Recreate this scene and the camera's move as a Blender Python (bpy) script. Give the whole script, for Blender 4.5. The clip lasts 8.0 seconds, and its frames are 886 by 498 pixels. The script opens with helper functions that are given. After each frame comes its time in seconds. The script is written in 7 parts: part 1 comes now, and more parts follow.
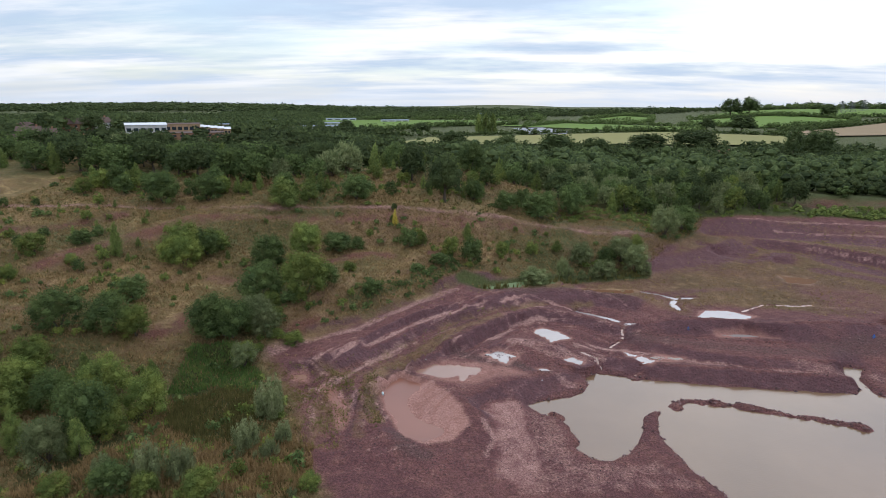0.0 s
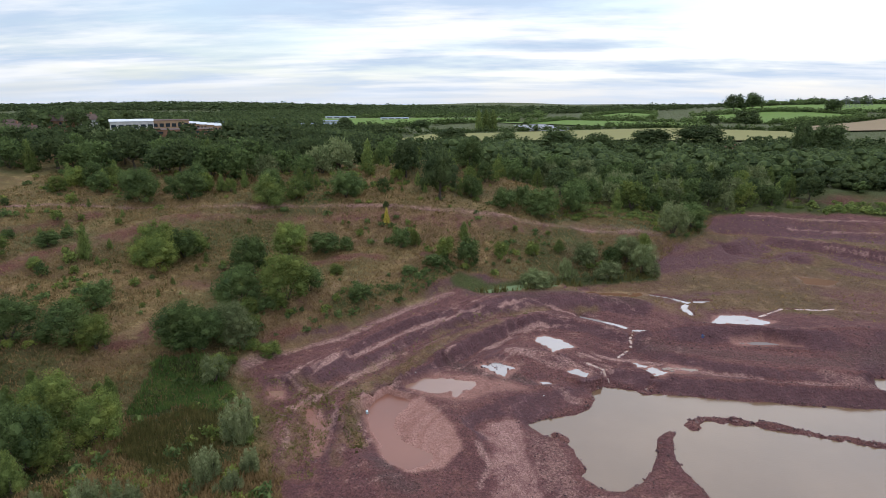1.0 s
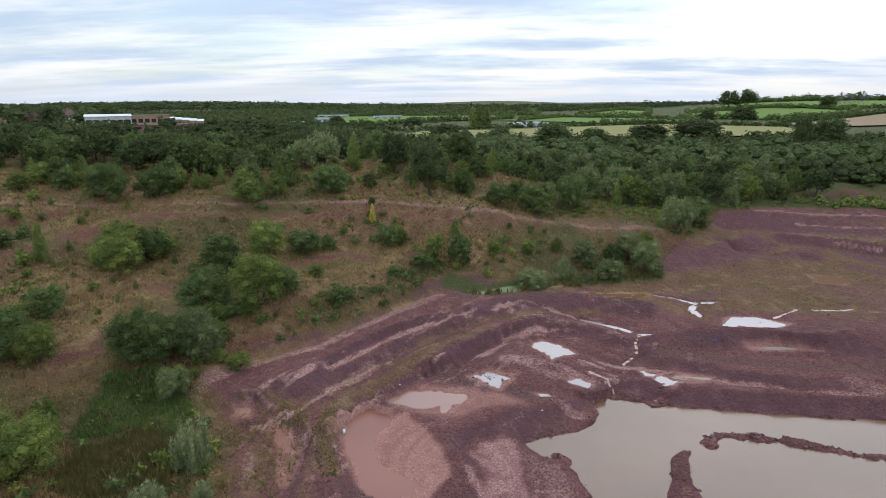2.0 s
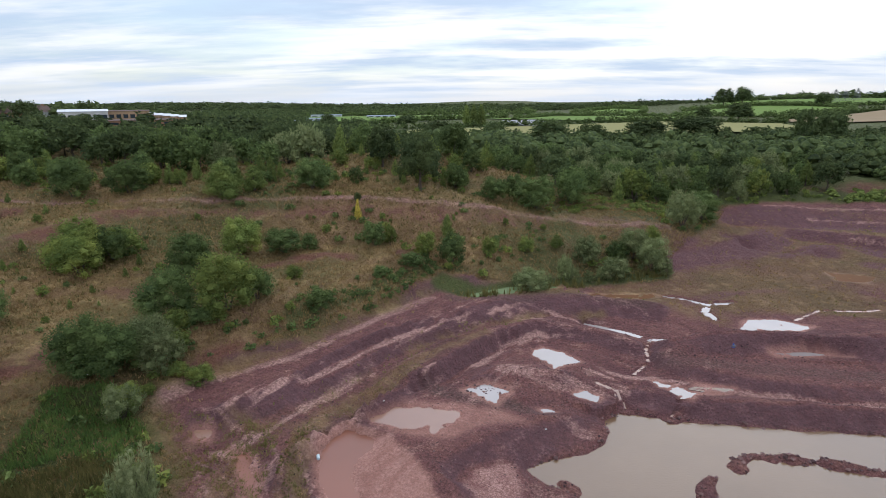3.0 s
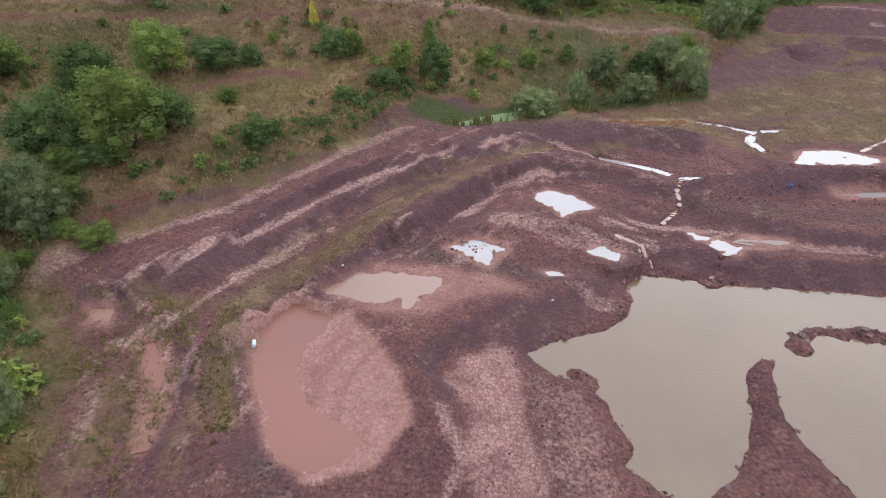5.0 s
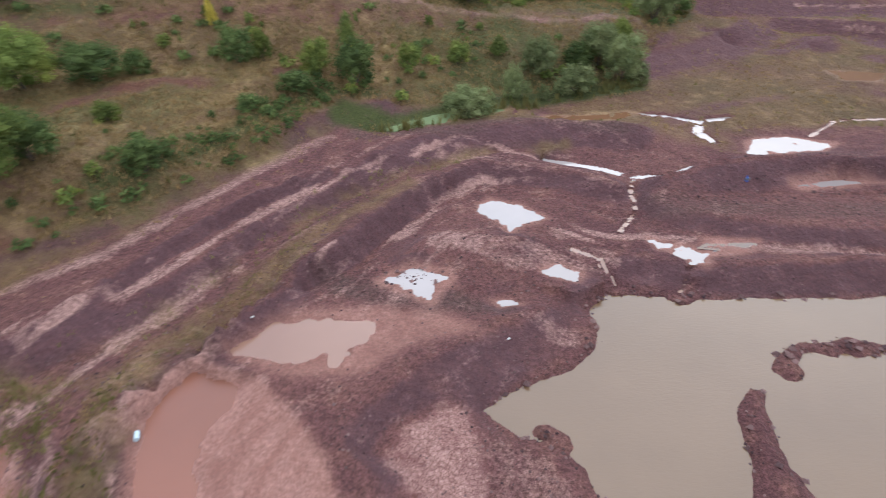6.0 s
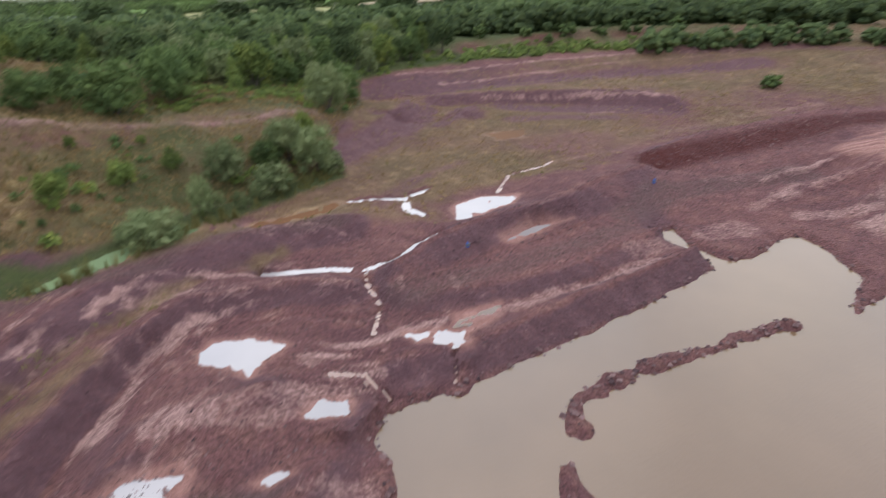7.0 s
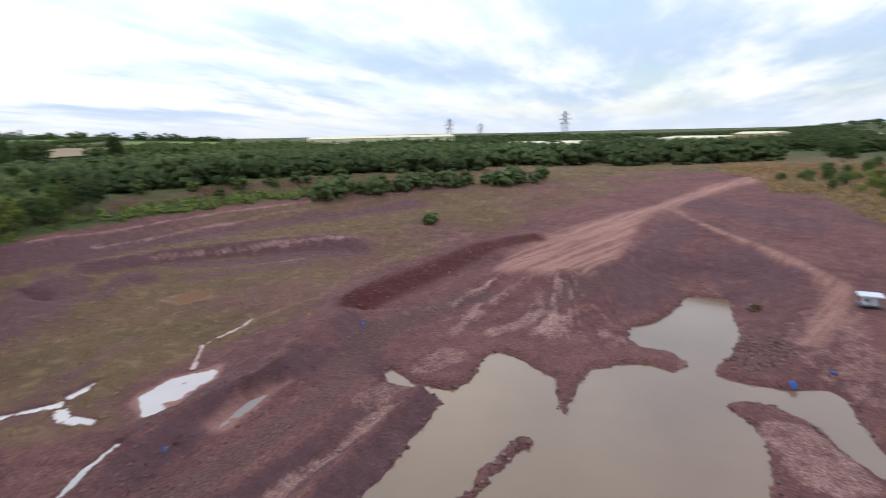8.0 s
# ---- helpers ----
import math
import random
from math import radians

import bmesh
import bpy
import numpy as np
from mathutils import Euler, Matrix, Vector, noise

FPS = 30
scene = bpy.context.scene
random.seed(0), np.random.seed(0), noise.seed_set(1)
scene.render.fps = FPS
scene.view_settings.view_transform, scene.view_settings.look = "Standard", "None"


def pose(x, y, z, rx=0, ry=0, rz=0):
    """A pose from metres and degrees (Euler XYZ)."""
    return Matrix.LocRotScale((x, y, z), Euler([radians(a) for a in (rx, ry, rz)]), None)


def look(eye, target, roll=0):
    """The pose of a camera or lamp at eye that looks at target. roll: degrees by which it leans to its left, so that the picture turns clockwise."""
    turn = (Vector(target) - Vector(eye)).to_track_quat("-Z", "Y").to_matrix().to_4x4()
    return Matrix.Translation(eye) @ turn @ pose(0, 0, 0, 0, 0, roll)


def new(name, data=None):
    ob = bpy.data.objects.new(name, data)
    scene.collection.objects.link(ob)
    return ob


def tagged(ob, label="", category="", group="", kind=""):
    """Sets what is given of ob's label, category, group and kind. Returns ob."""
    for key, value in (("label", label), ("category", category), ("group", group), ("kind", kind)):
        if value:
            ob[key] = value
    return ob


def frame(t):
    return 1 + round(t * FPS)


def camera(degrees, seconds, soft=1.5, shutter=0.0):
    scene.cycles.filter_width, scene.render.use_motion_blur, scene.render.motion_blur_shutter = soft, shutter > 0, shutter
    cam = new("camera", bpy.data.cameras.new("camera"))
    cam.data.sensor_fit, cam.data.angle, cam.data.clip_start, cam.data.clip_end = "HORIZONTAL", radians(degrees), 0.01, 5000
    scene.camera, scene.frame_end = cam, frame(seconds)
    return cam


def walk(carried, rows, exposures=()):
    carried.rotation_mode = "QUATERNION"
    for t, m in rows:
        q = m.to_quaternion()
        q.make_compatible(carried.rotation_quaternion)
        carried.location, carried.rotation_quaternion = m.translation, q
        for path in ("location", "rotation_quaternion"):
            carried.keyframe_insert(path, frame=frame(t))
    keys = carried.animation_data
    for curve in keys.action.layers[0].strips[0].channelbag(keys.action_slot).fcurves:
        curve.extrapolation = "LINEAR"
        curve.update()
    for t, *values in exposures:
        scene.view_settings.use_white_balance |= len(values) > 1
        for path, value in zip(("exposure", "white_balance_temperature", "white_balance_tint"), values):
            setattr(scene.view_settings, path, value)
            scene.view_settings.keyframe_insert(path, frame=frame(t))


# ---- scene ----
cam = camera(78.0, 8.0, 0.7, 0.3)
PLAN = 2.0  # metres to one unit of the plan in which the place is drawn below
PATH = [
    (0, (-4.602, 5.374, 28.721), (-4.671, 7.306, 28.211), 0.2),
    (0.5, (-4.109, 8.016, 28.202), (-4.187, 9.947, 27.687), 0.1),
    (1, (-3.75, 10.717, 27.696), (-3.825, 12.648, 27.18), -0.1),
    (1.5, (-3.426, 13.291, 27.051), (-3.492, 15.221, 26.532), -0.2),
    (3, (-2.831, 21.397, 24.509), (-2.871, 23.328, 23.992), -0.6),
    (3.5, (-2.686, 24.207, 23.637), (-2.716, 26.139, 23.121), -0.6),
    (3.7, (-2.575, 25.367, 23.065), (-2.603, 27.298, 22.544), -0.7),
    (3.8, (-2.469, 25.741, 22.755), (-2.498, 27.653, 22.168), -0.8),
    (3.9, (-2.371, 26.201, 22.463), (-2.401, 28.075, 21.766), -0.9),
    (4, (-2.338, 26.672, 22.171), (-2.368, 28.502, 21.363), -0.9),
    (4.1, (-2.297, 27.22, 21.997), (-2.326, 28.999, 21.083), -0.9),
    (4.2, (-2.269, 27.766, 21.843), (-2.297, 29.488, 20.825), -1.0),
    (5.3, (-1.905, 34.277, 20.113), (-1.919, 35.956, 19.026), -1.0),
    (5.5, (-1.751, 35.388, 19.908), (-1.761, 37.064, 18.816), -1.2),
    (6, (-1.303, 38.003, 19.248), (-1.118, 39.665, 18.151), -1.6),
    (6.5, (-0.879, 40.63, 18.808), (-0.218, 42.16, 17.701), -1.9),
    (7, (-0.074, 43.151, 18.579), (1.062, 44.554, 17.719), -2.0),
    (7.2, (0.545, 43.812, 18.478), (1.847, 45.144, 17.75), -2.5),
    (7.5, (1.197, 45.364, 18.553), (2.765, 46.507, 18.068), -1.8),
    (7.8, (1.795, 46.19, 18.52), (3.572, 47.018, 18.123), -1.0),
    (8, (2.255, 46.59, 18.579), (4.123, 47.177, 18.171), -1.3),
]
EXPOSURES = [(0.0, -0.53), (3.7, -0.48), (4.1, -0.45), (5.2, 0.0), (6.9, -0.04), (7.2, -0.1), (7.5, -0.2), (8.0, -0.4)]
walk(cam, [(t, look([PLAN * v for v in eye], [PLAN * v for v in target], roll)) for t, eye, target, roll in PATH], exposures=EXPOSURES)

# ---------------------------------------------------------------- sky and sun
SUN_TURN, SUN_UP = radians(26), radians(41)
world = bpy.data.worlds.new("overcast_sky")
scene.world = world
world.use_nodes = True


def wire_sky():
    nt = world.node_tree
    nt.nodes.clear()
    N = nt.nodes.new

    def link(a, b):
        nt.links.new(a, b)

    out, bg = N("ShaderNodeOutputWorld"), N("ShaderNodeBackground")
    sky = N("ShaderNodeTexSky")
    sky.sky_type, sky.sun_disc = "NISHITA", False
    sky.sun_elevation, sky.sun_rotation = SUN_UP, SUN_TURN
    dim = N("ShaderNodeMix")
    dim.data_type, dim.blend_type = "RGBA", "MULTIPLY"
    dim.inputs[0].default_value = 1.0
    dim.inputs[7].default_value = (0.13, 0.13, 0.13, 1)
    link(sky.outputs[0], dim.inputs[6])
    co, sep = N("ShaderNodeTexCoord"), N("ShaderNodeSeparateXYZ")
    link(co.outputs["Generated"], sep.inputs[0])
    lift = N("ShaderNodeMath")
    lift.operation, lift.inputs[1].default_value = "ADD", 0.1
    high = N("ShaderNodeMath")
    high.operation, high.inputs[1].default_value = "MAXIMUM", 0.0
    link(sep.outputs[2], high.inputs[0])
    link(high.outputs[0], lift.inputs[0])
    flat = N("ShaderNodeVectorMath")
    flat.operation = "DIVIDE"
    both = N("ShaderNodeCombineXYZ")
    for k in range(3):
        link(lift.outputs[0], both.inputs[k])
    link(co.outputs["Generated"], flat.inputs[0])
    link(both.outputs[0], flat.inputs[1])

    def layer(scale, sx, sy, detail, lo, hi, seed):
        mp, nz, rg = N("ShaderNodeMapping"), N("ShaderNodeTexNoise"), N("ShaderNodeMapRange")
        mp.inputs["Scale"].default_value = (sx, sy, 0.0)
        mp.inputs["Location"].default_value = (seed, seed * 0.7, 0)
        mp.inputs["Rotation"].default_value = (0, 0, 0.12)
        nz.inputs["Scale"].default_value, nz.inputs["Detail"].default_value = scale, detail
        nz.inputs["Roughness"].default_value = 0.58
        link(flat.outputs[0], mp.inputs[0])
        link(mp.outputs[0], nz.inputs["Vector"])
        rg.interpolation_type = "SMOOTHSTEP"
        rg.inputs[1].default_value, rg.inputs[2].default_value = lo, hi
        link(nz.outputs[0], rg.inputs[0])
        return rg.outputs[0]

    cover = layer(0.55, 0.75, 1.0, 6, 0.36, 0.62, 3.1)
    thick = layer(0.9, 0.5, 1.3, 6, 0.34, 0.62, 8.4)
    cloud = N("ShaderNodeMix")
    cloud.data_type = "RGBA"
    cloud.inputs[6].default_value, cloud.inputs[7].default_value = (0.98, 0.98, 1.0, 1), (0.5, 0.62, 0.8, 1)
    link(thick, cloud.inputs[0])
    mix = N("ShaderNodeMix")
    mix.data_type = "RGBA"
    amount = N("ShaderNodeMath")
    amount.operation, amount.inputs[1].default_value, amount.inputs[2].default_value = "MULTIPLY_ADD", 0.55, 0.45
    link(cover, amount.inputs[0])
    link(amount.outputs[0], mix.inputs[0])
    link(dim.outputs[2], mix.inputs[6])
    link(cloud.outputs[2], mix.inputs[7])
    # the band of mist along the horizon
    low = N("ShaderNodeMapRange")
    low.interpolation_type = "SMOOTHSTEP"
    low.inputs[1].default_value, low.inputs[2].default_value = 0.0, 0.07
    low.inputs[3].default_value, low.inputs[4].default_value = 0.75, 0.0
    link(sep.outputs[2], low.inputs[0])
    mist = N("ShaderNodeMix")
    mist.data_type = "RGBA"
    mist.inputs[7].default_value = (0.64, 0.72, 0.85, 1)
    link(low.outputs[0], mist.inputs[0])
    link(mix.outputs[2], mist.inputs[6])
    link(mist.outputs[2], bg.inputs[0])
    # an overcast sky grows brighter towards the zenith
    rise = N("ShaderNodeMapRange")
    rise.interpolation_type = "SMOOTHSTEP"
    rise.inputs[1].default_value, rise.inputs[2].default_value = 0.07, 0.6
    rise.inputs[3].default_value, rise.inputs[4].default_value = 1.58, 2.9
    link(sep.outputs[2], rise.inputs[0])
    # the sun glows softly through the cloud
    toward = N("ShaderNodeVectorMath")
    toward.operation = "DOT_PRODUCT"
    toward.inputs[1].default_value = (math.sin(SUN_TURN) * math.cos(SUN_UP), math.cos(SUN_TURN) * math.cos(SUN_UP), math.sin(SUN_UP))
    link(co.outputs["Generated"], toward.inputs[0])
    glow = N("ShaderNodeMapRange")
    glow.interpolation_type = "SMOOTHERSTEP"
    glow.inputs[1].default_value, glow.inputs[2].default_value = 0.85, 1.0
    glow.inputs[3].default_value, glow.inputs[4].default_value = 1.0, 1.3
    link(toward.outputs["Value"], glow.inputs[0])
    whole = N("ShaderNodeMath")
    whole.operation = "MULTIPLY"
    link(rise.outputs[0], whole.inputs[0])
    link(glow.outputs[0], whole.inputs[1])
    link(whole.outputs[0], bg.inputs[1])
    link(bg.outputs[0], out.inputs[0])


wire_sky()
sun = new("sun", bpy.data.lights.new("sun", "SUN"))
sun.data.energy, sun.data.angle, sun.data.color = 0.5, radians(60), (1.0, 0.96, 0.9)
sun.matrix_world = look((math.sin(SUN_TURN) * math.cos(SUN_UP) * 100, math.cos(SUN_TURN) * math.cos(SUN_UP) * 100, math.sin(SUN_UP) * 100), (0, 0, 0))

# ---------------------------------------------------------------- materials
class Nodes:
    """Short hand for a node material."""

    def __init__(self, name, rough=0.9, spec=0.3):
        self.mat = bpy.data.materials.new(name)
        self.mat.use_nodes = True
        self.nt = self.mat.node_tree
        self.bsdf = self.nt.nodes["Principled BSDF"]
        self.bsdf.inputs["Roughness"].default_value = rough
        self.bsdf.inputs["Specular IOR Level"].default_value = spec

    def add(self, kind, **sockets):
        node = self.nt.nodes.new(kind)
        for key, value in sockets.items():
            self.put(node.inputs[key.replace("_", " ")], value)
        return node

    def put(self, socket, value):
        if isinstance(value, bpy.types.NodeSocket):
            self.nt.links.new(value, socket)
        else:
            socket.default_value = value

    def noise(self, scale, detail=4.0, rough=0.55, vector=None):
        node = self.add("ShaderNodeTexNoise", Scale=scale, Detail=detail, Roughness=rough)
        self.put(node.inputs["Vector"], vector or self.place())
        return node.outputs[0]

    def place(self):
        """The place in units of the plan."""
        node = self.add("ShaderNodeVectorMath")
        node.operation = "SCALE"
        node.inputs[3].default_value = 1.0 / PLAN
        self.put(node.inputs[0], self.add("ShaderNodeNewGeometry").outputs["Position"])
        return node.outputs[0]

    def local(self):
        return self.add("ShaderNodeTexCoord").outputs["Object"]

    def span(self, value, a, b, c=0.0, d=1.0):
        node = self.add("ShaderNodeMapRange")
        self.put(node.inputs[0], value)
        for n, v in enumerate((a, b, c, d)):
            self.put(node.inputs[n + 1], v)
        return node.outputs[0]

    def math(self, op, a, b=0.0, c=0.0):
        node = self.add("ShaderNodeMath")
        node.operation = op
        for n, v in enumerate((a, b, c)):
            self.put(node.inputs[n], v)
        return node.outputs[0]

    def mix(self, t, a, b, blend="MIX"):
        node = self.add("ShaderNodeMix")
        node.data_type, node.blend_type = "RGBA", blend
        for n, v in ((0, t), (6, a), (7, b)):
            self.put(node.inputs[n], (*v, 1) if isinstance(v, tuple) and len(v) == 3 else v)
        return node.outputs[2]

    def bump(self, height, strength=0.5, distance=0.1):
        node = self.add("ShaderNodeBump", Strength=strength, Distance=distance * PLAN, Height=height)
        self.put(self.bsdf.inputs["Normal"], node.outputs[0])

    def colour(self, value):
        self.put(self.bsdf.inputs["Base Color"], (*value, 1) if isinstance(value, tuple) and len(value) == 3 else value)
        return self


def plain(name, rgb, rough=0.8, spec=0.3, metal=0.0, grit=0.25, scale=6.0):
    """A painted, plastic, metal or masonry surface with stains and grain."""
    m = Nodes(name, rough, spec)
    v = m.local()
    dark = tuple(c * (1 - grit) for c in rgb)
    stain = m.span(m.noise(scale * 0.2, 3, vector=v), 0.35, 0.65)
    grain_ = m.span(m.noise(scale * 4, 3, vector=v), 0.3, 0.7)
    m.colour(m.mix(m.math("MULTIPLY", grain_, 0.4), m.mix(stain, dark, rgb), dark))
    m.bsdf.inputs["Metallic"].default_value = metal
    m.bump(grain_, 0.2, 0.02)
    return m.mat


def muted(rgb, amount):
    grey = 0.3 * rgb[0] + 0.6 * rgb[1] + 0.1 * rgb[2]
    return tuple(v + (grey - v) * amount for v in rgb)


def leaf_material(name, dark, light, tip, gloss=0.85, fade=0.08):
    dark, light, tip = (tuple(k * c for k, c in zip((1.66, 1.5, 1.42), muted(v, fade))) for v in (dark, light, tip))
    m = Nodes(name, gloss, 0.08)
    geo, info = m.add("ShaderNodeNewGeometry"), m.add("ShaderNodeObjectInfo")
    one = m.mix(geo.outputs["Random Per Island"], dark, light)
    clump = m.span(m.noise(0.9, 2, vector=m.local()), 0.45, 0.68)
    two = m.mix(m.math("MULTIPLY", clump, 0.65), one, tip)
    shift = m.span(info.outputs["Random"], 0, 1, 0.72, 1.22)
    both = m.add("ShaderNodeVectorMath")
    both.operation = "SCALE"
    m.put(both.inputs[0], two)
    m.put(both.inputs[3], shift)
    m.colour(both.outputs[0])
    thin = m.add("ShaderNodeBsdfTranslucent", Color=both.outputs[0])
    blend = m.add("ShaderNodeMixShader", Fac=0.34)
    m.nt.links.new(m.bsdf.outputs[0], blend.inputs[1])
    m.nt.links.new(thin.outputs[0], blend.inputs[2])
    m.nt.links.new(blend.outputs[0], m.nt.nodes["Material Output"].inputs[0])
    return m.mat


LEAVES = {
    "bush": leaf_material("dark_green_leaves", (0.034, 0.060, 0.022), (0.078, 0.122, 0.038), (0.132, 0.182, 0.052)),
    "oak": leaf_material("oak_leaves", (0.026, 0.044, 0.02), (0.058, 0.088, 0.032), (0.094, 0.128, 0.042)),
    "lime": leaf_material("yellow_green_leaves", (0.058, 0.092, 0.024), (0.115, 0.162, 0.038), (0.24, 0.27, 0.052)),
    "sapling": leaf_material("birch_leaves", (0.062, 0.098, 0.028), (0.128, 0.180, 0.046), (0.205, 0.250, 0.060)),
    "yellow": leaf_material("turning_leaves", (0.210, 0.189, 0.031), (0.381, 0.341, 0.056), (0.458, 0.394, 0.062)),
    "willow": leaf_material("grey_willow_leaves", (0.072, 0.1, 0.042), (0.142, 0.184, 0.078), (0.22, 0.255, 0.115)),
    "silver": leaf_material("silver_willow_leaves", (0.1, 0.135, 0.06), (0.19, 0.235, 0.11), (0.29, 0.315, 0.16)),
    "sedge": leaf_material("rush_blades", (0.07, 0.074, 0.023), (0.125, 0.122, 0.038), (0.165, 0.148, 0.052)),
    "dry": leaf_material("dry_grass_blades", (0.12, 0.083, 0.036), (0.25, 0.18, 0.083), (0.32, 0.235, 0.108)),
    "reed": leaf_material("reed_blades", (0.05, 0.1, 0.028), (0.1, 0.18, 0.042), (0.15, 0.2, 0.05)),
}


def bark():
    m = Nodes("bark", 0.95, 0.2)
    m.colour(m.mix(m.noise(9, 4, vector=m.local()), (0.05, 0.038, 0.028), (0.15, 0.12, 0.095)))
    m.bump(m.noise(30, 3, vector=m.local()), 0.6, 0.03)
    return m.mat


BARK = bark()


def ground_material():
    m = Nodes("red_marl_ground", 0.92, 0.25)
    layers = []
    for name in ("zone_a", "zone_b", "zone_c"):
        at, split = m.add("ShaderNodeAttribute"), m.add("ShaderNodeSeparateColor")
        at.attribute_name = name
        m.put(split.inputs[0], at.outputs[0])
        layers += list(split.outputs)
    grass, green, pale, red, mud, crack, face, grey, road = layers
    split = m.add("ShaderNodeSeparateXYZ")
    m.put(split.inputs[0], m.place())
    east = split.outputs[0]
    big, mid, fine = m.noise(0.12, 5), m.noise(0.8, 6, 0.62), m.noise(5.5, 6, 0.7)
    spots, grit = m.noise(2.2, 6, 0.7), m.noise(17, 3, 0.7)
    marl = m.mix(m.span(big, 0.36, 0.64), (0.2, 0.104, 0.112), (0.29, 0.158, 0.152))
    marl = m.mix(m.span(mid, 0.46, 0.66, 0, 0.75), marl, (0.34, 0.195, 0.165))
    marl = m.mix(m.span(spots, 0.52, 0.68, 0, 0.6), marl, (0.135, 0.075, 0.078))
    # fresh cut faces: darker, more purple than dusty tops, with their shade coloured in
    cut = m.mix(m.span(mid, 0.3, 0.7), (0.138, 0.083, 0.097), (0.205, 0.125, 0.142))
    c = m.mix(m.math("MULTIPLY", face, m.span(spots, 0.25, 0.55, 0.55, 1.0)), marl, cut)
    ash = m.mix(m.span(fine, 0.3, 0.7), (0.115, 0.08, 0.078), (0.22, 0.163, 0.153))
    c = m.mix(m.math("MULTIPLY", grey, m.span(mid, 0.35, 0.6, 0.35, 1.0)), c, ash)
    pinkish = m.mix(m.span(fine, 0.3, 0.7), (0.44, 0.295, 0.27), (0.68, 0.5, 0.46))
    ragged = m.math("ADD", m.math("MULTIPLY", mid, 0.45), m.math("MULTIPLY", m.math("ADD", spots, fine), 0.275))
    c = m.mix(m.span(m.math("ADD", m.math("MULTIPLY", pale, 0.5), m.math("MULTIPLY", ragged, 1.5)), 0.88, 1.24), c, pinkish)
    turn = m.add("ShaderNodeMapping")
    turn.vector_type = "TEXTURE"
    turn.inputs["Rotation"].default_value = (0, 0, -0.56)
    turn.inputs["Scale"].default_value = (22.0, 1.0, 16.0)
    m.put(turn.inputs[0], m.place())
    ruts = m.noise(1.5, 5, 0.6, turn.outputs[0])
    c = m.mix(m.math("MULTIPLY", road, m.span(ruts, 0.38, 0.56, 0.25, 1.0)), c, m.mix(fine, (0.5, 0.3, 0.255), (0.68, 0.45, 0.385)))
    c = m.mix(m.math("MULTIPLY", red, m.span(mid, 0.2, 0.5, 0.6, 1.0)), c, m.mix(m.span(east, 18, 26), m.mix(fine, (0.18, 0.085, 0.058), (0.29, 0.15, 0.105)), m.mix(fine, (0.085, 0.022, 0.02), (0.15, 0.048, 0.04))))
    wet = m.mix(m.span(mid, 0.3, 0.7), (0.4, 0.225, 0.18), (0.54, 0.34, 0.29))
    c = m.mix(mud, c, wet)
    # lumps and crumbs of broken marl
    lump = m.add("ShaderNodeTexVoronoi", Scale=3.2, Randomness=1.0)
    bent = m.add("ShaderNodeVectorMath")
    bent.operation = "MULTIPLY_ADD"
    m.put(bent.inputs[0], m.add("ShaderNodeTexNoise", Scale=3.0, Detail=3.0).outputs["Color"])
    bent.inputs[1].default_value = (0.5, 0.5, 0.5)
    m.put(bent.inputs[2], m.place())
    m.put(lump.inputs["Vector"], bent.outputs[0])
    crumb = m.math("MULTIPLY", m.span(lump.outputs["Distance"], 0.1, 0.62, 1.0, 0.0), m.span(mid, 0.35, 0.6))
    rugged = m.span(m.math("MAXIMUM", m.math("MAXIMUM", mud, crack), m.math("MAXIMUM", road, m.math("MULTIPLY", face, 0.8))), 0, 1, 1.0, 0.25)
    # raised grain and lumps lighter, gaps darker: relief shading put into the colour
    tone = m.math("ADD", m.span(fine, 0.34, 0.66, 0.6, 1.36), m.math("MULTIPLY", crumb, 0.18))
    tone = m.math("ADD", 1.0, m.math("MULTIPLY", m.math("SUBTRACT", tone, 1.08), rugged))
    shade = m.add("ShaderNodeVectorMath")
    shade.operation = "SCALE"
    m.put(shade.inputs[0], c)
    m.put(shade.inputs[3], tone)
    c = shade.outputs[0]
    # dried mud split into plates
    vo = m.add("ShaderNodeTexVoronoi", Scale=4.6, Randomness=0.9)
    vo.feature = "DISTANCE_TO_EDGE"
    m.put(vo.inputs["Vector"], m.add("ShaderNodeVectorMath", Vector=m.place()).outputs[0])
    gap = m.math("MULTIPLY", m.span(vo.outputs["Distance"], 0.025, 0.06, 1, 0), crack)
    c = m.mix(m.math("MULTIPLY", gap, 0.6), c, (0.15, 0.066, 0.055))
    c = m.mix(1.0, c, (0.88, 0.71, 0.655), "MULTIPLY")
    straw = m.mix(m.span(spots, 0.3, 0.7), (0.19, 0.14, 0.072), (0.37, 0.285, 0.16))
    straw = m.mix(m.span(m.noise(0.3, 5, 0.6), 0.42, 0.6, 0, 0.7), straw, (0.16, 0.138, 0.062))
    straw = m.mix(m.span(m.noise(0.5, 5, 0.65), 0.52, 0.66, 0, 0.65), straw, (0.52, 0.42, 0.25))
    straw = m.mix(m.span(fine, 0.48, 0.7, 0, 0.6), straw, (0.12, 0.085, 0.052))
    straw = m.mix(1.0, straw, m.mix(m.span(east, 6, 30), (1.08, 0.93, 0.7), (0.74, 0.6, 0.52)), "MULTIPLY")
    c = m.mix(m.math("MULTIPLY", grass, m.span(m.math("ADD", m.math("MULTIPLY", mid, 0.7), m.math("MULTIPLY", grass, 0.25)), 0.30, 0.47)), c, straw)
    weed = m.mix(m.span(fine, 0.3, 0.7), (0.045, 0.06, 0.018), (0.115, 0.125, 0.036))
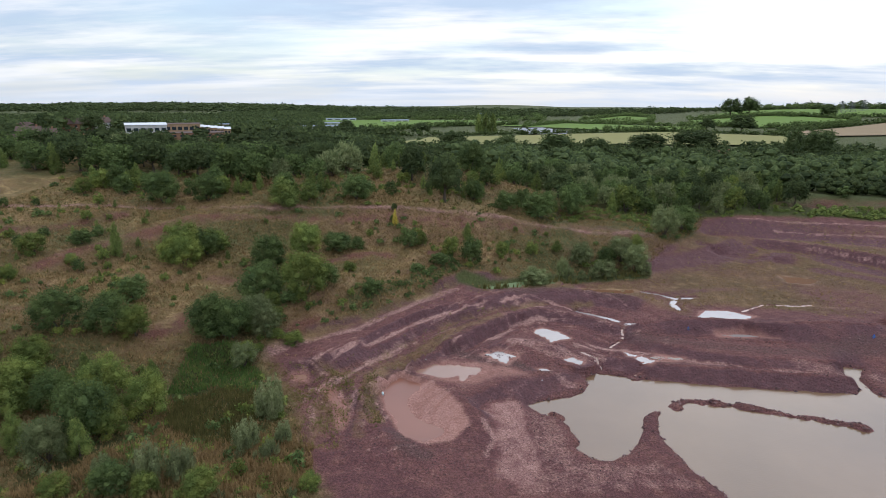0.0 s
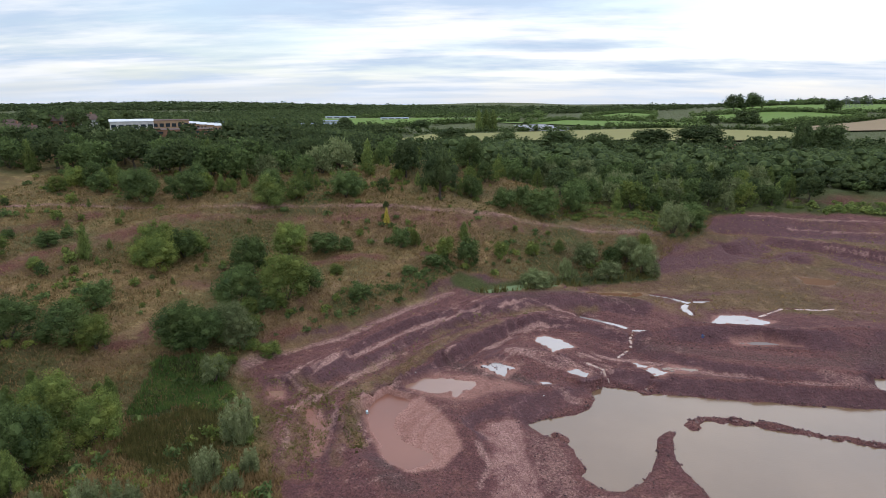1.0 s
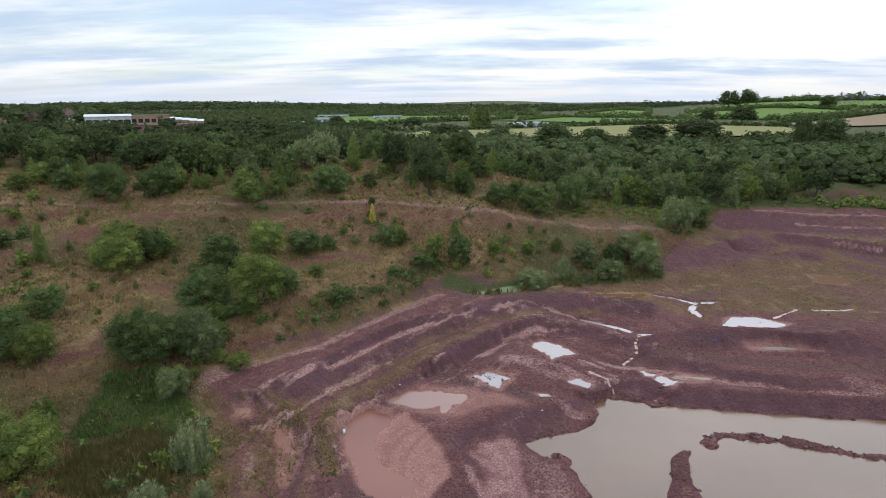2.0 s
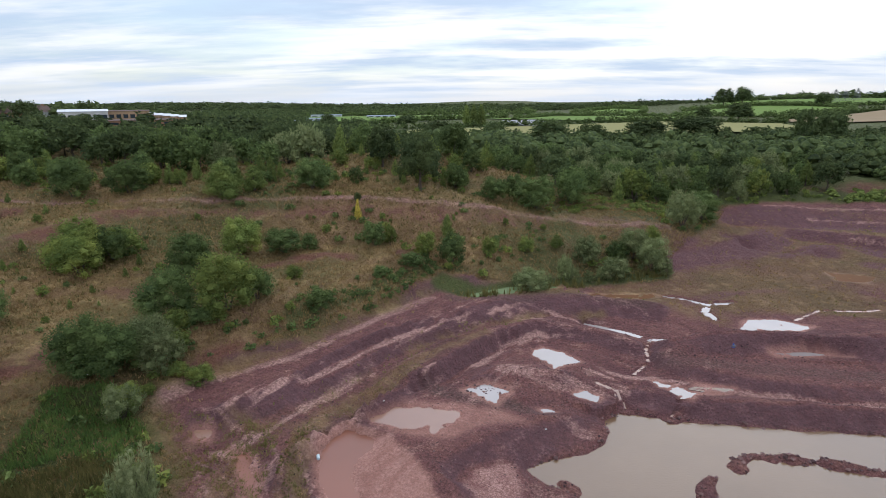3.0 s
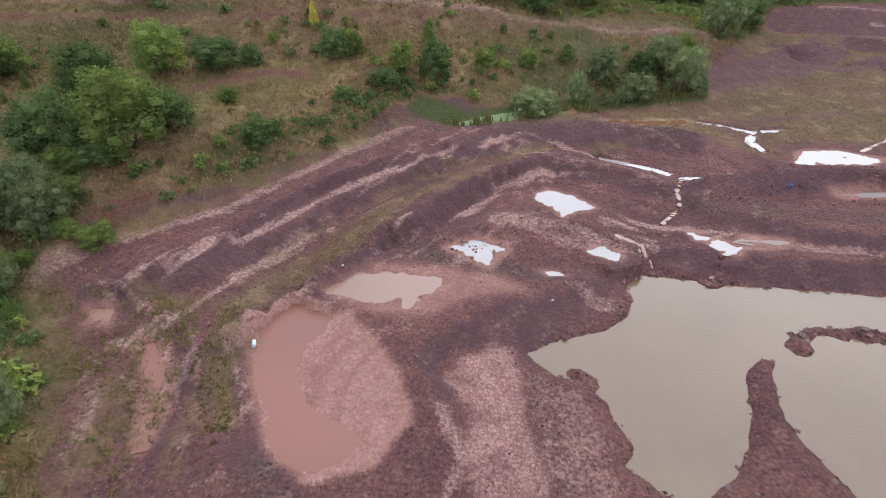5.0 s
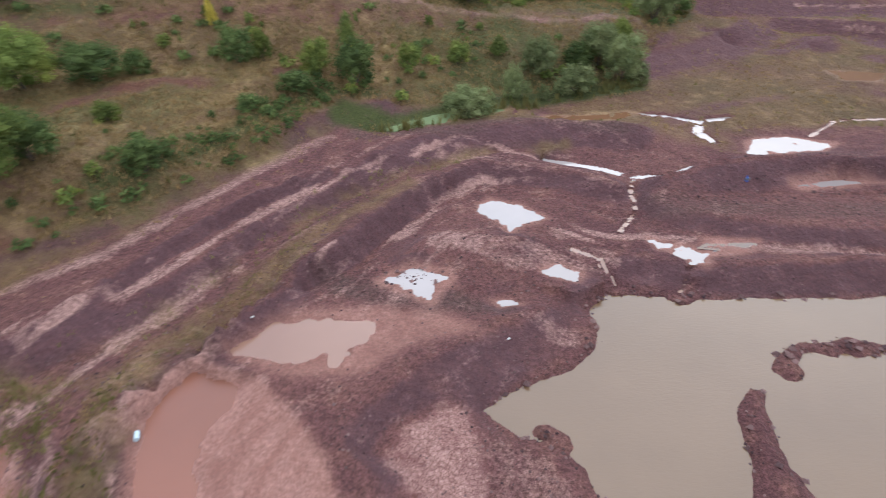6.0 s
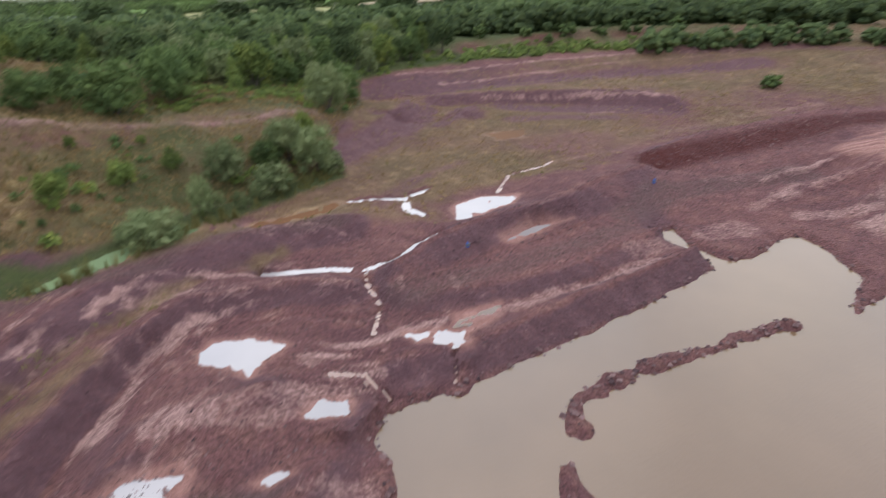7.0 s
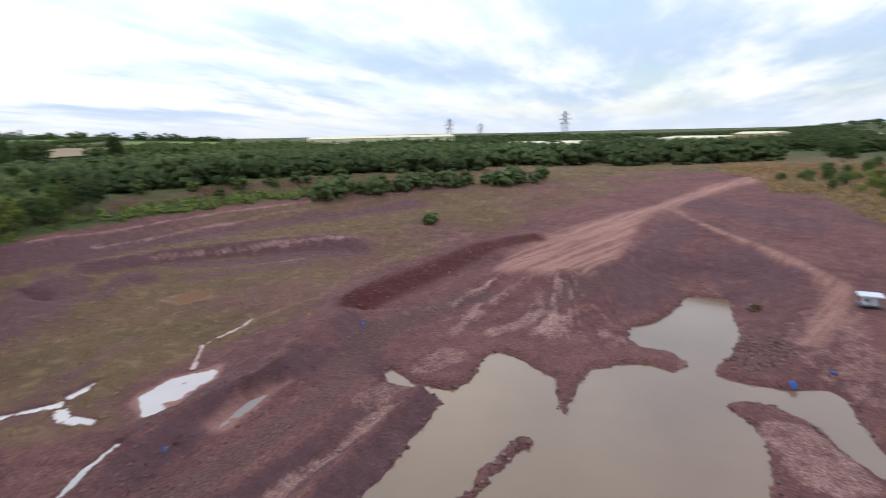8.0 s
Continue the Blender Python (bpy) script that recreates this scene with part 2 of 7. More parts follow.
    c = m.mix(m.math("MULTIPLY", green, m.span(m.math("ADD", spots, m.math("MULTIPLY", green, 0.25)), 0.48, 0.66)), c, weed)
    speck = m.math("MULTIPLY", m.span(grit, 0.47, 0.6, 0, 0.75), m.span(m.math("MAXIMUM", mud, m.math("MULTIPLY", face, 0.8)), 0, 1, 1, 0.25))
    c = m.mix(speck, c, m.mix(1.0, c, (0.5, 0.47, 0.47), "MULTIPLY"))
    m.colour(c)
    m.put(m.bsdf.inputs["Roughness"], m.span(mud, 0, 1, 0.92, 0.6))
    height = m.math("ADD", m.math("MULTIPLY", fine, 0.7), m.math("ADD", m.math("MULTIPLY", spots, 1.1), m.math("ADD", m.math("MULTIPLY", gap, -0.12), m.math("MULTIPLY", crumb, 0.5))))
    height = m.math("MULTIPLY", height, m.span(m.math("MAXIMUM", mud, crack), 0, 1, 1.0, 0.3))
    m.bump(m.math("ADD", height, m.math("MULTIPLY", grit, 0.25)), 1.0, 0.34)
    return m.mat


def water_material(name, body, ripple, rough=0.04):
    m = Nodes(name, rough, 0.5)
    v = m.place()
    cloud = m.span(m.noise(0.09, 4), 0.35, 0.65)
    m.colour(m.mix(cloud, body, tuple(c * 0.82 for c in body)))
    m.bsdf.inputs["IOR"].default_value = 1.5
    mp = m.add("ShaderNodeMapping")
    mp.inputs["Rotation"].default_value = (0, 0, 0.5)
    mp.inputs["Scale"].default_value = (1.0, 2.7, 1.0)
    m.put(mp.inputs[0], v)
    m.bump(m.math("ADD", m.noise(2.6, 3, vector=mp.outputs[0]), m.math("MULTIPLY", m.noise(6.5, 2, vector=mp.outputs[0]), 0.5)), ripple, 0.03)
    return m.mat


WATER = {
    "pond": water_material("silty_pond_water", (0.182, 0.11, 0.063), 0.2),
    "red": water_material("red_muddy_water", (0.24, 0.092, 0.058), 0.02, 0.35),
    "pink": water_material("pink_muddy_water", (0.3, 0.165, 0.118), 0.02, 0.16),
    "clear": water_material("puddle_water", (0.36, 0.31, 0.29), 0.02),
    "ochre": water_material("ochre_mud", (0.15, 0.068, 0.03), 0.02, 0.6),
    "algae": water_material("algae_covered_water", (0.13, 0.18, 0.065), 0.02, 0.75),
    # brown body colour stands in for the dark bank's reflection
    "rust": water_material("bank_mirror_water", (0.1, 0.042, 0.014), 0.02),
}
WATER["ochre"].node_tree.nodes["Principled BSDF"].inputs["Specular IOR Level"].default_value = 0.05
# ---------------------------------------------------------------- landform
def lattice(ix, iy, seed):
    h = (ix * 374761393 + iy * 668265263 + seed * 1442695041) & 0xFFFFFFFF
    h = ((h ^ (h >> 13)) * 1274126177) & 0xFFFFFFFF
    return ((h ^ (h >> 16)) & 0xFFFF) / 32767.5 - 1.0


def grain(x, y, size, seed):
    """Smooth value noise of that grain size in metres, -1 to 1."""
    u, v = np.asarray(x) / size + 1000.0, np.asarray(y) / size + 1000.0
    iu, iv = np.floor(u).astype(np.int64), np.floor(v).astype(np.int64)
    fu, fv = u - iu, v - iv
    fu, fv = fu * fu * (3 - 2 * fu), fv * fv * (3 - 2 * fv)
    a, b = lattice(iu, iv, seed), lattice(iu + 1, iv, seed)
    c, d = lattice(iu, iv + 1, seed), lattice(iu + 1, iv + 1, seed)
    return (a * (1 - fu) + b * fu) * (1 - fv) + (c * (1 - fu) + d * fu) * fv


def rough(x, y, size, seed, octaves=4):
    total, weight = 0.0, 1.0
    for n in range(octaves):
        total = total + weight * grain(x + 17.3 * n, y - 9.1 * n, size / 2**n, seed + n)
        weight *= 0.5
    return total / 1.6


def line_distance(x, y, pts, closed=False):
    """Distance to a line through pts, and the height along it where the points have one."""
    pts = [tuple(p) for p in pts]
    pairs = list(zip(pts, pts[1:] + pts[:1])) if closed else list(zip(pts, pts[1:]))
    best = np.full(np.shape(x), 1e9)
    height = np.zeros(np.shape(x))
    for p, q in pairs:
        dx, dy = q[0] - p[0], q[1] - p[1]
        s = np.clip(((x - p[0]) * dx + (y - p[1]) * dy) / max(dx * dx + dy * dy, 1e-9), 0, 1)
        d = np.hypot(x - p[0] - s * dx, y - p[1] - s * dy)
        near = d < best
        best = np.where(near, d, best)
        if len(p) > 2:
            height = np.where(near, p[2] + s * (q[2] - p[2]), height)
    return best, height


def inside(x, y, pts):
    hit = np.zeros(np.shape(x), bool)
    for p, q in zip(pts, list(pts[1:]) + [pts[0]]):
        if p[1] == q[1]:
            continue
        cross = (p[1] > y) != (q[1] > y)
        hit ^= cross & (x < (q[0] - p[0]) * (y - p[1]) / (q[1] - p[1]) + p[0])
    return hit


def signed(x, y, pts):
    """Distance to the outline, negative inside."""
    d = line_distance(x, y, pts, True)[0]
    return np.where(inside(x, y, pts), -d, d)


def soft(d, width):
    """1 where d is well below 0, 0 where it is well above, over that width."""
    s = np.clip(0.5 - d / width, 0, 1)
    return s * s * (3 - 2 * s)


LAND = {}


def landline(name, *pts):
    LAND[name] = pts


# Crest, toe and track lines: x, y, height over the pond.
landline("terrace_track", (-76.5, 87, 13.3), (-65, 90, 12.8), (-53, 92.4, 12.1), (-39.5, 94.7, 11.8), (-25.7, 97, 11.7), (-15.9, 96.5, 11.5), (-6.4, 98, 10.9), (3.7, 101, 9.3), (11.3, 101.7, 7.7), (20, 101.5, 6.7), (29.5, 103, 6.1))
landline("terrace_back", (-80, 93, 14), (-52, 97, 13), (-26, 101, 12.6), (-6, 104, 11.6), (5, 108, 10), (15, 109, 8.2), (27, 112, 7.4))
landline("terrace_toe", (-45.9, 85.3, 9), (-39.6, 82.6, 8), (-32.9, 88, 8), (-24, 89, 7.4), (-15, 87.6, 7), (-6, 91, 6.6), (3.3, 95.6, 6.4), (13.4, 99, 6))
landline("spur_crest", (-58.4, 64, 8.5), (-57.5, 68, 9), (-56, 73.5, 9.8), (-54, 79, 10.6), (-49, 85.2, 11.2), (-46.9, 89, 11.6))
landline("spur_toe", (-53.5, 63, 6.6), (-52, 70, 7.6), (-49.5, 77, 8.6), (-46, 84, 9))
landline("mound", (-25.8, 82, 6.9), (-21.9, 83.6, 7.1), (-18, 86, 7.0), (-14.3, 84.5, 6.7), (-10, 87.5, 6.4), (-6.6, 85.2, 5.8), (-3.9, 83, 5.0))
landline("mound_foot", (-25.5, 64.6, 5.8), (-22.2, 68.2, 6.3), (-19.9, 73.4, 6.5), (-16.8, 78.6, 6.5), (-12.4, 80.4, 5.9))
landline("gully", (-36, 72, 5.8), (-31, 77, 5.6), (-27, 79, 5.8))
landline("left_slope", (-51, 55, 8), (-46, 53, 6.5), (-41, 53, 5.5), (-38, 57, 5), (-34.8, 56.5, 4), (-31, 57.5, 3.6), (-27.7, 58, 3.4))
landline("left_front", (-60, 48, 7), (-44, 46, 4.5), (-36, 42, 4), (-29.7, 39, 3.5), (-24.7, 37, 3), (-21, 38, 2.5), (-17.7, 39.8, 2))
landline("marsh", (-32, 57, 2.2), (-29.7, 57, 2), (-25, 54.5, 2), (-23.2, 47.5, 2), (-22.8, 44, 2), (-27.3, 45.6, 2), (-31.6, 52, 2))
landline("lane_back", (-25.2, 58.7, 3.65), (-24, 62, 3.95), (-21.6, 64.2, 4.05), (-17.5, 68.3, 4.25), (-14.2, 71.9, 4.35), (-11.2, 75.7, 4.55), (-8.2, 80.2, 4.75), (-5, 83.2, 4.85), (-1, 84, 4.45))
landline("bench_crest", (-19.8, 57.4, 3.15), (-16.8, 60.6, 3.35), (-14.3, 64.8, 3.35), (-11.2, 68.4, 3.45), (-7.8, 71.7, 3.45), (-2.9, 75, 3.45), (0.6, 78, 3.35), (5.2, 80.4, 3.15), (14, 80.6, 3.05), (18, 79.6, 2.95), (20.4, 78.6, 2.75))
landline("bench_toe", (-18.7, 56.2, 1.9), (-14.5, 58.5, 1.9), (-11.6, 62.3, 1.9), (-8.4, 66.8, 1.9), (-4.4, 71.4, 1.9), (0, 74.4, 1.85), (5.5, 77.6, 1.75), (13.5, 78.4, 1.55), (19, 76.8, 1.45))
landline("lane_toe", (-23.4, 61, 3.2), (-20.4, 63.2, 3.25), (-17.2, 66, 3.35), (-14.8, 69.2, 3.4), (-12, 72.9, 3.4), (-8.9, 77, 3.45), (-6, 80, 3.5))
landline("step_toe", (-15.4, 61.6, 2.7), (-13.5, 64.2, 2.7), (-10.7, 68, 2.7), (-8.2, 71, 2.7), (-5, 73.5, 2.7), (-2.4, 75.4, 2.6))
landline("step_crest", (-14.7, 60.8, 2.7), (-12.7, 63.3, 2.7), (-9.8, 67.3, 2.7), (-7.3, 70.2, 2.65), (-4, 72.7, 2.6), (-1.4, 74.6, 2.5))
landline("ledge_crest", (-13.9, 50, 2.1), (-13.5, 53.5, 2.3), (-11.7, 56.6, 2.4), (-9.8, 58.6, 2.4), (-8.1, 61, 2.4), (-5.2, 64.9, 2.3), (-1.3, 69.8, 2.2), (5.5, 76.3, 2.1), (7.6, 75.2, 2.0), (12.4, 73.6, 1.9), (15, 70.6, 1.8))
landline("ledge_toe", (-12.7, 51, 1), (-12.6, 54.7, 1), (-11.7, 56.5, 1), (-9.2, 60.4, 1.1), (-6.9, 62.6, 1), (-3.5, 64.9, .9), (-1.3, 67.9, .9), (3.1, 73, .9), (6.5, 74.4, .9), (9.8, 72.4, .9), (13.5, 69.6, .8))
landline("rim", (-14, 47.5, 1.85), (-11.4, 46.3, 1.85), (-10.2, 44.6, 1.75), (-8.2, 43.8, 1.55))
landline("ruts", (-21.2, 55.6, 1.7), (-19, 54, 1.5), (-17.3, 53.3, 1.4), (-15.6, 50.5, 1.3), (-14.8, 47, 1.3), (-15.5, 44.5, 1.4))
landline("rut_bank", (-19.2, 51, 2.15), (-18.2, 47, 2.15), (-17.8, 43, 2.15))
landline("low_ridge", (-7.6, 56.4, 1.35), (-5.2, 53.4, 1.55), (-3.7, 52.1, 1.55), (-2.6, 50, 1.35), (-2.6, 48, 1.05))
landline("promontory", (-4.7, 53, 1.4), (-2.4, 54.6, 1.6), (-0.2, 56.2, 1.7), (3, 57.8, 1.5), (6, 59, 1.1))
landline("promontory_foot", (-3.2, 51.8, .7), (-1.2, 53.4, .7), (1, 53.8, .45))
landline("cracked_flat", (-1.8, 51, .6), (.2, 52, .6), (2.2, 50.8, .5), (3.4, 49, .4), (0, 48, .6))
landline("hump", (-0.6, 64.2, 1.75), (0.8, 65.8, 1.85), (3.6, 65.2, 1.75), (6.6, 65.2, 1.55))
landline("south", (-14.6, 41, 1.6), (-9, 41, 1.4), (-4, 42.5, 1.1), (0, 42.8, .8), (4.5, 43.2, .5), (8, 43.2, .5), (12, 43, .5))
landline("spoil_crest", (46, 69.6, 3.1), (39.2, 70.4, 2.9), (33, 69.6, 2.8), (29.2, 70.8, 2.8), (26.2, 71.4, 2.8), (22.9, 71.2, 2.7), (20.9, 71, 2.5), (17.9, 70.6, 2.1))
landline("spoil_toe", (42.7, 66.8, 1.5), (37.3, 67.1, 1.35), (32.7, 67.6, 1.3), (26.8, 68.3, 1.3), (23, 68.6, 1.3), (19.3, 68.4, 1.3))
landline("low_crest", (38, 62.8, 1.35), (28.6, 63.1, 1.45), (24.8, 64, 1.45), (21.7, 65.1, 1.45), (19, 66.6, 1.45), (16.2, 69, 1.45))
landline("low_toe", (34, 60.6, 0.7), (25.8, 61.9, 0.6), (21.6, 63.4, 0.6), (18.4, 64.6, 0.6), (15, 67, 0.6))
landline("shore_berm", (36.5, 59, 1.2), (31.4, 59.7, 1.3), (27, 60.3, 1.3), (22.7, 60.8, 1.3), (19, 61.2, 1.2), (16.8, 61.6, 1.1), (14.6, 62.2, 1.0), (12.5, 63.4, 1.1))
landline("pile_crest", (50.5, 72, 2.9), (59.6, 70.5, 3.7), (65.2, 68.2, 4.0), (75.9, 65, 4.3), (79.7, 60.5, 4.3), (80, 57, 4.5))
landline("pile_toe", (49, 70, 1.6), (53, 66.6, 1.7), (61.5, 63.6, 2.2), (69, 60.4, 2.8))
landline("pile_back", (52, 75, 1.9), (61, 74, 2), (70, 71, 2.2), (82, 66, 2.6), (90, 60, 3.4))
landline("road_west", (65.3, 58.9, 3), (77.6, 55.8, 4), (96, 49.7, 6), (114, 40, 7), (125.6, 28.5, 8), (138, 13.8, 9.3))
landline("road_east", (72.2, 45.3, 3.6), (84.2, 43.7, 4.5), (95.3, 40, 5.8), (105, 35.8, 6.8), (120.7, 26.2, 8.1), (132.8, 14.6, 9.3))
landline("lobe", (64.3, 57, 3), (64, 52.5, 3), (66, 49, 3.1), (69.7, 46, 3.4))
landline("lobe_toe", (60.5, 61.4, 1.7), (58.5, 58, 1.4), (57.5, 54, 1.2), (58.5, 49.5, 1.1), (60.5, 46, 1), (64, 43, 0.9), (70, 40, 0.9))
landline("lobe_wall", (73, 44.6, 3.7), (78, 42.6, 3.9), (84, 41, 4.4), (94, 38.4, 5.5))
landline("pool_bank", (72, 40, 1.1), (73, 36, 1.3), (71, 32, 1.4), (66, 31, 1.2), (62, 31.6, 1.1))
landline("side_track", (99, 37.6, 5.8), (85.8, 34.6, 5.2), (77, 30, 4.5), (70.3, 27.4, 3.8), (65.4, 26, 3.2), (60.3, 26, 2.6), (53.3, 29, 2), (48, 30.4, 1.2))
landline("east_slope", (110, 26, 7.5), (107, 18, 7), (97, 13, 6.5), (92, 10, 6), (84, 0, 6))
landline("east_hollow", (92, 32, 5.4), (83.4, 24, 5), (81, 18.5, 4.6), (80.6, 14.6, 4.4), (72, 8, 4.2))
landline("cabin_pad", (64, 20, 2.9), (57, 23, 2.6), (52, 22, 2.2), (46, 26, 1.4))
landline("flats", (13, 84, 1.7), (19, 84, 1.8), (25, 82.5, 2), (30, 81.5, 2), (36, 82, 1.8), (44, 80, 1.8), (52, 78, 1.9))
landline("flats_back", (8, 90, 3.2), (16, 91, 2.6), (26, 91, 2.4), (36, 92, 2), (46, 90, 1.9))
landline("strip_low", (40, 104, 2.5), (47, 101, 2.2), (52, 98, 2), (57, 90.5, 2), (61, 82, 2), (69, 75, 2.2))
landline("strip_toe", (51, 108, 2.6), (59, 104.4, 2.4), (64.8, 96.4, 2.6), (69.6, 86.7, 2.8), (71, 80, 2.8))
landline("strip_crest", (52, 110, 4.0), (60, 106.4, 4.1), (65.4, 98.6, 4.4), (71.6, 88.7, 4.6), (72.5, 81.8, 4.5))
landline("upper_toe", (44, 113, 3.7), (59, 110.5, 3.9), (76, 105, 4.1), (93, 93, 4.5), (103, 80, 4.7))
landline("upper_crest", (42, 117, 5.7), (50, 118, 6.5), (62, 115.5, 6.3), (80.7, 111, 6.5), (99.5, 99, 6.9), (112, 86, 7.1), (114, 73, 7.1), (126, 56, 7.7), (137, 35, 9.1))
landline("rim_back", (40, 124, 7.4), (60, 120, 7.2), (72, 117.5, 7.3), (82, 115.5, 7.5), (91, 110.5, 7.5), (100, 104, 7.6), (112, 93, 7.8), (122, 78, 8.2), (132, 66, 8.4), (142, 50, 9), (150, 20, 9.6), (150, -10, 9.8))
landline("back_bank_top", (58, 132, 9.2), (74, 127, 9.9), (90, 120, 10.2), (103, 113, 10.2), (116, 103, 10), (128, 90, 9.6), (140, 76, 9.4))
landline("hill_top", (-20, 116, 16), (-12, 120, 16.8), (-4, 122, 15.8), (4, 118, 13))
landline("wood_floor", (-100, 100, 16), (-70, 104, 15), (-45, 108, 14.5), (-28, 112, 14.6))

landline("mound_ridge", (28.7, 98.4, 3.5), (33.2, 100.5, 3.8), (38.3, 102.6, 4.1), (43.5, 105, 4.3), (47, 108, 4.3))
landline("mound_gully", (26.1, 92.7, 2.3), (32.1, 94.6, 2.3), (38.2, 96.3, 2.4), (46.1, 101.9, 2.5), (49.7, 105.3, 2.7))
landline("mound_front", (44.5, 96.4, 2.8), (49, 99.4, 3.3), (53.5, 101.4, 3.4))
landline("lip", (-72, 77, 12.0), (-69.7, 78.3, 11.9), (-65.8, 80.3, 11.8), (-63, 84.4, 12.0), (-57.9, 88.6, 12.3))
landline("lip_foot", (-71.4, 75.6, 10.8), (-69, 76.8, 10.7), (-65, 78.8, 10.7), (-61.8, 83, 10.9), (-57, 87, 11.4))

# Shore of the pond
SHORE_NORTH = ((2, 54), (3.5, 54.8), (5, 55.3), (6.6, 55.9), (8.2, 56.9), (9, 58.5), (8.9, 60), (10.2, 60.8), (10.8, 61.4), (11.8, 60.8), (13.9, 60.2), (16, 59.8), (19.8, 59.2), (24.2, 58.6), (29, 58.2), (32.8, 57.9), (36.3, 57.6), (37.5, 59.2), (37.6, 61.6), (38.9, 63.9), (40.8, 63.3), (38.6, 60.6), (38.2, 58))
SHORE_EAST = ((38.6, 57), (40.4, 56.5), (44.6, 56.5), (46.4, 55.8), (45.5, 54), (43, 51.4), (42.2, 50.3), (37.5, 49.6), (36.8, 49.1), (40.8, 48.6), (44.5, 47.8), (46.2, 45.4), (46.8, 43.2), (45.5, 41.6), (47.5, 40.2), (49.7, 41.3), (50.3, 44), (52.2, 44.9), (55.3, 44.6), (56.6, 42.7), (60.7, 40.3), (67.4, 38.2), (67.3, 33.9), (60.2, 34.6), (56.1, 34.9), (50.9, 36.3), (48.1, 38), (45.8, 38.4), (44.8, 36.3), (44.5, 33.8), (45.2, 31.1), (43.6, 30.6), (39.6, 31), (37, 31), (35, 30.4), (33.2, 31))
SHORE_SOUTH = ((33.8, 32.2), (36.5, 33.3), (39.9, 34), (41.5, 35.6), (41.9, 37.6), (40.7, 38.5), (38.3, 37.4), (35.4, 37.3), (30.8, 38.1), (26, 37.5), (20, 38), (15.8, 41.3), (15, 43.3), (14.2, 44.5), (14, 45.9), (13.6, 47.9), (13.3, 49.5), (13.7, 50.9), (14.8, 53.2), (14.3, 53.5), (13.6, 53), (12.8, 51.7), (12.1, 49.9), (10.9, 47.9), (9.6, 46.4), (8.4, 45.4), (7.4, 45.4), (6.3, 46.1), (5.4, 47), (6.1, 48.1), (5.4, 50.4), (4.4, 52), (3.2, 52.4), (2.2, 53.2))
POND = SHORE_NORTH + SHORE_EAST + SHORE_SOUTH
BARS = (((16.6, 54.1), (17.1, 54.9), (18, 55.4), (20, 55.4), (22.4, 54.8), (25, 54), (28.2, 52.6)), ((29.2, 52.6), (31, 52), (32.7, 51.3)), ((4.3, 52.4), (4.6, 52)))

# Puddles: name, height, water colour, outline
PUDDLES = []


def puddle(name, z, tint, *pts):
    PUDDLES.append((name, z, tint, pts))


puddle("red_mud_pool", 0.9, "red", (-10.7, 57.3), (-12.1, 56), (-12.3, 54.1), (-11.5, 51.4), (-10.5, 49.4), (-9.4, 47), (-7.8, 46.3), (-6.5, 46.8), (-5.7, 47.7), (-6.1, 48.5), (-7, 48.8), (-8.3, 49.6), (-9, 50.7), (-9.7, 52.1), (-9.7, 53.3), (-8.7, 54.7), (-8.7, 55.9), (-9.7, 56.8))
puddle("pink_pool", 1.3, "pink", (-9.2, 58.1), (-7.5, 59.8), (-4.6, 59.9), (-2.4, 59.4), (-2.4, 58.2), (-3.9, 57.5), (-3.9, 55.8), (-4.9, 56.2), (-4.7, 57.1), (-6.1, 56.7))
puddle("stony_pool", 1.2, "clear", (-2.1, 62.6), (-.7, 63.6), (1.7, 62.8), (1.8, 62.2), (.9, 61.3), (.5, 60.5), (-.4, 61.4))
puddle("rain_pool", 0.7, "clear", (5, 71.3), (6, 72.1), (7.9, 70.7), (9.1, 68.7), (7.3, 68.1), (6.3, 67.2), (5.9, 69.1), (4.9, 70.1))
puddle("rain_pool", 0.8, "clear", (7.3, 62.7), (8.2, 63), (9.2, 62), (8.8, 61.5), (8.1, 62.1))
puddle("rain_pool", 0.6, "clear", (3.7, 60.8), (4.5, 60.9), (5.3, 60.1), (4.2, 60.1))
# this end of the pool is coloured as the bank mirrored in it
puddle("brown_pool", 0.75, "rust", (17.4, 63.8), (18.1, 64.7), (21.1, 63.8), (20.7, 63.2), (18.8, 63.4))
puddle("shallow_pool", 0.7, "clear", (14.6, 65.2), (15.6, 64.5), (17.3, 63.6), (20.4, 62.9), (18.6, 62.6), (17.3, 62.8), (16.5, 61.9), (15.8, 62.8), (14.6, 63.8))
puddle("bright_pool", 1.6, "clear", (26.8, 74.4), (28, 76.2), (29.4, 76.9), (31.8, 76.9), (34.4, 74.9), (32.7, 73.9), (30.2, 73.9), (28.1, 73.6))
puddle("seep", 1.35, "clear", (26.9, 69.3), (30.5, 69.5), (33.3, 68.6), (34.1, 68.4), (29.5, 68.6), (27, 68.6))
puddle("track_pool", 1.75, "pink", (-21.6, 55.9), (-20.4, 56), (-20.2, 54.8), (-21.2, 54.8))
puddle("rut_pool", 1.35, "red", (-18.2, 53.9), (-17, 53.6), (-15.3, 50.6), (-14.6, 47.2), (-15.2, 47), (-15.9, 50.2), (-17.2, 52.4))
puddle("marsh_pool", 2.0, "pink", (-27.8, 54.4), (-26.2, 54.3), (-26.4, 53.4), (-27.6, 53.5))
puddle("rust_pool", 1.85, "ochre", (13, 83.4), (15.5, 82.7), (19, 82.7), (22, 83.5), (21.5, 84.4), (17, 84.4), (13.5, 84.6))
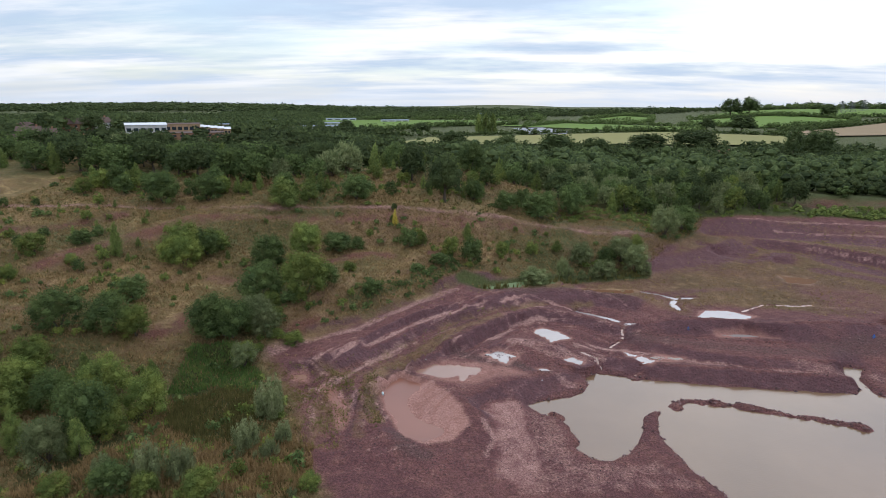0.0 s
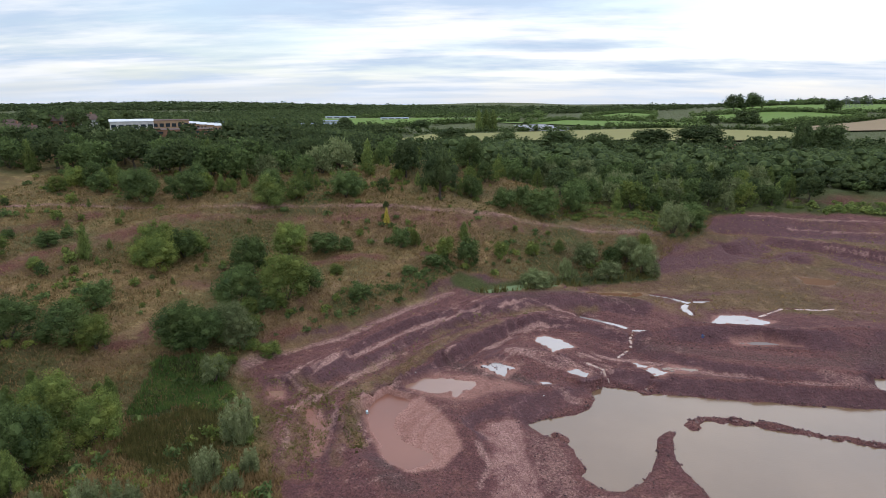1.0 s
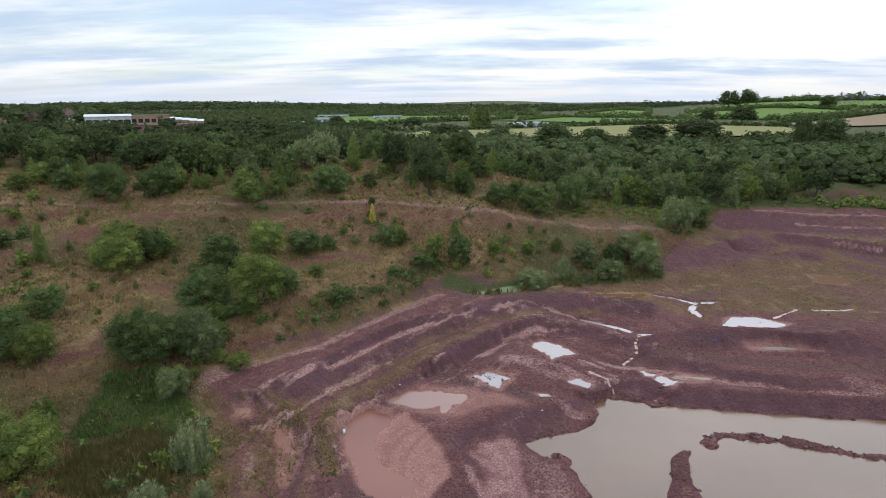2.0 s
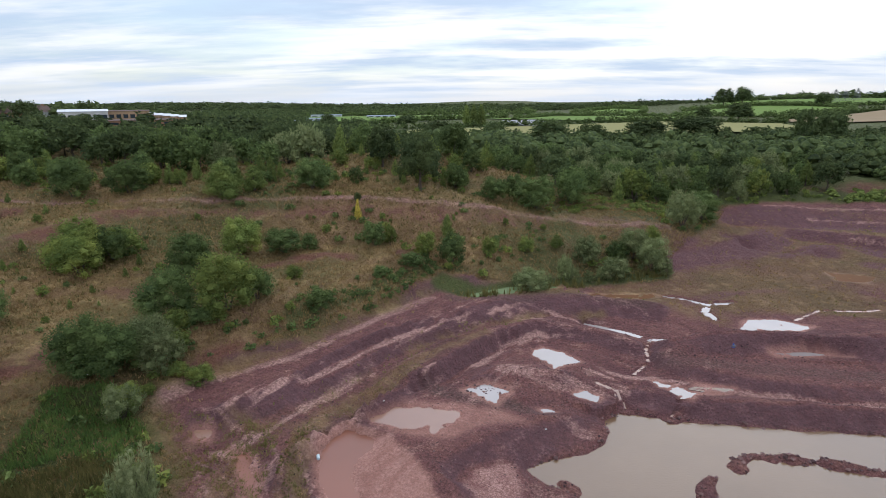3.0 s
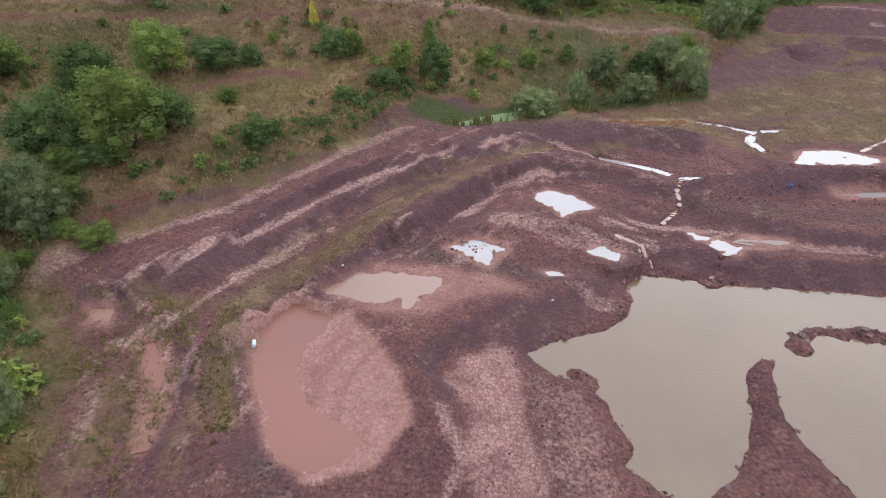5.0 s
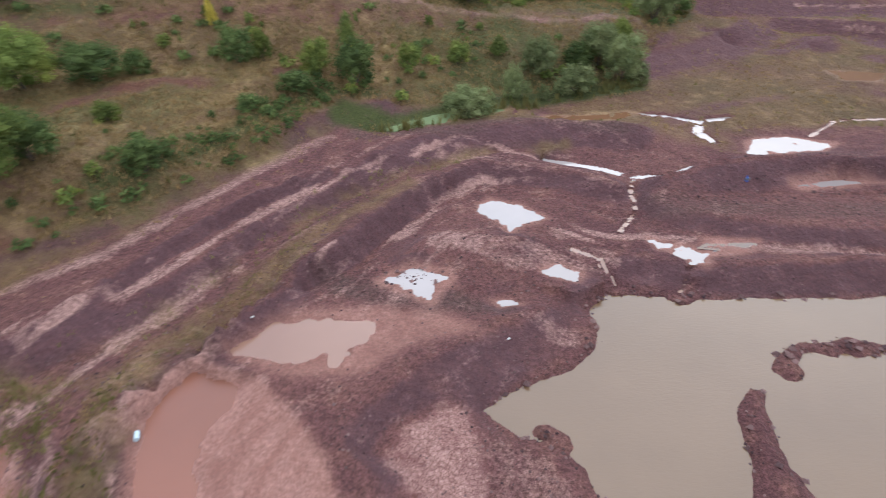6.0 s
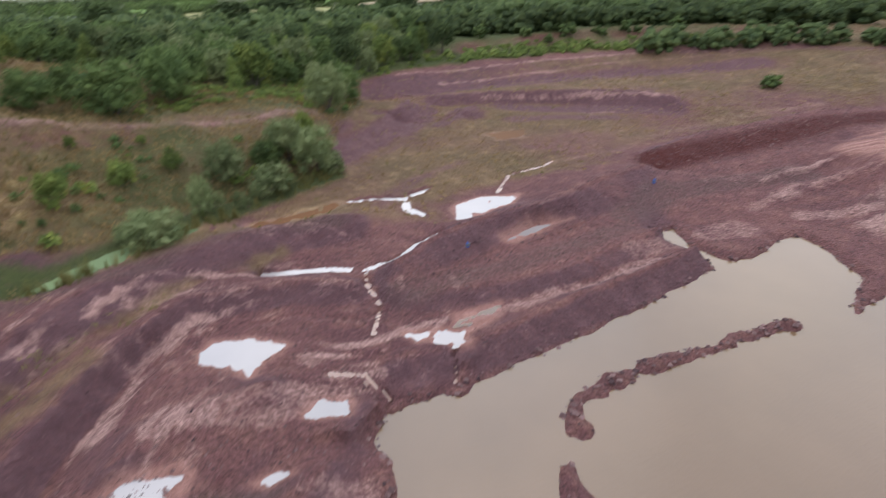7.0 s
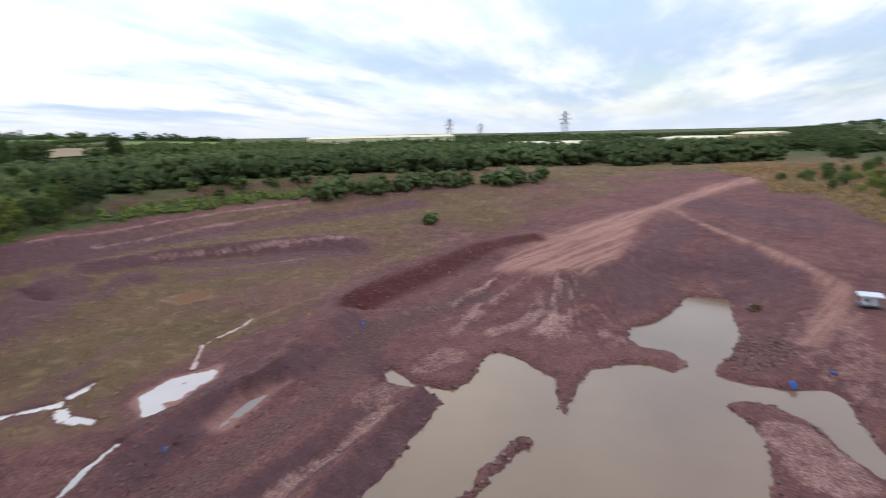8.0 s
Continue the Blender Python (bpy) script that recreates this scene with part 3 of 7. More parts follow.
puddle("rust_pool", 1.9, "ochre", (47.3, 92.6), (50, 91.4), (51.9, 90.2), (49.5, 88), (46.6, 89.2))
puddle("algae_pool", 2.95, "algae", (-2.2, 80.6), (.6, 82.6), (3.6, 83.8), (9.2, 85), (9.6, 83.8), (4, 82.2), (.8, 80.9))
# Runnels: name, width, x y height along
RUNNELS = (
    ("ditch", 0.55, ((11.3, 77.4, .95), (14.4, 75.2, 1), (16.9, 72.9, 1.1), (19, 72.2, 1.25), (21.5, 72.7, 1.5), (23.9, 73, 1.6))),
    ("ditch", 0.16, ((16.9, 72.9, 1.1), (16, 71, .95), (15.4, 68.6, .75), (13.2, 66.2, .72))),
    ("brook", 0.5, ((25.1, 76.4, 1.7), (25, 78.8, 1.75), (26.3, 80.8, 1.8), (29.4, 81.4, 1.85))),
    ("brook", 0.4, ((26.3, 80.8, 1.8), (24.6, 82.4, 1.8), (22, 83.6, 1.85))),
    ("brook", 0.19, ((33.5, 76.5, 1.62), (37.8, 79.2, 1.7), (42.3, 78.7, 1.75), (44.6, 79.2, 1.75))),
    ("outlet", 0.15, ((9.5, 64.8, .75), (11, 63.6, .6), (11.2, 61.6, .1))),
    ("outlet", 0.14, ((17.2, 63, .7), (15.6, 61.9, .45), (14.4, 60.3, .05))),
)


def country(x, y):
    """The land outside the pit: a plain with low hills."""
    z = 8.5 + 0.0 * x
    z = z + 6.5 * np.exp(-(((x + 90) / 90) ** 2) - ((y - 130) / 110) ** 2)
    z = z + 5.6 * np.exp(-(((x + 100) / 60) ** 2) - ((y - 168) / 50) ** 2)
    z = z + 7.0 * np.exp(-(((x + 210) / 90) ** 2) - ((y - 250) / 110) ** 2)
    z = z + 15 * np.exp(-(((x - 560) / 330) ** 2) - ((y - 860) / 330) ** 2)
    z = z + 13 * np.exp(-(((x + 750) / 500) ** 2) - ((y - 1500) / 350) ** 2)
    z = z + 8 * np.exp(-(((x - 150) / 210) ** 2) - ((y - 2100) / 200) ** 2)
    z = z + 17 * np.exp(-(((x - 1230) / 260) ** 2) - ((y + 410) / 85) ** 2)
    z = z + 3 * np.exp(-(((x - 1150) / 300) ** 2) - ((y - 250) / 250) ** 2)
    edge = np.clip((np.hypot(x, y) - 1600) / 600, 0, 1)
    z = z + 13 * edge * edge * (3 - 2 * edge)
    far = np.clip((np.hypot(x, y - 60) - 160) / 400, 0, 1)
    return z + far * 3.2 * rough(x, y, 420, 5, 3)


X0, Y0, CELL, NX, NY = -104.0, -24.0, 0.5, 528, 352


def relax():
    """The sheet stretched over all land lines, from coarse to fine."""
    fixed_x, fixed_y, fixed_z = [], [], []
    rings = [[(*p, z) for p in pts + pts[:1]] for _, z, _, pts in PUDDLES]
    rings += [[(*p, 0.0) for p in POND + POND[:1]]] + [r for _, _, r in RUNNELS] + list(LAND.values())
    for pts in rings:
        for p, q in zip(pts, pts[1:]):
            n = max(2, int(math.hypot(q[0] - p[0], q[1] - p[1]) / 0.25))
            s = np.linspace(0, 1, n)
            fixed_x.append(p[0] + s * (q[0] - p[0]))
            fixed_y.append(p[1] + s * (q[1] - p[1]))
            fixed_z.append(p[2] + s * (q[2] - p[2]))
    fx, fy, fz = (np.concatenate(a) for a in (fixed_x, fixed_y, fixed_z))
    sheet = None
    for step in (16, 8, 4, 2, 1):
        nx, ny, cell = NX // step, NY // step, CELL * step
        i = np.clip(((fx - X0) / cell).astype(int), 0, nx - 1)
        j = np.clip(((fy - Y0) / cell).astype(int), 0, ny - 1)
        total, count = np.zeros((ny, nx)), np.zeros((ny, nx))
        np.add.at(total, (j, i), fz)
        np.add.at(count, (j, i), 1)
        gx, gy = np.meshgrid(X0 + (np.arange(nx) + 0.5) * cell, Y0 + (np.arange(ny) + 0.5) * cell)
        hold = count > 0
        value = np.where(hold, total / np.maximum(count, 1), 0)
        edge = np.zeros((ny, nx), bool)
        edge[0], edge[-1], edge[:, 0], edge[:, -1] = True, True, True, True
        value = np.where(edge & ~hold, country(gx, gy), value)
        value[0] = np.where(gx[0] < 60, 2.0, value[0])
        hold |= edge
        if sheet is None:
            sheet = np.where(hold, value, value[hold].mean())
        else:
            sheet = np.repeat(np.repeat(sheet, 2, 0), 2, 1)[:ny, :nx]
        sheet = np.where(hold, value, sheet)
        for _ in range(400 if step > 2 else 90):
            mean = sheet.copy()
            mean[1:-1, 1:-1] = 0.25 * (sheet[:-2, 1:-1] + sheet[2:, 1:-1] + sheet[1:-1, :-2] + sheet[1:-1, 2:])
            sheet = np.where(hold, value, mean)
    return sheet


SHEET = relax()


def sheet_at(x, y):
    u = np.clip((np.asarray(x, float) - X0) / CELL - 0.5, 0, NX - 1.001)
    v = np.clip((np.asarray(y, float) - Y0) / CELL - 0.5, 0, NY - 1.001)
    i, j = u.astype(int), v.astype(int)
    fu, fv = u - i, v - j
    return (SHEET[j, i] * (1 - fu) + SHEET[j, i + 1] * fu) * (1 - fv) + (SHEET[j + 1, i] * (1 - fu) + SHEET[j + 1, i + 1] * fu) * fv


VEG_EDGE = ((-200, 20), (-60, 10), (-13, 32), (-14.6, 38.1), (-15.8, 41.3), (-17, 44.2), (-19.3, 48.5), (-21.5, 54), (-24, 56.5), (-25.4, 58.4), (-23, 61.6), (-20.2, 64), (-16.2, 68), (-12.9, 71.6), (-9.9, 75.4), (-6.9, 80.2), (-4, 83.4), (2, 84), (10, 87), (24, 90), (30, 99), (40, 110), (46, 119), (62, 118), (82, 113), (101, 101), (114, 88), (116, 74), (128, 57), (139, 36), (140, 22), (123, 19.5), (111, 19.7), (109, 13), (99, 13), (91, 12.7), (86, 11), (70, -6), (60, -30), (200, -200), (500, -200), (500, 400), (-200, 400))


RILLED = ("ledge_crest", "bench_crest", "step_crest", "spoil_crest", "low_crest", "shore_berm", "pile_crest", "lobe", "strip_crest", "mound_ridge")


def line_along(x, y, pts):
    """Distance to a line and the length along it."""
    best, arc, run = np.full(np.shape(x), 1e9), np.zeros(np.shape(x)), 0.0
    for p, q in zip(pts, pts[1:]):
        dx, dy = q[0] - p[0], q[1] - p[1]
        size = math.hypot(dx, dy)
        s = np.clip(((x - p[0]) * dx + (y - p[1]) * dy) / (size * size), 0, 1)
        d = np.hypot(x - p[0] - s * dx, y - p[1] - s * dy)
        near = d < best
        best, arc = np.where(near, d, best), np.where(near, run + s * size, arc)
        run += size
    return best, arc


def ground_height(x, y):
    x, y = np.asarray(x, float), np.asarray(y, float)
    into = np.minimum(np.minimum(x - X0, X0 + NX * CELL - x), np.minimum(y - Y0, Y0 + NY * CELL - y))
    z = np.where(into > 0, sheet_at(x, y), country(x, y))
    near = np.clip(into / 10, 0, 1)
    wild = soft(signed(x, y, VEG_EDGE) + 2, 4)
    z = z + near * wild * (0.6 * rough(x, y, 9, 11) + 0.4 * np.abs(rough(x, y, 4, 18)) + 0.24 * rough(x, y, 1.8, 12))
    # the pit floor lies in lumps and clods, smoother where it was driven on
    loose = np.clip(0.55 + 0.9 * rough(x, y, 9, 16, 2), 0.15, 1.2)
    loose = loose * (1 - 0.6 * soft(line_distance(x, y, LAND["bench_crest"])[0] - 7, 5)) * (1 - 0.85 * soft(signed(x, y, MUD_FLOOR), 1.0)) * (1 - 0.6 * soft(signed(x, y, PINK_FLAT), 1.5))
    fall = np.hypot(sheet_at(x + 0.5, y) - sheet_at(x - 0.5, y), sheet_at(x, y + 0.5) - sheet_at(x, y - 0.5))
    loose = loose * (1 - 0.75 * np.clip((fall - 0.2) / 0.2, 0, 1))
    z = z + near * (1 - wild) * (0.15 * rough(x, y, 5, 13) + loose * (0.17 * rough(x, y, 1.3, 14, 4) + 0.12 * np.clip(rough(x, y, 0.75, 17, 2), 0, 1)))
    core = (x > -45) & (x < 85) & (y > 20) & (y < 110)
    if not np.any(core):
        return z
    cx, cy, cz = x[core], y[core], z[core]
    # wheel ruts and dozer marks run along the benches
    run = line_distance(cx, cy, LAND["ledge_crest"])[0]
    along = 0.62 * cx + 0.78 * cy
    bench = soft(run - 8, 5) * soft(cx - 22, 8) * (cy < 84) * (1 - soft(signed(cx, cy, VEG_EDGE) + 1, 2))
    cz = cz + bench * (0.1 * grain(run, along / 14, 0.75, 51) + 0.06 * grain(run, along / 9, 0.32, 52))
    # deep wheel ruts on the lower track
    track = line_distance(cx, cy, LAND["ruts"])[0]
    worn_in = soft(track - 4.2, 2.0) * (1 - soft(signed(cx, cy, MUD_FLOOR) - 0.6, 1.0)) * (cx < -12)
    cz = cz + worn_in * (0.16 * grain(track, (cx + cy) / 12, 0.62, 61) + 0.07 * grain(track, cy / 7, 0.28, 62))
    # rills down the tipped fan under the haul road
    turn = np.arctan2(cy - 53, 78 - cx)
    fan = soft(np.abs(cx - 58) - 7, 4) * soft(np.abs(turn) - 0.42, 0.2)
    cz = cz + fan * (0.28 * grain(turn * 20, cx / 9, 0.9, 53) + 0.12 * grain(turn * 20, cx / 5, 0.4, 54))
    # rain has cut rills down the steep faces, and crumbs lie under them
    e = 0.5
    tilt = np.hypot(sheet_at(cx + e, cy) - sheet_at(cx - e, cy), sheet_at(cx, cy + e) - sheet_at(cx, cy - e)) / (2 * e)
    steep = np.clip((tilt - 0.22) / 0.25, 0, 1) * (1 - soft(signed(cx, cy, VEG_EDGE) + 1, 2))
    for name in RILLED:
        away, arc = line_along(cx, cy, LAND[name])
        cz = cz + steep * soft(away - 3.2, 1.6) * (0.12 * grain(arc + 0.25 * grain(cx, cy, 1.1, 56), away / 3, 0.7, 57) + 0.05 * grain(arc, away / 2, 0.3, 58))
    wobble = 0.16 * grain(cx, cy, 1.3, 21) + 0.09 * grain(cx, cy, 0.5, 22)
    d = signed(cx, cy, POND) + wobble
    for bar in BARS:
        away = line_distance(cx, cy, bar)[0] - 0.45 - 2.2 * wobble
        d = np.where(d < 0, np.maximum(d, -away), d)
    cz = np.where(d < 0, np.maximum(-1.2, 0.5 * d), np.maximum(cz, np.minimum(0.03 + 0.55 * d, 0.4)))
    shoal = np.clip(rough(cx, cy, 1.3, 24, 4) + 0.02, 0, 1)
    for name, pz, _, pts in PUDDLES:
        lift = {"stony_pool": 0.3, "shallow_pool": 0.34, "bright_pool": 0.22, "pink_pool": 0.16, "rust_pool": 0.24, "seep": 0.2, "brown_pool": 0.1}.get(name, 0.0) * shoal
        d = signed(cx, cy, pts) + 1.5 * wobble + 0.12 * grain(cx, cy, 0.4, 23)
        cz = np.where(d < 0, pz - 0.02 - np.minimum(0.1, -0.3 * d) + lift, np.where(d < 1.2, np.maximum(cz, pz + 0.012 + 0.05 * d), cz))
    for _, width, pts in RUNNELS:
        d, pz = line_distance(cx, cy, pts)
        d = d - width * (0.5 + 1.1 * wobble)
        cz = np.where(d < 0, np.minimum(cz, pz - 0.14), np.where(d < 0.8, np.clip(cz, pz + 0.012, pz + 0.25 + 0.8 * d), cz))
    z = z.copy()
    z[core] = cz
    return z


def zat(x, y):
    return float(ground_height(np.array([x]), np.array([y]))[0])

# ---------------------------------------------------------------- ground
def mesh_of(name, verts, faces, material=None, smooth=False):
    me = bpy.data.meshes.new(name)
    me.from_pydata(verts, [], faces)
    if material:
        me.materials.append(material)
    if smooth:
        me.shade_smooth()
    return me


def steps(*spans):
    out = []
    for a, b, d in spans:
        out.append(np.arange(a, b, d))
    return np.concatenate(out)


def outward(start, first, ratio, limit):
    out, at, d = [], start, first
    while at < limit:
        out.append(at)
        d *= ratio
        at += d
    return np.array(out + [limit])


FLATS = ((4, 82), (12, 81.6), (19, 80.4), (23, 76), (26, 73), (27, 78), (36, 78), (46, 72), (52, 75), (62, 74), (72, 71), (84, 66), (92, 60), (104, 52), (120, 42), (134, 34), (128, 58), (116, 74), (112, 88), (99, 99), (80, 110), (62, 115), (46, 117), (38, 108), (30, 98), (24, 89), (10, 86))
MUD_FLOOR = ((-10.5, 57.4), (-12.2, 54.4), (-11.4, 51), (-9.6, 47), (-7.8, 45.6), (-5, 46.6), (-3.6, 49), (-4.4, 51.6), (-6, 54), (-7.6, 56.2))
PINK_FLAT = ((-9.4, 58), (-7, 60.4), (-2, 60.2), (2, 59), (3, 57.4), (-.4, 57.4), (-3, 55.4), (-6, 55.6))
CRACKED = ((-2.6, 51.4), (-1.5, 53.1), (.2, 54), (1.5, 54), (1.6, 52.1), (1.4, 50), (1.6, 47.9), (2.4, 44), (1, 41), (-1.6, 42), (-1.4, 46), (-1.3, 49), (-1.7, 50.7))
ROUGH_MUD = ((1.5, 54), (2, 52.4), (4.2, 51), (5.2, 48.8), (4.8, 46.4), (6, 45), (9, 44.6), (12, 45.5), (14, 42), (0, 40), (1.6, 48))
MARSH = ((-33, 58), (-29, 58.6), (-25, 55.6), (-22, 50), (-20.5, 45), (-24, 42), (-29, 44), (-33, 51))


def ring(name):
    return LAND[name]


def band(x, y, pts, width, edge=1.0):
    return soft(line_distance(x, y, pts)[0] - width, edge)


# Bare ground on the grassy hillside: line, half width, amount
WORN = (
    (((-57.4, 68.5), (-56.3, 74), (-53.7, 78.5), (-49.7, 83.3), (-47.3, 88), (-44.5, 91)), 1.3, 0.85),
    (((-44, 90.6), (-36.7, 92.4), (-27.7, 93.9), (-18, 94.3), (-8, 94.9), (2, 98.5), (10, 99.8)), 1.1, 0.6),
    (((-24.9, 79.7), (-22.2, 81.7), (-18.3, 84.6), (-15.2, 84.4)), 0.9, 0.95),
    (((-9.3, 86.3), (-7, 85.3)), 0.8, 0.8),
    (((-37.7, 58.6), (-35.5, 60.8), (-33.8, 62.7)), 1.5, 0.9),
    (((-34.7, 73.8), (-37.6, 73.5)), 1.2, 0.7),
    (((-71, 76.2), (-69.4, 77.6), (-65.4, 79.6), (-62.4, 83.7), (-57.4, 87.8)), 0.5, 0.8),
    (((-24.2, 60.7), (-22.8, 63.4), (-21.1, 65.2)), 0.9, 0.8),
    (((-72, 91), (-68.7, 94.6), (-60.4, 96)), 0.6, 0.7),
    (((14, 103), (22, 104), (30, 106)), 1.2, 0.7),
    (((-52, 58), (-47, 56.6)), 1.0, 0.6),
    (LAND["terrace_track"], 0.7, 0.75),
)


def bare_at(x, y, wob=0.0):
    out = np.zeros(np.shape(x))
    for pts, width, amount in WORN:
        out = np.maximum(out, amount * soft(line_distance(x, y, pts)[0] - width + 0.5 * wob, 1.2))
    return out


ROAD = ((138.4, 13.3), (116.9, 29.2), (102.3, 37.4), (93.8, 44.6), (86.1, 50.1), (79.5, 54.6), (70.6, 58), (64.5, 59), (63.6, 55), (65.8, 49.4), (71.3, 46.4), (77.9, 45.3), (86.3, 43.6), (94.2, 41.1), (102.5, 35.9), (116.3, 25.4), (131.8, 14.9))
SIDE_TRACK = ((100, 37.3), (90.4, 36), (82.7, 33), (75.7, 29.5), (71, 27.8), (66.8, 26.7), (63.3, 26.3), (58.7, 27.7), (54.6, 30), (51.6, 31.4), (50, 30), (54.1, 27.9), (58.5, 26), (63.5, 23.7), (67.9, 25), (72, 26.8), (76.4, 28.4), (83.2, 32), (90.8, 35), (99, 36.6))


def build_ground():
    xs = np.concatenate([-outward(104, 1.6, 1.13, 2300)[::-1], steps((-103, -70, 1.0), (-70, -34, 0.6), (-34, -24, 0.4), (-24, 14, 0.16), (14, 52, 0.29), (52, 92, 0.5), (92, 150, 1.0)), outward(150, 1.4, 1.12, 2300)])
    ys = np.concatenate([-outward(24, 3, 1.3, 2300)[::-1], steps((-20, 20, 2.5), (20, 40, 0.6), (40, 80, 0.17), (80, 92, 0.32), (92, 126, 0.45), (126, 152, 1.0)), outward(152, 1.4, 1.11, 2300)])
    gx, gy = np.meshgrid(xs, ys)
    x, y = gx.ravel(), gy.ravel()
    z = ground_height(x, y)
    nx, ny = len(xs), len(ys)
    i, j = np.meshgrid(np.arange(nx - 1), np.arange(ny - 1))
    a = (j * nx + i).ravel()
    faces = np.stack([a, a + 1, a + 1 + nx, a + nx], 1)
    me = bpy.data.meshes.new("ground")
    me.vertices.add(len(x))
    me.vertices.foreach_set("co", np.stack([x, y, z], 1).ravel())
    me.loops.add(faces.size)
    me.loops.foreach_set("vertex_index", faces.ravel().astype(np.int32))
    me.polygons.add(len(faces))
    me.polygons.foreach_set("loop_start", np.arange(0, faces.size, 4, dtype=np.int32))
    me.polygons.foreach_set("loop_total", np.full(len(faces), 4, dtype=np.int32))
    me.update(calc_edges=True)
    zg = z.reshape(ny, nx)
    sy, sx = np.gradient(zg, ys, xs)
    slope = np.hypot(sx, sy).ravel()
    wob = 1.2 * rough(x, y, 4, 31, 3)
    wild = soft(signed(x, y, VEG_EDGE) + wob, 2.5)
    flats = soft(signed(x, y, FLATS) + wob, 3)
    steep = np.clip((slope - 0.22) / 0.25, 0, 1)
    grass = np.maximum(wild * (1 - 0.3 * steep), 0.92 * flats * np.clip(0.78 + 0.8 * rough(x, y, 12, 33), 0, 1) * (1 - 0.9 * steep))
    # worn tracks and bare faces on the hillside
    worn = bare_at(x, y, wob)
    worn = worn * np.clip(0.75 + 0.8 * rough(x, y, 2.4, 44, 3), 0, 1)
    grass = grass * (1 - 0.95 * worn)
    grass = np.maximum(grass, 0.5 * band(x, y, ((-19, 56.5), (-14, 56), (-12.2, 58.5), (-8.2, 64), (-4, 69), (0, 72.6)), 0.9, 1.4))
    grass = np.maximum(grass, 0.55 * band(x, y, ((-13.2, 46), (-13.6, 50), (-13, 54)), 0.5, 1.0))
    grass = np.maximum(grass, 0.45 * band(x, y, ((-17.6, 52), (-17, 48), (-17, 44)), 0.8, 1.2))
    margin = np.clip(0.55 + 0.9 * rough(x, y, 3, 45, 3), 0, 1)
    grass = np.maximum(grass, 0.75 * margin * band(x, y, ring("lane_toe"), 0.9, 1.6))
    grass = np.maximum(grass, 0.6 * margin * band(x, y, ring("bench_toe")[:8], 0.5, 1.0))
    away = np.hypot(x - 10, y - 70)
    green = wild * (1 - worn) * np.clip(0.42 + 0.85 * rough(x, y, 10, 35), 0, 0.85)
    green = np.maximum(green, soft(signed(x, y, MARSH) + 0.4 * wob, 2))
    green = np.maximum(green, 0.9 * band(x, y, [(p[0] - 0.8, p[1] + 1.2) for p in ring("lane_back")[3:]], 0.9, 1.6))
    green = np.maximum(green, band(x, y, ((-4, 82), (0, 81.6), (6, 84.6), (14, 87.8), (24, 90)), 1.6, 1.5))
    green = np.maximum(green, wild * soft(-(y - 99 - 0.15 * x), 8) * soft(-(x - 20), 20))
    green = np.maximum(green, 0.6 * np.clip((away - 120) / 60, 0, 1) * wild)
    green = np.maximum(green, np.clip((away - 190) / 60, 0, 1))
    green = green * (1 - 0.8 * soft(np.hypot(x - 152, y - 28) - 66, 36))
    pale = 0.25 * np.clip(rough(x, y, 7, 37), 0, 1)
    for pts, width, amount in (
        (((-25.4, 57.8), (-23.4, 60), (-19.8, 62.4), (-16.6, 64.6), (-14.1, 68), (-11.4, 71.8), (-8.3, 76), (-5.4, 79)), 0.75, 1.0),
        (((-19.6, 57.6), (-16.6, 60.4)), 0.5, 1.0),
        (((-15, 61.2), (-13.1, 63.7), (-10.2, 67.6), (-7.7, 70.5), (-4.5, 73), (-2, 74.8), (3, 78)), 0.35, 1.0),
        (((-19.1, 53.1), (-17.2, 54.9), (-15.5, 56.7), (-13.9, 59.4), (-11.7, 61.9), (-8.6, 66.2)), 0.22, 1.0),
        (((-11.3, 49.6), (-12.3, 51.4), (-13.1, 53.8), (-12.7, 54.9), (-11.7, 56.7), (-9.7, 58.1), (-8.3, 60.3), (-4.6, 65.6)), 0.2, 1.0),
        (((-23.5, 55.5), (-20.4, 52.5), (-18.3, 50), (-17.4, 47), (-17, 44)), 0.5, 0.7),
        (((-.6, 67.6), (2, 70.8), (4.8, 73.4), (6.4, 74.2)), 0.7, 1.0),
        (((3, 77.6), (8, 77.4), (13, 76.4)), 0.8, 0.8),
        (((9.5, 66.6), (12, 66), (15, 65.2), (20, 63.2), (26, 61.6), (33, 60.4)), 0.7, 0.9),
        (((2, 66), (6, 64), (11, 63.4)), 1.3, 0.75),
        (((-2.4, 49.4), (-1.6, 47), (-2.4, 44.6)), 0.35, 1.0),
        (((5.4, 58.6), (7, 57.4)), 0.7, 0.7),
        (((33, 62), (37.5, 61)), 0.8, 0.7),
        (((49, 57), (52, 54.6), (55, 53)), 0.8, 0.8),
        (((51, 52.4), (54, 51.6)), 0.9, 0.7),
        (((47.5, 60), (55, 59.6), (62, 60)), 0.5, 0.6),
        (((41, 60.4), (44, 59)), 1.4, 0.7),
        (((46, 40.4), (49, 40)), 1.0, 0.6),
        (((37, 35.6), (33, 35)), 2.0, 0.8),
        (LAND["terrace_track"], 0.6, 0.95),
        (((-19.4, 72.6), (-17.6, 79.7), (-15.1, 83)), 0.7, 0.6),
        (((44, 27), (50, 30), (56, 28)), 3.0, 0.5),
        (((30, 81.6), (34, 82), (50, 76.6), (52, 76)), 0.5, 0.7),
        (((50, 76), (60, 77), (72, 74), (86, 68)), 0.9, 0.5),
    ):
        pale = np.maximum(pale, amount * soft(line_distance(x, y, pts)[0] - width + 0.35 * wob, 0.7))
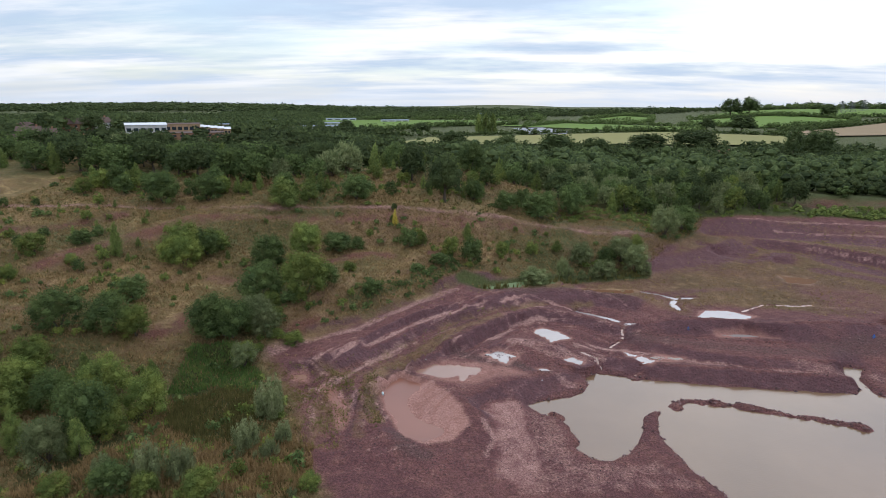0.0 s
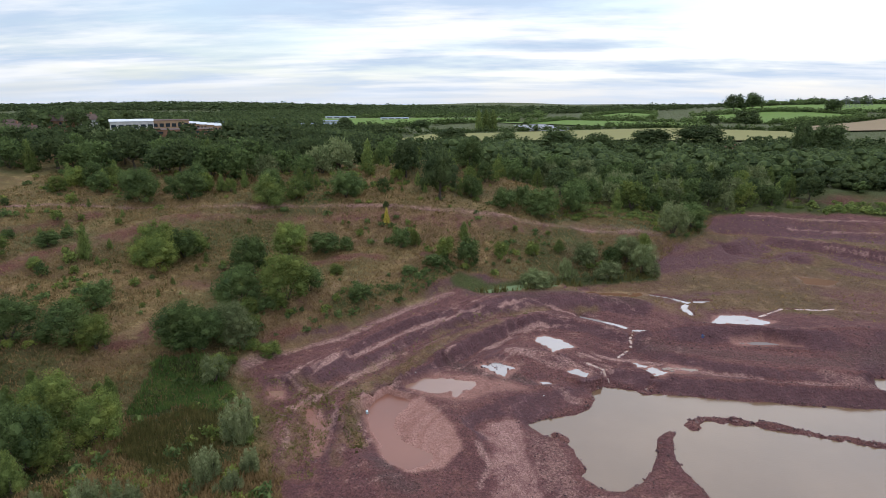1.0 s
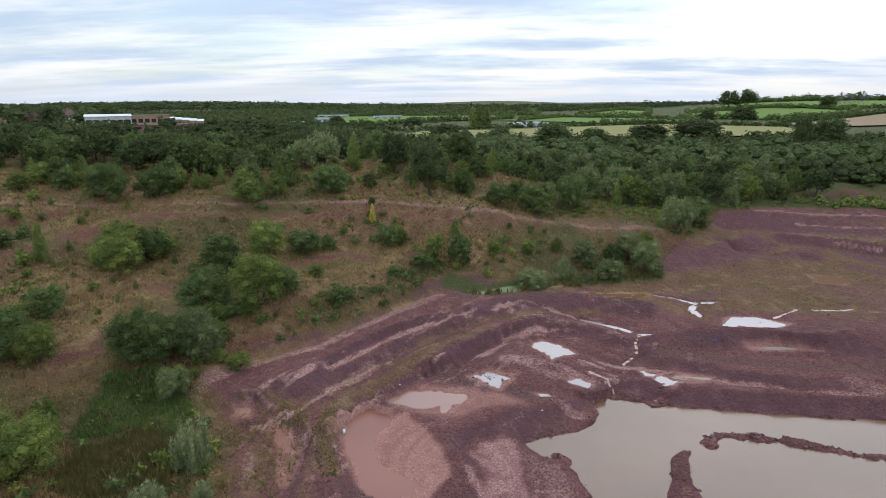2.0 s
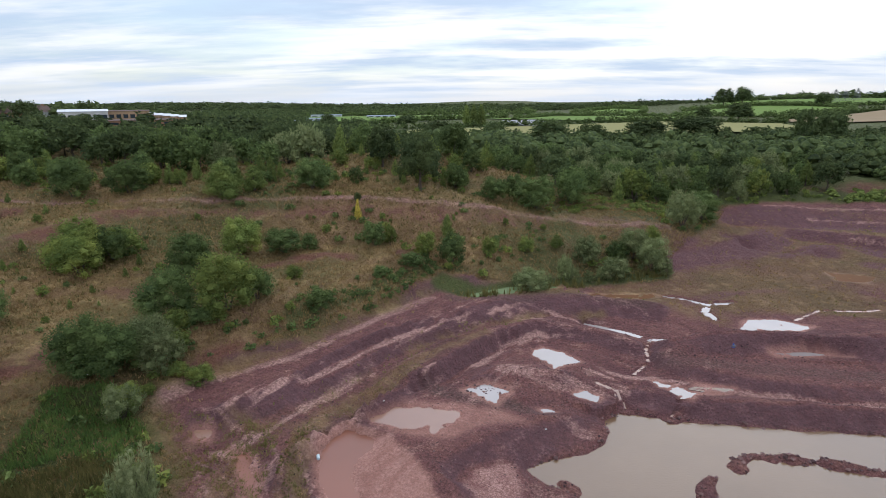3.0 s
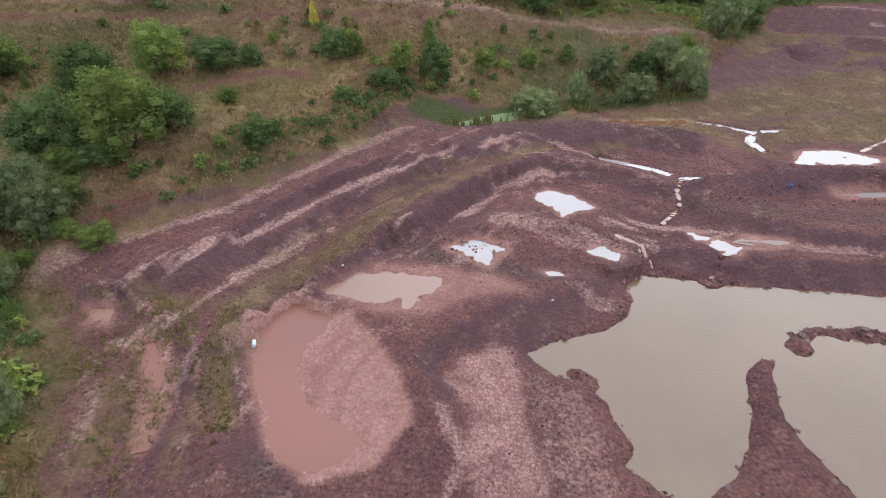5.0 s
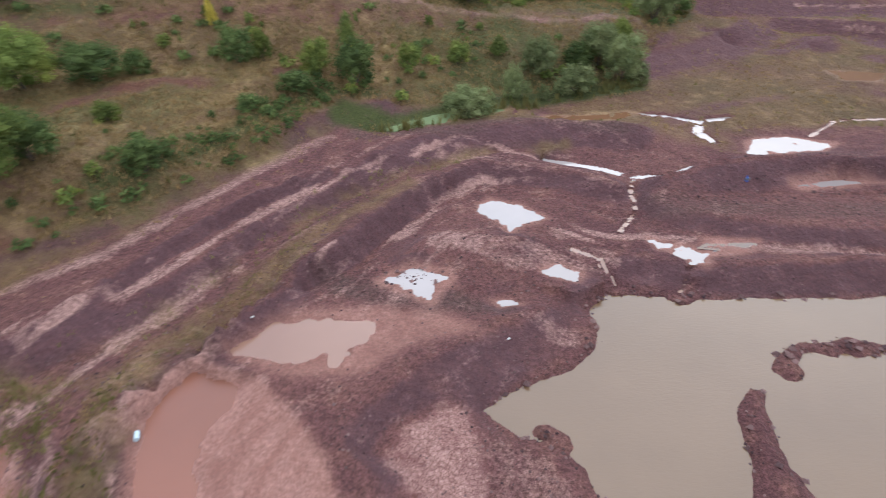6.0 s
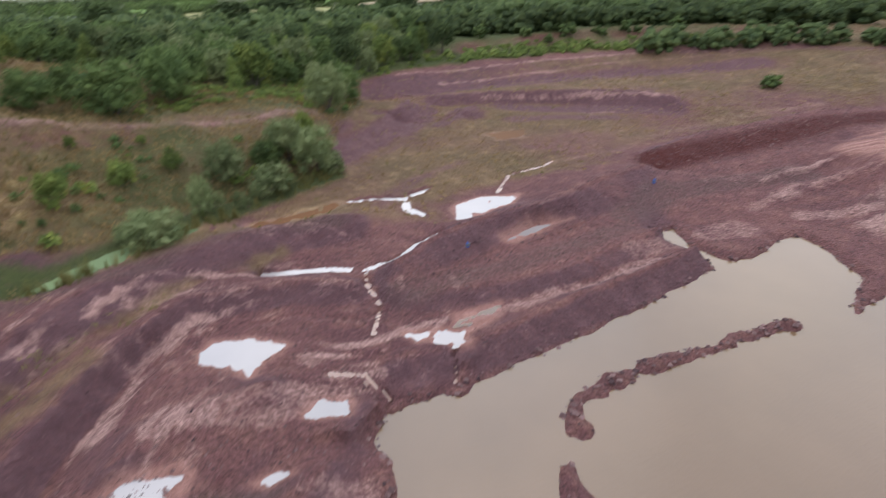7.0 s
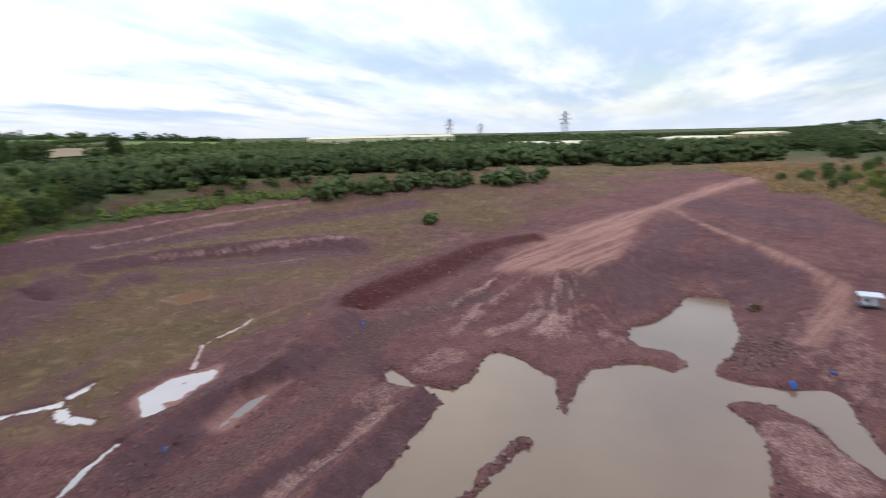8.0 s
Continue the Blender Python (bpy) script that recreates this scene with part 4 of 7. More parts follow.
    for pts in (((57, 113), (65.3, 110.7), (73.5, 108.6), (85.7, 104), (99, 95), (108.8, 86)), ((52, 117.6), (62, 115.2), (80.7, 110.7), (99.5, 98.6), (111, 86)), ((56, 108.6), (62, 105), (68, 97), (73.4, 88)), ((59.3, 105.6), (63.7, 99.5), (67.6, 93.5), (70.8, 88.6), (73, 82)), ((54.8, 97), (58.9, 95.2), (62.4, 90.8), (66.1, 86.7))):
        pale = np.maximum(pale, 1.0 * soft(line_distance(x, y, pts)[0] - 0.35 + 0.25 * wob, 0.6))
    pale = np.maximum(pale, 0.95 * soft(signed(x, y, MUD_FLOOR) + 0.3 * wob, 0.8))
    pale = np.maximum(pale, 0.9 * soft(signed(x, y, CRACKED) + 0.4 * wob, 1.2))
    pale = np.maximum(pale, 0.6 * soft(signed(x, y, ROUGH_MUD) + 0.4 * wob, 1.2))
    red = band(x, y, [(0.5 * (p[0] + q[0]), 0.5 * (p[1] + q[1])) for p, q in zip(ring("pile_crest"), ring("pile_toe") + ((74, 58, 3), (76, 57, 3)))], 1.7, 1.6)
    back_bank = band(x, y, ((64, 125), (78, 121), (92, 114.5), (104, 108), (116, 97), (128, 82)), 2.6, 2.0) * np.clip(0.65 + 0.9 * rough(x, y, 6, 43), 0, 1)
    red = np.maximum(red, 0.8 * back_bank)
    red = np.maximum(red, 0.95 * worn * soft(x - 20, 6) * (1 - band(x, y, ring("terrace_track"), 0.9)))
    mud = 0.75 * soft(signed(x, y, MUD_FLOOR) + 0.2 * wob, 0.6)
    mud = np.maximum(mud, 0.65 * soft(signed(x, y, PINK_FLAT) + 0.5 * wob, 1.4))
    for _, _, tint, pts in PUDDLES:
        mud = np.maximum(mud, 0.7 * soft(signed(x, y, pts) - 0.35 + 0.3 * wob, 0.7))
    crack = soft(signed(x, y, CRACKED) + 0.5 * wob, 1.0)
    crack = np.maximum(crack, 0.3 * soft(signed(x, y, ((-9, 52), (-7, 55), (-5.4, 53.6), (-4.4, 50), (-6, 48.8), (-8, 49.8))), 1.2))
    grass = np.maximum(grass, 0.5 * soft(line_distance(x, y, ((-6, 65.6), (-8.3, 62.5), (-10.6, 59.9), (-13, 57.5), (-13.7, 55.3), (-13.6, 52.8), (-12.9, 50.8), (-11.8, 48.6)))[0] - 0.45 + 0.4 * wob, 0.7))
    green = np.maximum(green, 0.3 * soft(line_distance(x, y, ((-6, 65.6), (-8.3, 62.5), (-10.6, 59.9), (-13, 57.5), (-13.7, 55.3), (-13.6, 52.8), (-12.9, 50.8)))[0] - 0.3 + 0.5 * wob, 0.7))
    e = 0.5
    # pale and dark stripes along the benches
    run = line_distance(x, y, ring("ledge_crest"))[0]
    along = 0.62 * x + 0.78 * y
    bench = soft(run - 8, 5) * soft(x - 22, 8) * (y < 84) * (1 - wild)
    stripe = bench * (0.6 * grain(run, along / 14, 0.9, 51) + 0.7 * grain(run, along / 9, 0.38, 52) + 0.5 * grain(run, along / 5, 0.2, 55))
    pale = np.clip(pale * (0.75 + 0.5 * stripe) + 0.5 * stripe, 0, 1)
    turn = np.arctan2(y - 53, 78 - x)
    fan = soft(np.abs(x - 57) - 7, 4) * soft(np.abs(turn) - 0.42, 0.2)
    pale = np.clip(pale + fan * (0.7 * grain(turn * 20, x / 9, 0.9, 53) + 0.4 * grain(turn * 20, x / 5, 0.4, 54)), 0, 1)
    track = line_distance(x, y, ring("ruts"))[0]
    worn_in = soft(track - 4.2, 2.0) * (x < -12)
    furrow = 0.7 * grain(track, (x + y) / 12, 0.62, 61) + 0.5 * grain(track, y / 7, 0.28, 62)
    pale = np.clip(pale + 0.6 * worn_in * furrow, 0, 1)
    grass = grass * (1 - 0.6 * worn_in * np.clip(furrow + 0.3, 0, 1))
    tilt = np.hypot(sheet_at(x + e, y) - sheet_at(x - e, y), sheet_at(x, y + e) - sheet_at(x, y - e)) / (2 * e)
    # steep ground takes the cut marl colour and its painted shade
    face = np.clip((tilt - 0.26 + 0.12 * rough(x, y, 2.2, 41, 3)) / 0.22, 0, 1) * (away < 190) * (1 - 0.75 * wild)
    grass, green = grass * (1 - 0.7 * back_bank), green * (1 - 0.85 * back_bank)
    bare = np.zeros_like(x)
    for pts, width, amount in (
        (((50, 115.5), (58, 111.5), (65, 108.5), (74, 105), (84, 99), (95, 91), (104, 84)), 2.4, 1.0),
        (((58.4, 102), (60.5, 98), (65, 91), (68.6, 86), (71, 81)), 2.2, 1.0),
        (((53, 109), (60, 105.2), (65.4, 97.4), (71, 87.6), (72, 81)), 1.0, 1.0),
        (((54.6, 95), (58.6, 92), (62, 88), (64, 85.4)), 1.2, 0.85),
        (((27, 94.6), (34, 97.6), (40, 100), (48, 106)), 2.4, 0.85),
        (((45, 98), (50, 100.6), (55, 103)), 1.5, 0.9),
        (((25, 91.4), (33, 93.4), (39, 96.4)), 0.4, 0.6),
        (((24, 81), (30, 84), (37, 85.4)), 0.9, 0.6),
        (((100, 98), (112, 84), (116, 72), (124, 58)), 1.2, 0.6),
        (((61, 44.4), (68, 41.6), (78, 40.6), (88, 37.4)), 2.2, 0.95),
        (((66, 33), (72, 34), (74, 38)), 1.6, 0.8),
        (((103, 33), (96, 27), (88, 22)), 4.0, 0.8),
        (((106, 22), (98, 17), (90, 14)), 2.5, 0.6),
        (((74, 33), (80, 36), (90, 37.6)), 1.4, 0.6),
        (((60, 52), (60.6, 49), (63, 46)), 1.0, 0.6),
    ):
        bare = np.maximum(bare, amount * soft(line_distance(x, y, pts)[0] - width + 0.5 * wob, 1.4))
    face = np.maximum(face, bare)
    grass, green = grass * (1 - bare), green * (1 - bare)
    grey = np.zeros_like(x)
    for pts, width, amount in (
        (((-26, 60.5), (-22, 63.2), (-17, 68), (-12, 73.6), (-8, 78.4), (-4, 81.6)), 0.7, 0.8),
        (((-3, 79.4), (2, 80), (8, 81.6), (14, 81.2), (19, 79.6)), 1.2, 0.8),
        (((-12.6, 50), (-12.6, 53), (-11.8, 56.4), (-9.6, 59.6)), 0.6, 0.7),
        (((-9.8, 46.4), (-9.2, 44.6), (-7.6, 44)), 0.9, 0.9),
        (((-5, 63.4), (-2, 61.4), (1, 60.2), (4, 59.8)), 0.9, 0.8),
        (((38, 66), (44, 66.4), (52, 63.6), (58, 60)), 1.6, 0.7),
        (((17, 68), (22, 66.6), (28, 65.4), (36, 64.6)), 1.1, 0.6),
        (((56, 53), (62, 50), (66, 46)), 1.5, 0.5),
    ):
        grey = np.maximum(grey, amount * soft(line_distance(x, y, pts)[0] - width + 0.4 * wob, 1.0))
    road = soft(signed(x, y, ROAD) - 0.6 + 0.6 * wob, 2.2)
    road = np.maximum(road, 0.8 * soft(signed(x, y, SIDE_TRACK) + 0.5 * wob, 1.2))
    grass, green = grass * (1 - road), green * (1 - road)
    for name, layers in (("zone_c", (face, grey, road)), ("zone_a", (grass, green, pale)), ("zone_b", (red, mud, crack))):
        colour = np.ones((len(x), 4), np.float32)
        for k, layer in enumerate(layers):
            colour[:, k] = np.clip(layer, 0, 1)
        me.color_attributes.new(name, "FLOAT_COLOR", "POINT").data.foreach_set("color", colour.ravel())
    me.materials.append(ground_material())
    me.shade_smooth()
    tagged(new("ground", me), "purple-red marl pit floor, benches and grassy banks", "ground", kind="structure")


build_ground()


def sheet_of_water(name, pts, z, material, label, grow=0.45):
    c = np.mean(np.array(pts), 0)
    flat = bmesh.new()
    area = sum(p[0] * q[1] - q[0] * p[1] for p, q in zip(pts, pts[1:] + pts[:1]))
    turn = 1 if area > 0 else -1
    n = len(pts)
    corners = []
    for k, p in enumerate(pts):
        a, b = pts[k - 1], pts[(k + 1) % n]
        nx, ny = (b[1] - a[1]), -(b[0] - a[0])
        d = max(math.hypot(nx, ny), 1e-6)
        corners.append(flat.verts.new((p[0] + turn * grow * nx / d, p[1] + turn * grow * ny / d, z)))
    face = flat.faces.new(corners)
    if turn < 0:
        face.normal_flip()
    bmesh.ops.triangulate(flat, faces=[face])
    me = bpy.data.meshes.new(name)
    flat.to_mesh(me)
    flat.free()
    me.materials.append(material)
    return tagged(new(name, me), label, "water", kind="structure")


def build_water():
    pond = mesh_of("water", [(-2, 26, 0), (72, 26, 0), (72, 66, 0), (-2, 66, 0)], [(0, 1, 2, 3)], WATER["pond"])
    tagged(new("water", pond), "still brown silty pond on the pit floor", "pond", kind="structure")
    said = {"red": "shallow pool of red muddy water", "pink": "shallow pinkish muddy puddle", "clear": "bright rainwater puddle on marl", "rust": "standing puddle coloured rust-brown for the bank it mirrors", "ochre": "ochre seep of rusty mud on the flat", "algae": "stagnant pool under light green algae"}
    for name, z, tint, pts in PUDDLES:
        sheet_of_water(name, pts, z, WATER[tint], said[tint])
    for name, width, pts in RUNNELS:
        verts, faces = [], []
        for k, p in enumerate(pts):
            a, b = pts[max(k - 1, 0)], pts[min(k + 1, len(pts) - 1)]
            dx, dy = b[0] - a[0], b[1] - a[1]
            d = math.hypot(dx, dy)
            w = width * 0.5 + 0.35
            verts += [(p[0] - dy / d * w, p[1] + dx / d * w, p[2]), (p[0] + dy / d * w, p[1] - dx / d * w, p[2])]
            if k:
                faces.append((2 * k - 2, 2 * k - 1, 2 * k + 1, 2 * k))
        tagged(new(name, mesh_of(name, verts, faces, WATER["clear"] if width > 0.2 else WATER["pink"])), "thin bright runnel of water on the flat", "stream", kind="structure")


build_water()

# ---------------------------------------------------------------- plants
def part(name, mesh, parent, label=""):
    ob = new(name, mesh)
    ob.parent = parent
    return tagged(ob, label)


def leaves(rng, centres, radii, count, size, squash=1.0, upright=0.0):
    """Leaf sprays scattered over clumps: corner points and faces."""
    n = len(centres)
    pick = rng.choice(n, count, p=radii**2 / (radii**2).sum())
    way = rng.normal(size=(count, 3))
    way /= np.linalg.norm(way, axis=1)[:, None]
    way[:, 2] = way[:, 2] * 0.85 + 0.2
    depth = 1.2 - 0.62 * rng.random(count) ** 1.4
    at = centres[pick] + way * (radii[pick] * depth)[:, None] * np.array([1, 1, squash])
    normal = way * 0.35 + rng.normal(size=(count, 3)) * 0.65
    normal /= np.linalg.norm(normal, axis=1)[:, None]
    side = np.cross(normal, rng.normal(size=(count, 3)))
    side /= np.linalg.norm(side, axis=1)[:, None]
    along = np.cross(normal, side)
    if upright:
        along = along * (1 - upright) + np.array([0, 0, 1.0]) * upright + way * 0.35
        along /= np.linalg.norm(along, axis=1)[:, None]
    s = size * (0.6 + 0.9 * rng.random(count))[:, None]
    long = 1.25 + 1.1 * upright
    wide = 0.5 - 0.2 * upright
    verts = np.stack([at - along * s * 0.4 * long + side * s * wide, at + along * s * 0.75 * long, at - along * s * 0.4 * long - side * s * wide], 1).reshape(-1, 3)
    faces = np.arange(count * 3).reshape(-1, 3)
    return verts, faces


CORE = np.array([(1, 0, 0), (-1, 0, 0), (0, 1, 0), (0, -1, 0), (0, 0, 1), (0, 0, -1)], float)
CORE_FACES = np.array([(0, 2, 4), (2, 1, 4), (1, 3, 4), (3, 0, 4), (2, 0, 5), (1, 2, 5), (3, 1, 5), (0, 3, 5)])


def finer(points, faces):
    """Each triangle cut into four, the new corners pushed out to the ball."""
    points, cut, out = [tuple(p) for p in points], {}, []

    def middle(a, b):
        key = (min(a, b), max(a, b))
        if key not in cut:
            m = (Vector(points[a]) + Vector(points[b])).normalized()
            cut[key] = len(points)
            points.append(tuple(m))
        return cut[key]

    for a, b, c in faces:
        p, q, r = middle(a, b), middle(b, c), middle(c, a)
        out += [(a, p, r), (p, b, q), (r, q, c), (p, q, r)]
    return np.array(points), np.array(out)


BALL, BALL_FACES = finer(CORE, CORE_FACES.tolist())


def clumps(rng, kind):
    """Centres and radii of the clumps of a crown that is one metre high and wide."""
    if kind in ("sapling", "yellow"):
        n = 15
        h = np.linspace(0.1, 0.93, n)
        r = 0.5 * (1.02 - h) ** 0.7
        a = np.arange(n) * 2.4 + rng.random(n)
        c = np.stack([np.cos(a) * r * 0.62, np.sin(a) * r * 0.62, h], 1)
        return c, 0.045 + 0.4 * r * rng.uniform(0.75, 1.2, n)
    if kind == "silver":
        c, r = [], []
        for n in range(13):
            a, out, top = rng.random() * 6.28, 0.36 * math.sqrt(n / 12), 0.72 + 0.26 * rng.random()
            top *= 1 - 1.25 * out
            for s in (0.2, 0.42, 0.62, 0.8, 0.95):
                c.append((math.cos(a) * out * (0.75 + 0.3 * s), math.sin(a) * out * (0.75 + 0.3 * s), s * top))
                r.append(0.03 + 0.13 * (1 - s) ** 0.8)
        return np.array(c), np.array(r)
    # a dome of clumps that reaches the ground, tops uneven, some shoots standing out
    n = {"oak": 26, "willow": 22}.get(kind, 22)
    foot = 0.3 if kind == "oak" else 0.08
    t = (np.arange(n) + 0.5) / n
    a = np.arange(n) * 2.399 + rng.random() * 6.28 + rng.normal(0, 0.25, n)
    up = foot + (0.8 - foot) * (1 - t) ** 0.8
    wide = 0.37 * np.sqrt(np.clip(1 - ((up - 0.36) / 0.5) ** 2, 0.03, 1)) * rng.uniform(0.75, 1.12, n)
    c = np.stack([np.cos(a) * wide, np.sin(a) * wide, up + rng.normal(0, 0.035, n)], 1)
    r = rng.uniform(0.12, 0.2, n)
    shoots = 5
    b = rng.random(shoots) * 6.28
    high = np.stack([np.cos(b) * 0.2, np.sin(b) * 0.2, rng.uniform(0.78, 0.95, shoots)], 1)
    return np.concatenate([c, high, [(0, 0, 0.4 + 0.3 * foot)]]), np.concatenate([r, rng.uniform(0.05, 0.085, shoots), [0.27]])


def crown_mesh(kind, seed, count, size):
    rng = np.random.default_rng(seed)
    c, r = clumps(rng, kind)
    lift = {"silver": 0.75, "willow": 0.45, "sapling": 0.3, "yellow": 0.3}.get(kind, 0.0)
    verts, faces = leaves(rng, c, r, count, size, 1.0, lift)
    polys = [tuple(f) for f in faces.tolist()]
    heart, base = [verts], len(verts)
    ball, ball_faces = (BALL, BALL_FACES) if count > 2000 else (CORE, CORE_FACES)
    for k in range(len(c)):
        heart.append(c[k] + ball * rng.uniform(0.36, 0.66, (len(ball), 1)) * r[k])
        polys += [tuple(int(v) + base for v in f) for f in ball_faces]
        base += len(ball)
    return mesh_of("crown", np.concatenate(heart).tolist(), polys, LEAVES[kind])


def tube(verts, faces, path, sides=6):
    """A tapered limb along path: x, y, z, radius."""
    start = len(verts)
    for x, y, z, r in path:
        for k in range(sides):
            a = 6.2832 * k / sides
            verts.append((x + r * math.cos(a), y + r * math.sin(a), z))
    for n in range(len(path) - 1):
        for k in range(sides):
            a, b = start + n * sides + k, start + n * sides + (k + 1) % sides
            faces.append((a, b, b + sides, a + sides))


def trunk_mesh(kind, seed):
    rng = random.Random(seed)
    verts, faces = [], []
    many = {"silver": 5, "willow": 5, "oak": 1, "sapling": 1, "yellow": 1}.get(kind, 4)
    r = 0.045 if many == 1 else 0.022
    top = 0.85 if kind in ("sapling", "yellow") else 0.5
    for n in range(many):
        a, lean = rng.random() * 6.28, 0.0 if many == 1 else 0.22
        tube(verts, faces, [(lean * s * math.cos(a) + 0.015 * rng.uniform(-1, 1), lean * s * math.sin(a), s * top - 0.06, r * (1.1 - s)) for s in (0, 0.3, 0.65, 1.0)])
    if kind == "oak":
        for n in range(6):
            a, h = n * 1.05 + rng.random(), 0.24 + 0.04 * n
            tube(verts, faces, [(s * 0.3 * math.cos(a), s * 0.3 * math.sin(a), h + 0.18 * s, 0.02 * (1.1 - s)) for s in (0, 0.5, 1.0)], 5)
    return mesh_of("trunk", verts, faces, BARK)


SHAPES = {}
LOOKS = {
    "bush": ("bush", "dense dark green rounded bush on the bank", "bush"),
    "oak": ("tree", "broad dark green tree with a rounded crown", "tree"),
    "lime": ("bush", "bright yellow-green leafy bush among dry grass", "bush"),
    "sapling": ("sapling", "slender light green birch sapling", "tree"),
    "yellow": ("sapling", "slender sapling with yellowing leaves", "tree"),
    "willow": ("willow_bush", "grey-green willow bush with upright shoots", "bush"),
    "silver": ("silver_willow", "pale silvery willow with feathery upright shoots", "bush"),
}


def shape(kind, variant, fine):
    key = (kind, variant, fine)
    if key not in SHAPES:
        count, size = {3: (16000, 0.014), 2: (8000, 0.02), 1: (3000, 0.031), 0: (1150, 0.049), -1: (320, 0.085)}[fine]
        SHAPES[key] = (crown_mesh(kind, 100 + variant * 7 + len(kind), count, size), trunk_mesh(kind, 50 + variant))
    return SHAPES[key]


def plant(kind, x, y, wide, high, rng, fine=1, group="", sink=0.08):
    name, label, category = LOOKS[kind]
    if wide > 7 and kind == "bush":
        label = "large spreading dark green thicket of scrub"
    root = new(name)
    root.empty_display_size = 0.2
    crown, trunk = shape(kind, rng.randrange(4), fine)
    w = wide * 0.93
    root.matrix_basis = Matrix.Translation((x, y, zat(x, y) - sink)) @ Matrix.Rotation(rng.random() * 6.28, 4, "Z") @ Matrix.Diagonal((w, w, high * 0.98, 1))
    part("crown", crown, root)
    part("trunk", trunk, root)
    return tagged(root, label, category, group)


# x, y, width, height, kind
TERRACE_PLANTS = (
    (32.7, 105.4, 5.6, 6.1, "willow"),
    (-16.1, 95.9, 1.1, 1.3, "bush"),
    (-54.6, 94.4, 5.9, 5.7, "bush"),
    (-47.9, 96.2, 5.8, 4.8, "bush"),
    (-35.3, 96.9, 6.7, 4.8, "sapling"),
    (-31.2, 98.4, 4.1, 3.9, "sapling"),
    (-23.2, 100.4, 6.2, 4.9, "bush"),
    (-7.8, 102.1, 7.8, 9.0, "oak"),
    (-2.5, 108.3, 4.0, 4.4, "bush"),
    (0.1, 115.0, 3.8, 4.2, "bush"),
    (-2.9, 119.8, 6.4, 6.3, "bush"),
    (3.3, 105.8, 4.7, 4.1, "bush"),
    (9.8, 105.6, 7.4, 5.5, "bush"),
    (16.5, 111.0, 6.5, 6.1, "bush"),
    (6.8, 109.6, 3.6, 3.8, "bush"),
    (-27.9, 83.4, 5.5, 5.1, "lime"),
    (-23.4, 84.6, 5.1, 3.2, "bush"),
    (-20.6, 86.3, 2.4, 2.2, "bush"),
    (-31.4, 77.7, 5.9, 5.8, "bush"),
    (-28.6, 67.2, 5.5, 5.3, "bush"),
    (-23.6, 67.8, 6.7, 6.0, "lime"),
    (-21.5, 70.3, 3.3, 3.4, "bush"),
)
BANK_PLANTS = (
    (-29.3, 59.5, 4.9, 4.8, "bush"),
    (-31.9, 59.8, 4.7, 4.9, "bush"),
    (-27.6, 62.0, 4.6, 3.7, "willow"),
    (-25.7, 62.5, 2.3, 2.2, "lime"),
    (-30.7, 60.4, 1.0, 2.8, "sapling"),
    (-44.2, 76.3, 4.2, 4.1, "lime"),
    (-43.6, 78.8, 5.8, 5.3, "lime"),
    (-41.0, 79.9, 5.0, 4.2, "bush"),
    (-15.6, 92.8, 1.1, 2.8, "yellow"),
    (-12.8, 87.5, 3.1, 3.2, "bush"),
    (-10.9, 88.5, 1.9, 2.8, "lime"),
    (-6.3, 87.1, 3.0, 3.3, "lime"),
    (-3.0, 86.0, 4.0, 4.1, "bush"),
    (-3.7, 92.4, 2.2, 3.2, "sapling"),
    (1.8, 90.1, 2.7, 2.6, "lime"),
    (6.8, 92.5, 2.5, 2.5, "lime"),
    (11.3, 94.6, 2.3, 2.0, "sapling"),
    (15.0, 92.6, 4.2, 4.1, "willow"),
    (19.3, 93.5, 3.5, 2.9, "bush"),
    (21.8, 94.4, 5.2, 4.6, "willow"),
    (23.5, 91.5, 4.7, 4.9, "willow"),
    (25.1, 96.6, 2.5, 3.8, "lime"),
    (38.0, 111.1, 7.1, 4.8, "bush"),
)
GULLY_PLANTS = (
    (6.4, 83.9, 4.9, 2.6, "willow"),
    (1.6, 79.6, 4.3, 1.8, "sedge"),
    (11.0, 87.0, 2.0, 3.5, "willow"),
    (15.0, 88.0, 4.3, 2.3, "sedge"),
    (17.8, 89.3, 4.4, 2.8, "willow"),
    (21.0, 90.5, 4.6, 2.2, "sedge"),
    (24.5, 90.5, 3.1, 2.3, "willow"),
    (-1.7, 80.3, 1.5, 1.0, "sedge"),
    (-16.1, 71.4, 2.7, 2.4, "bush"),
    (-11.2, 80.6, 2.1, 1.4, "bush"),
    (-7.8, 83.7, 3.2, 1.8, "bush"),
    (-20.2, 77.7, 2.1, 1.5, "lime"),
    (-13.7, 74.3, 1.5, 1.1, "sedge"),
    (-24.7, 60.4, 1.7, 1.2, "lime"),
    (-26.1, 58.4, 1.2, 0.9, "lime"),
    (-27.0, 56.4, 2.8, 3.0, "willow"),
    (-4.9, 75.3, 2.3, 1.3, "sedge"),
    (-24.9, 65.5, 2.6, 1.6, "bush"),
    (-26.9, 65.4, 2.6, 2.2, "lime"),
    (-23.7, 66.1, 2.1, 1.2, "lime"),
)
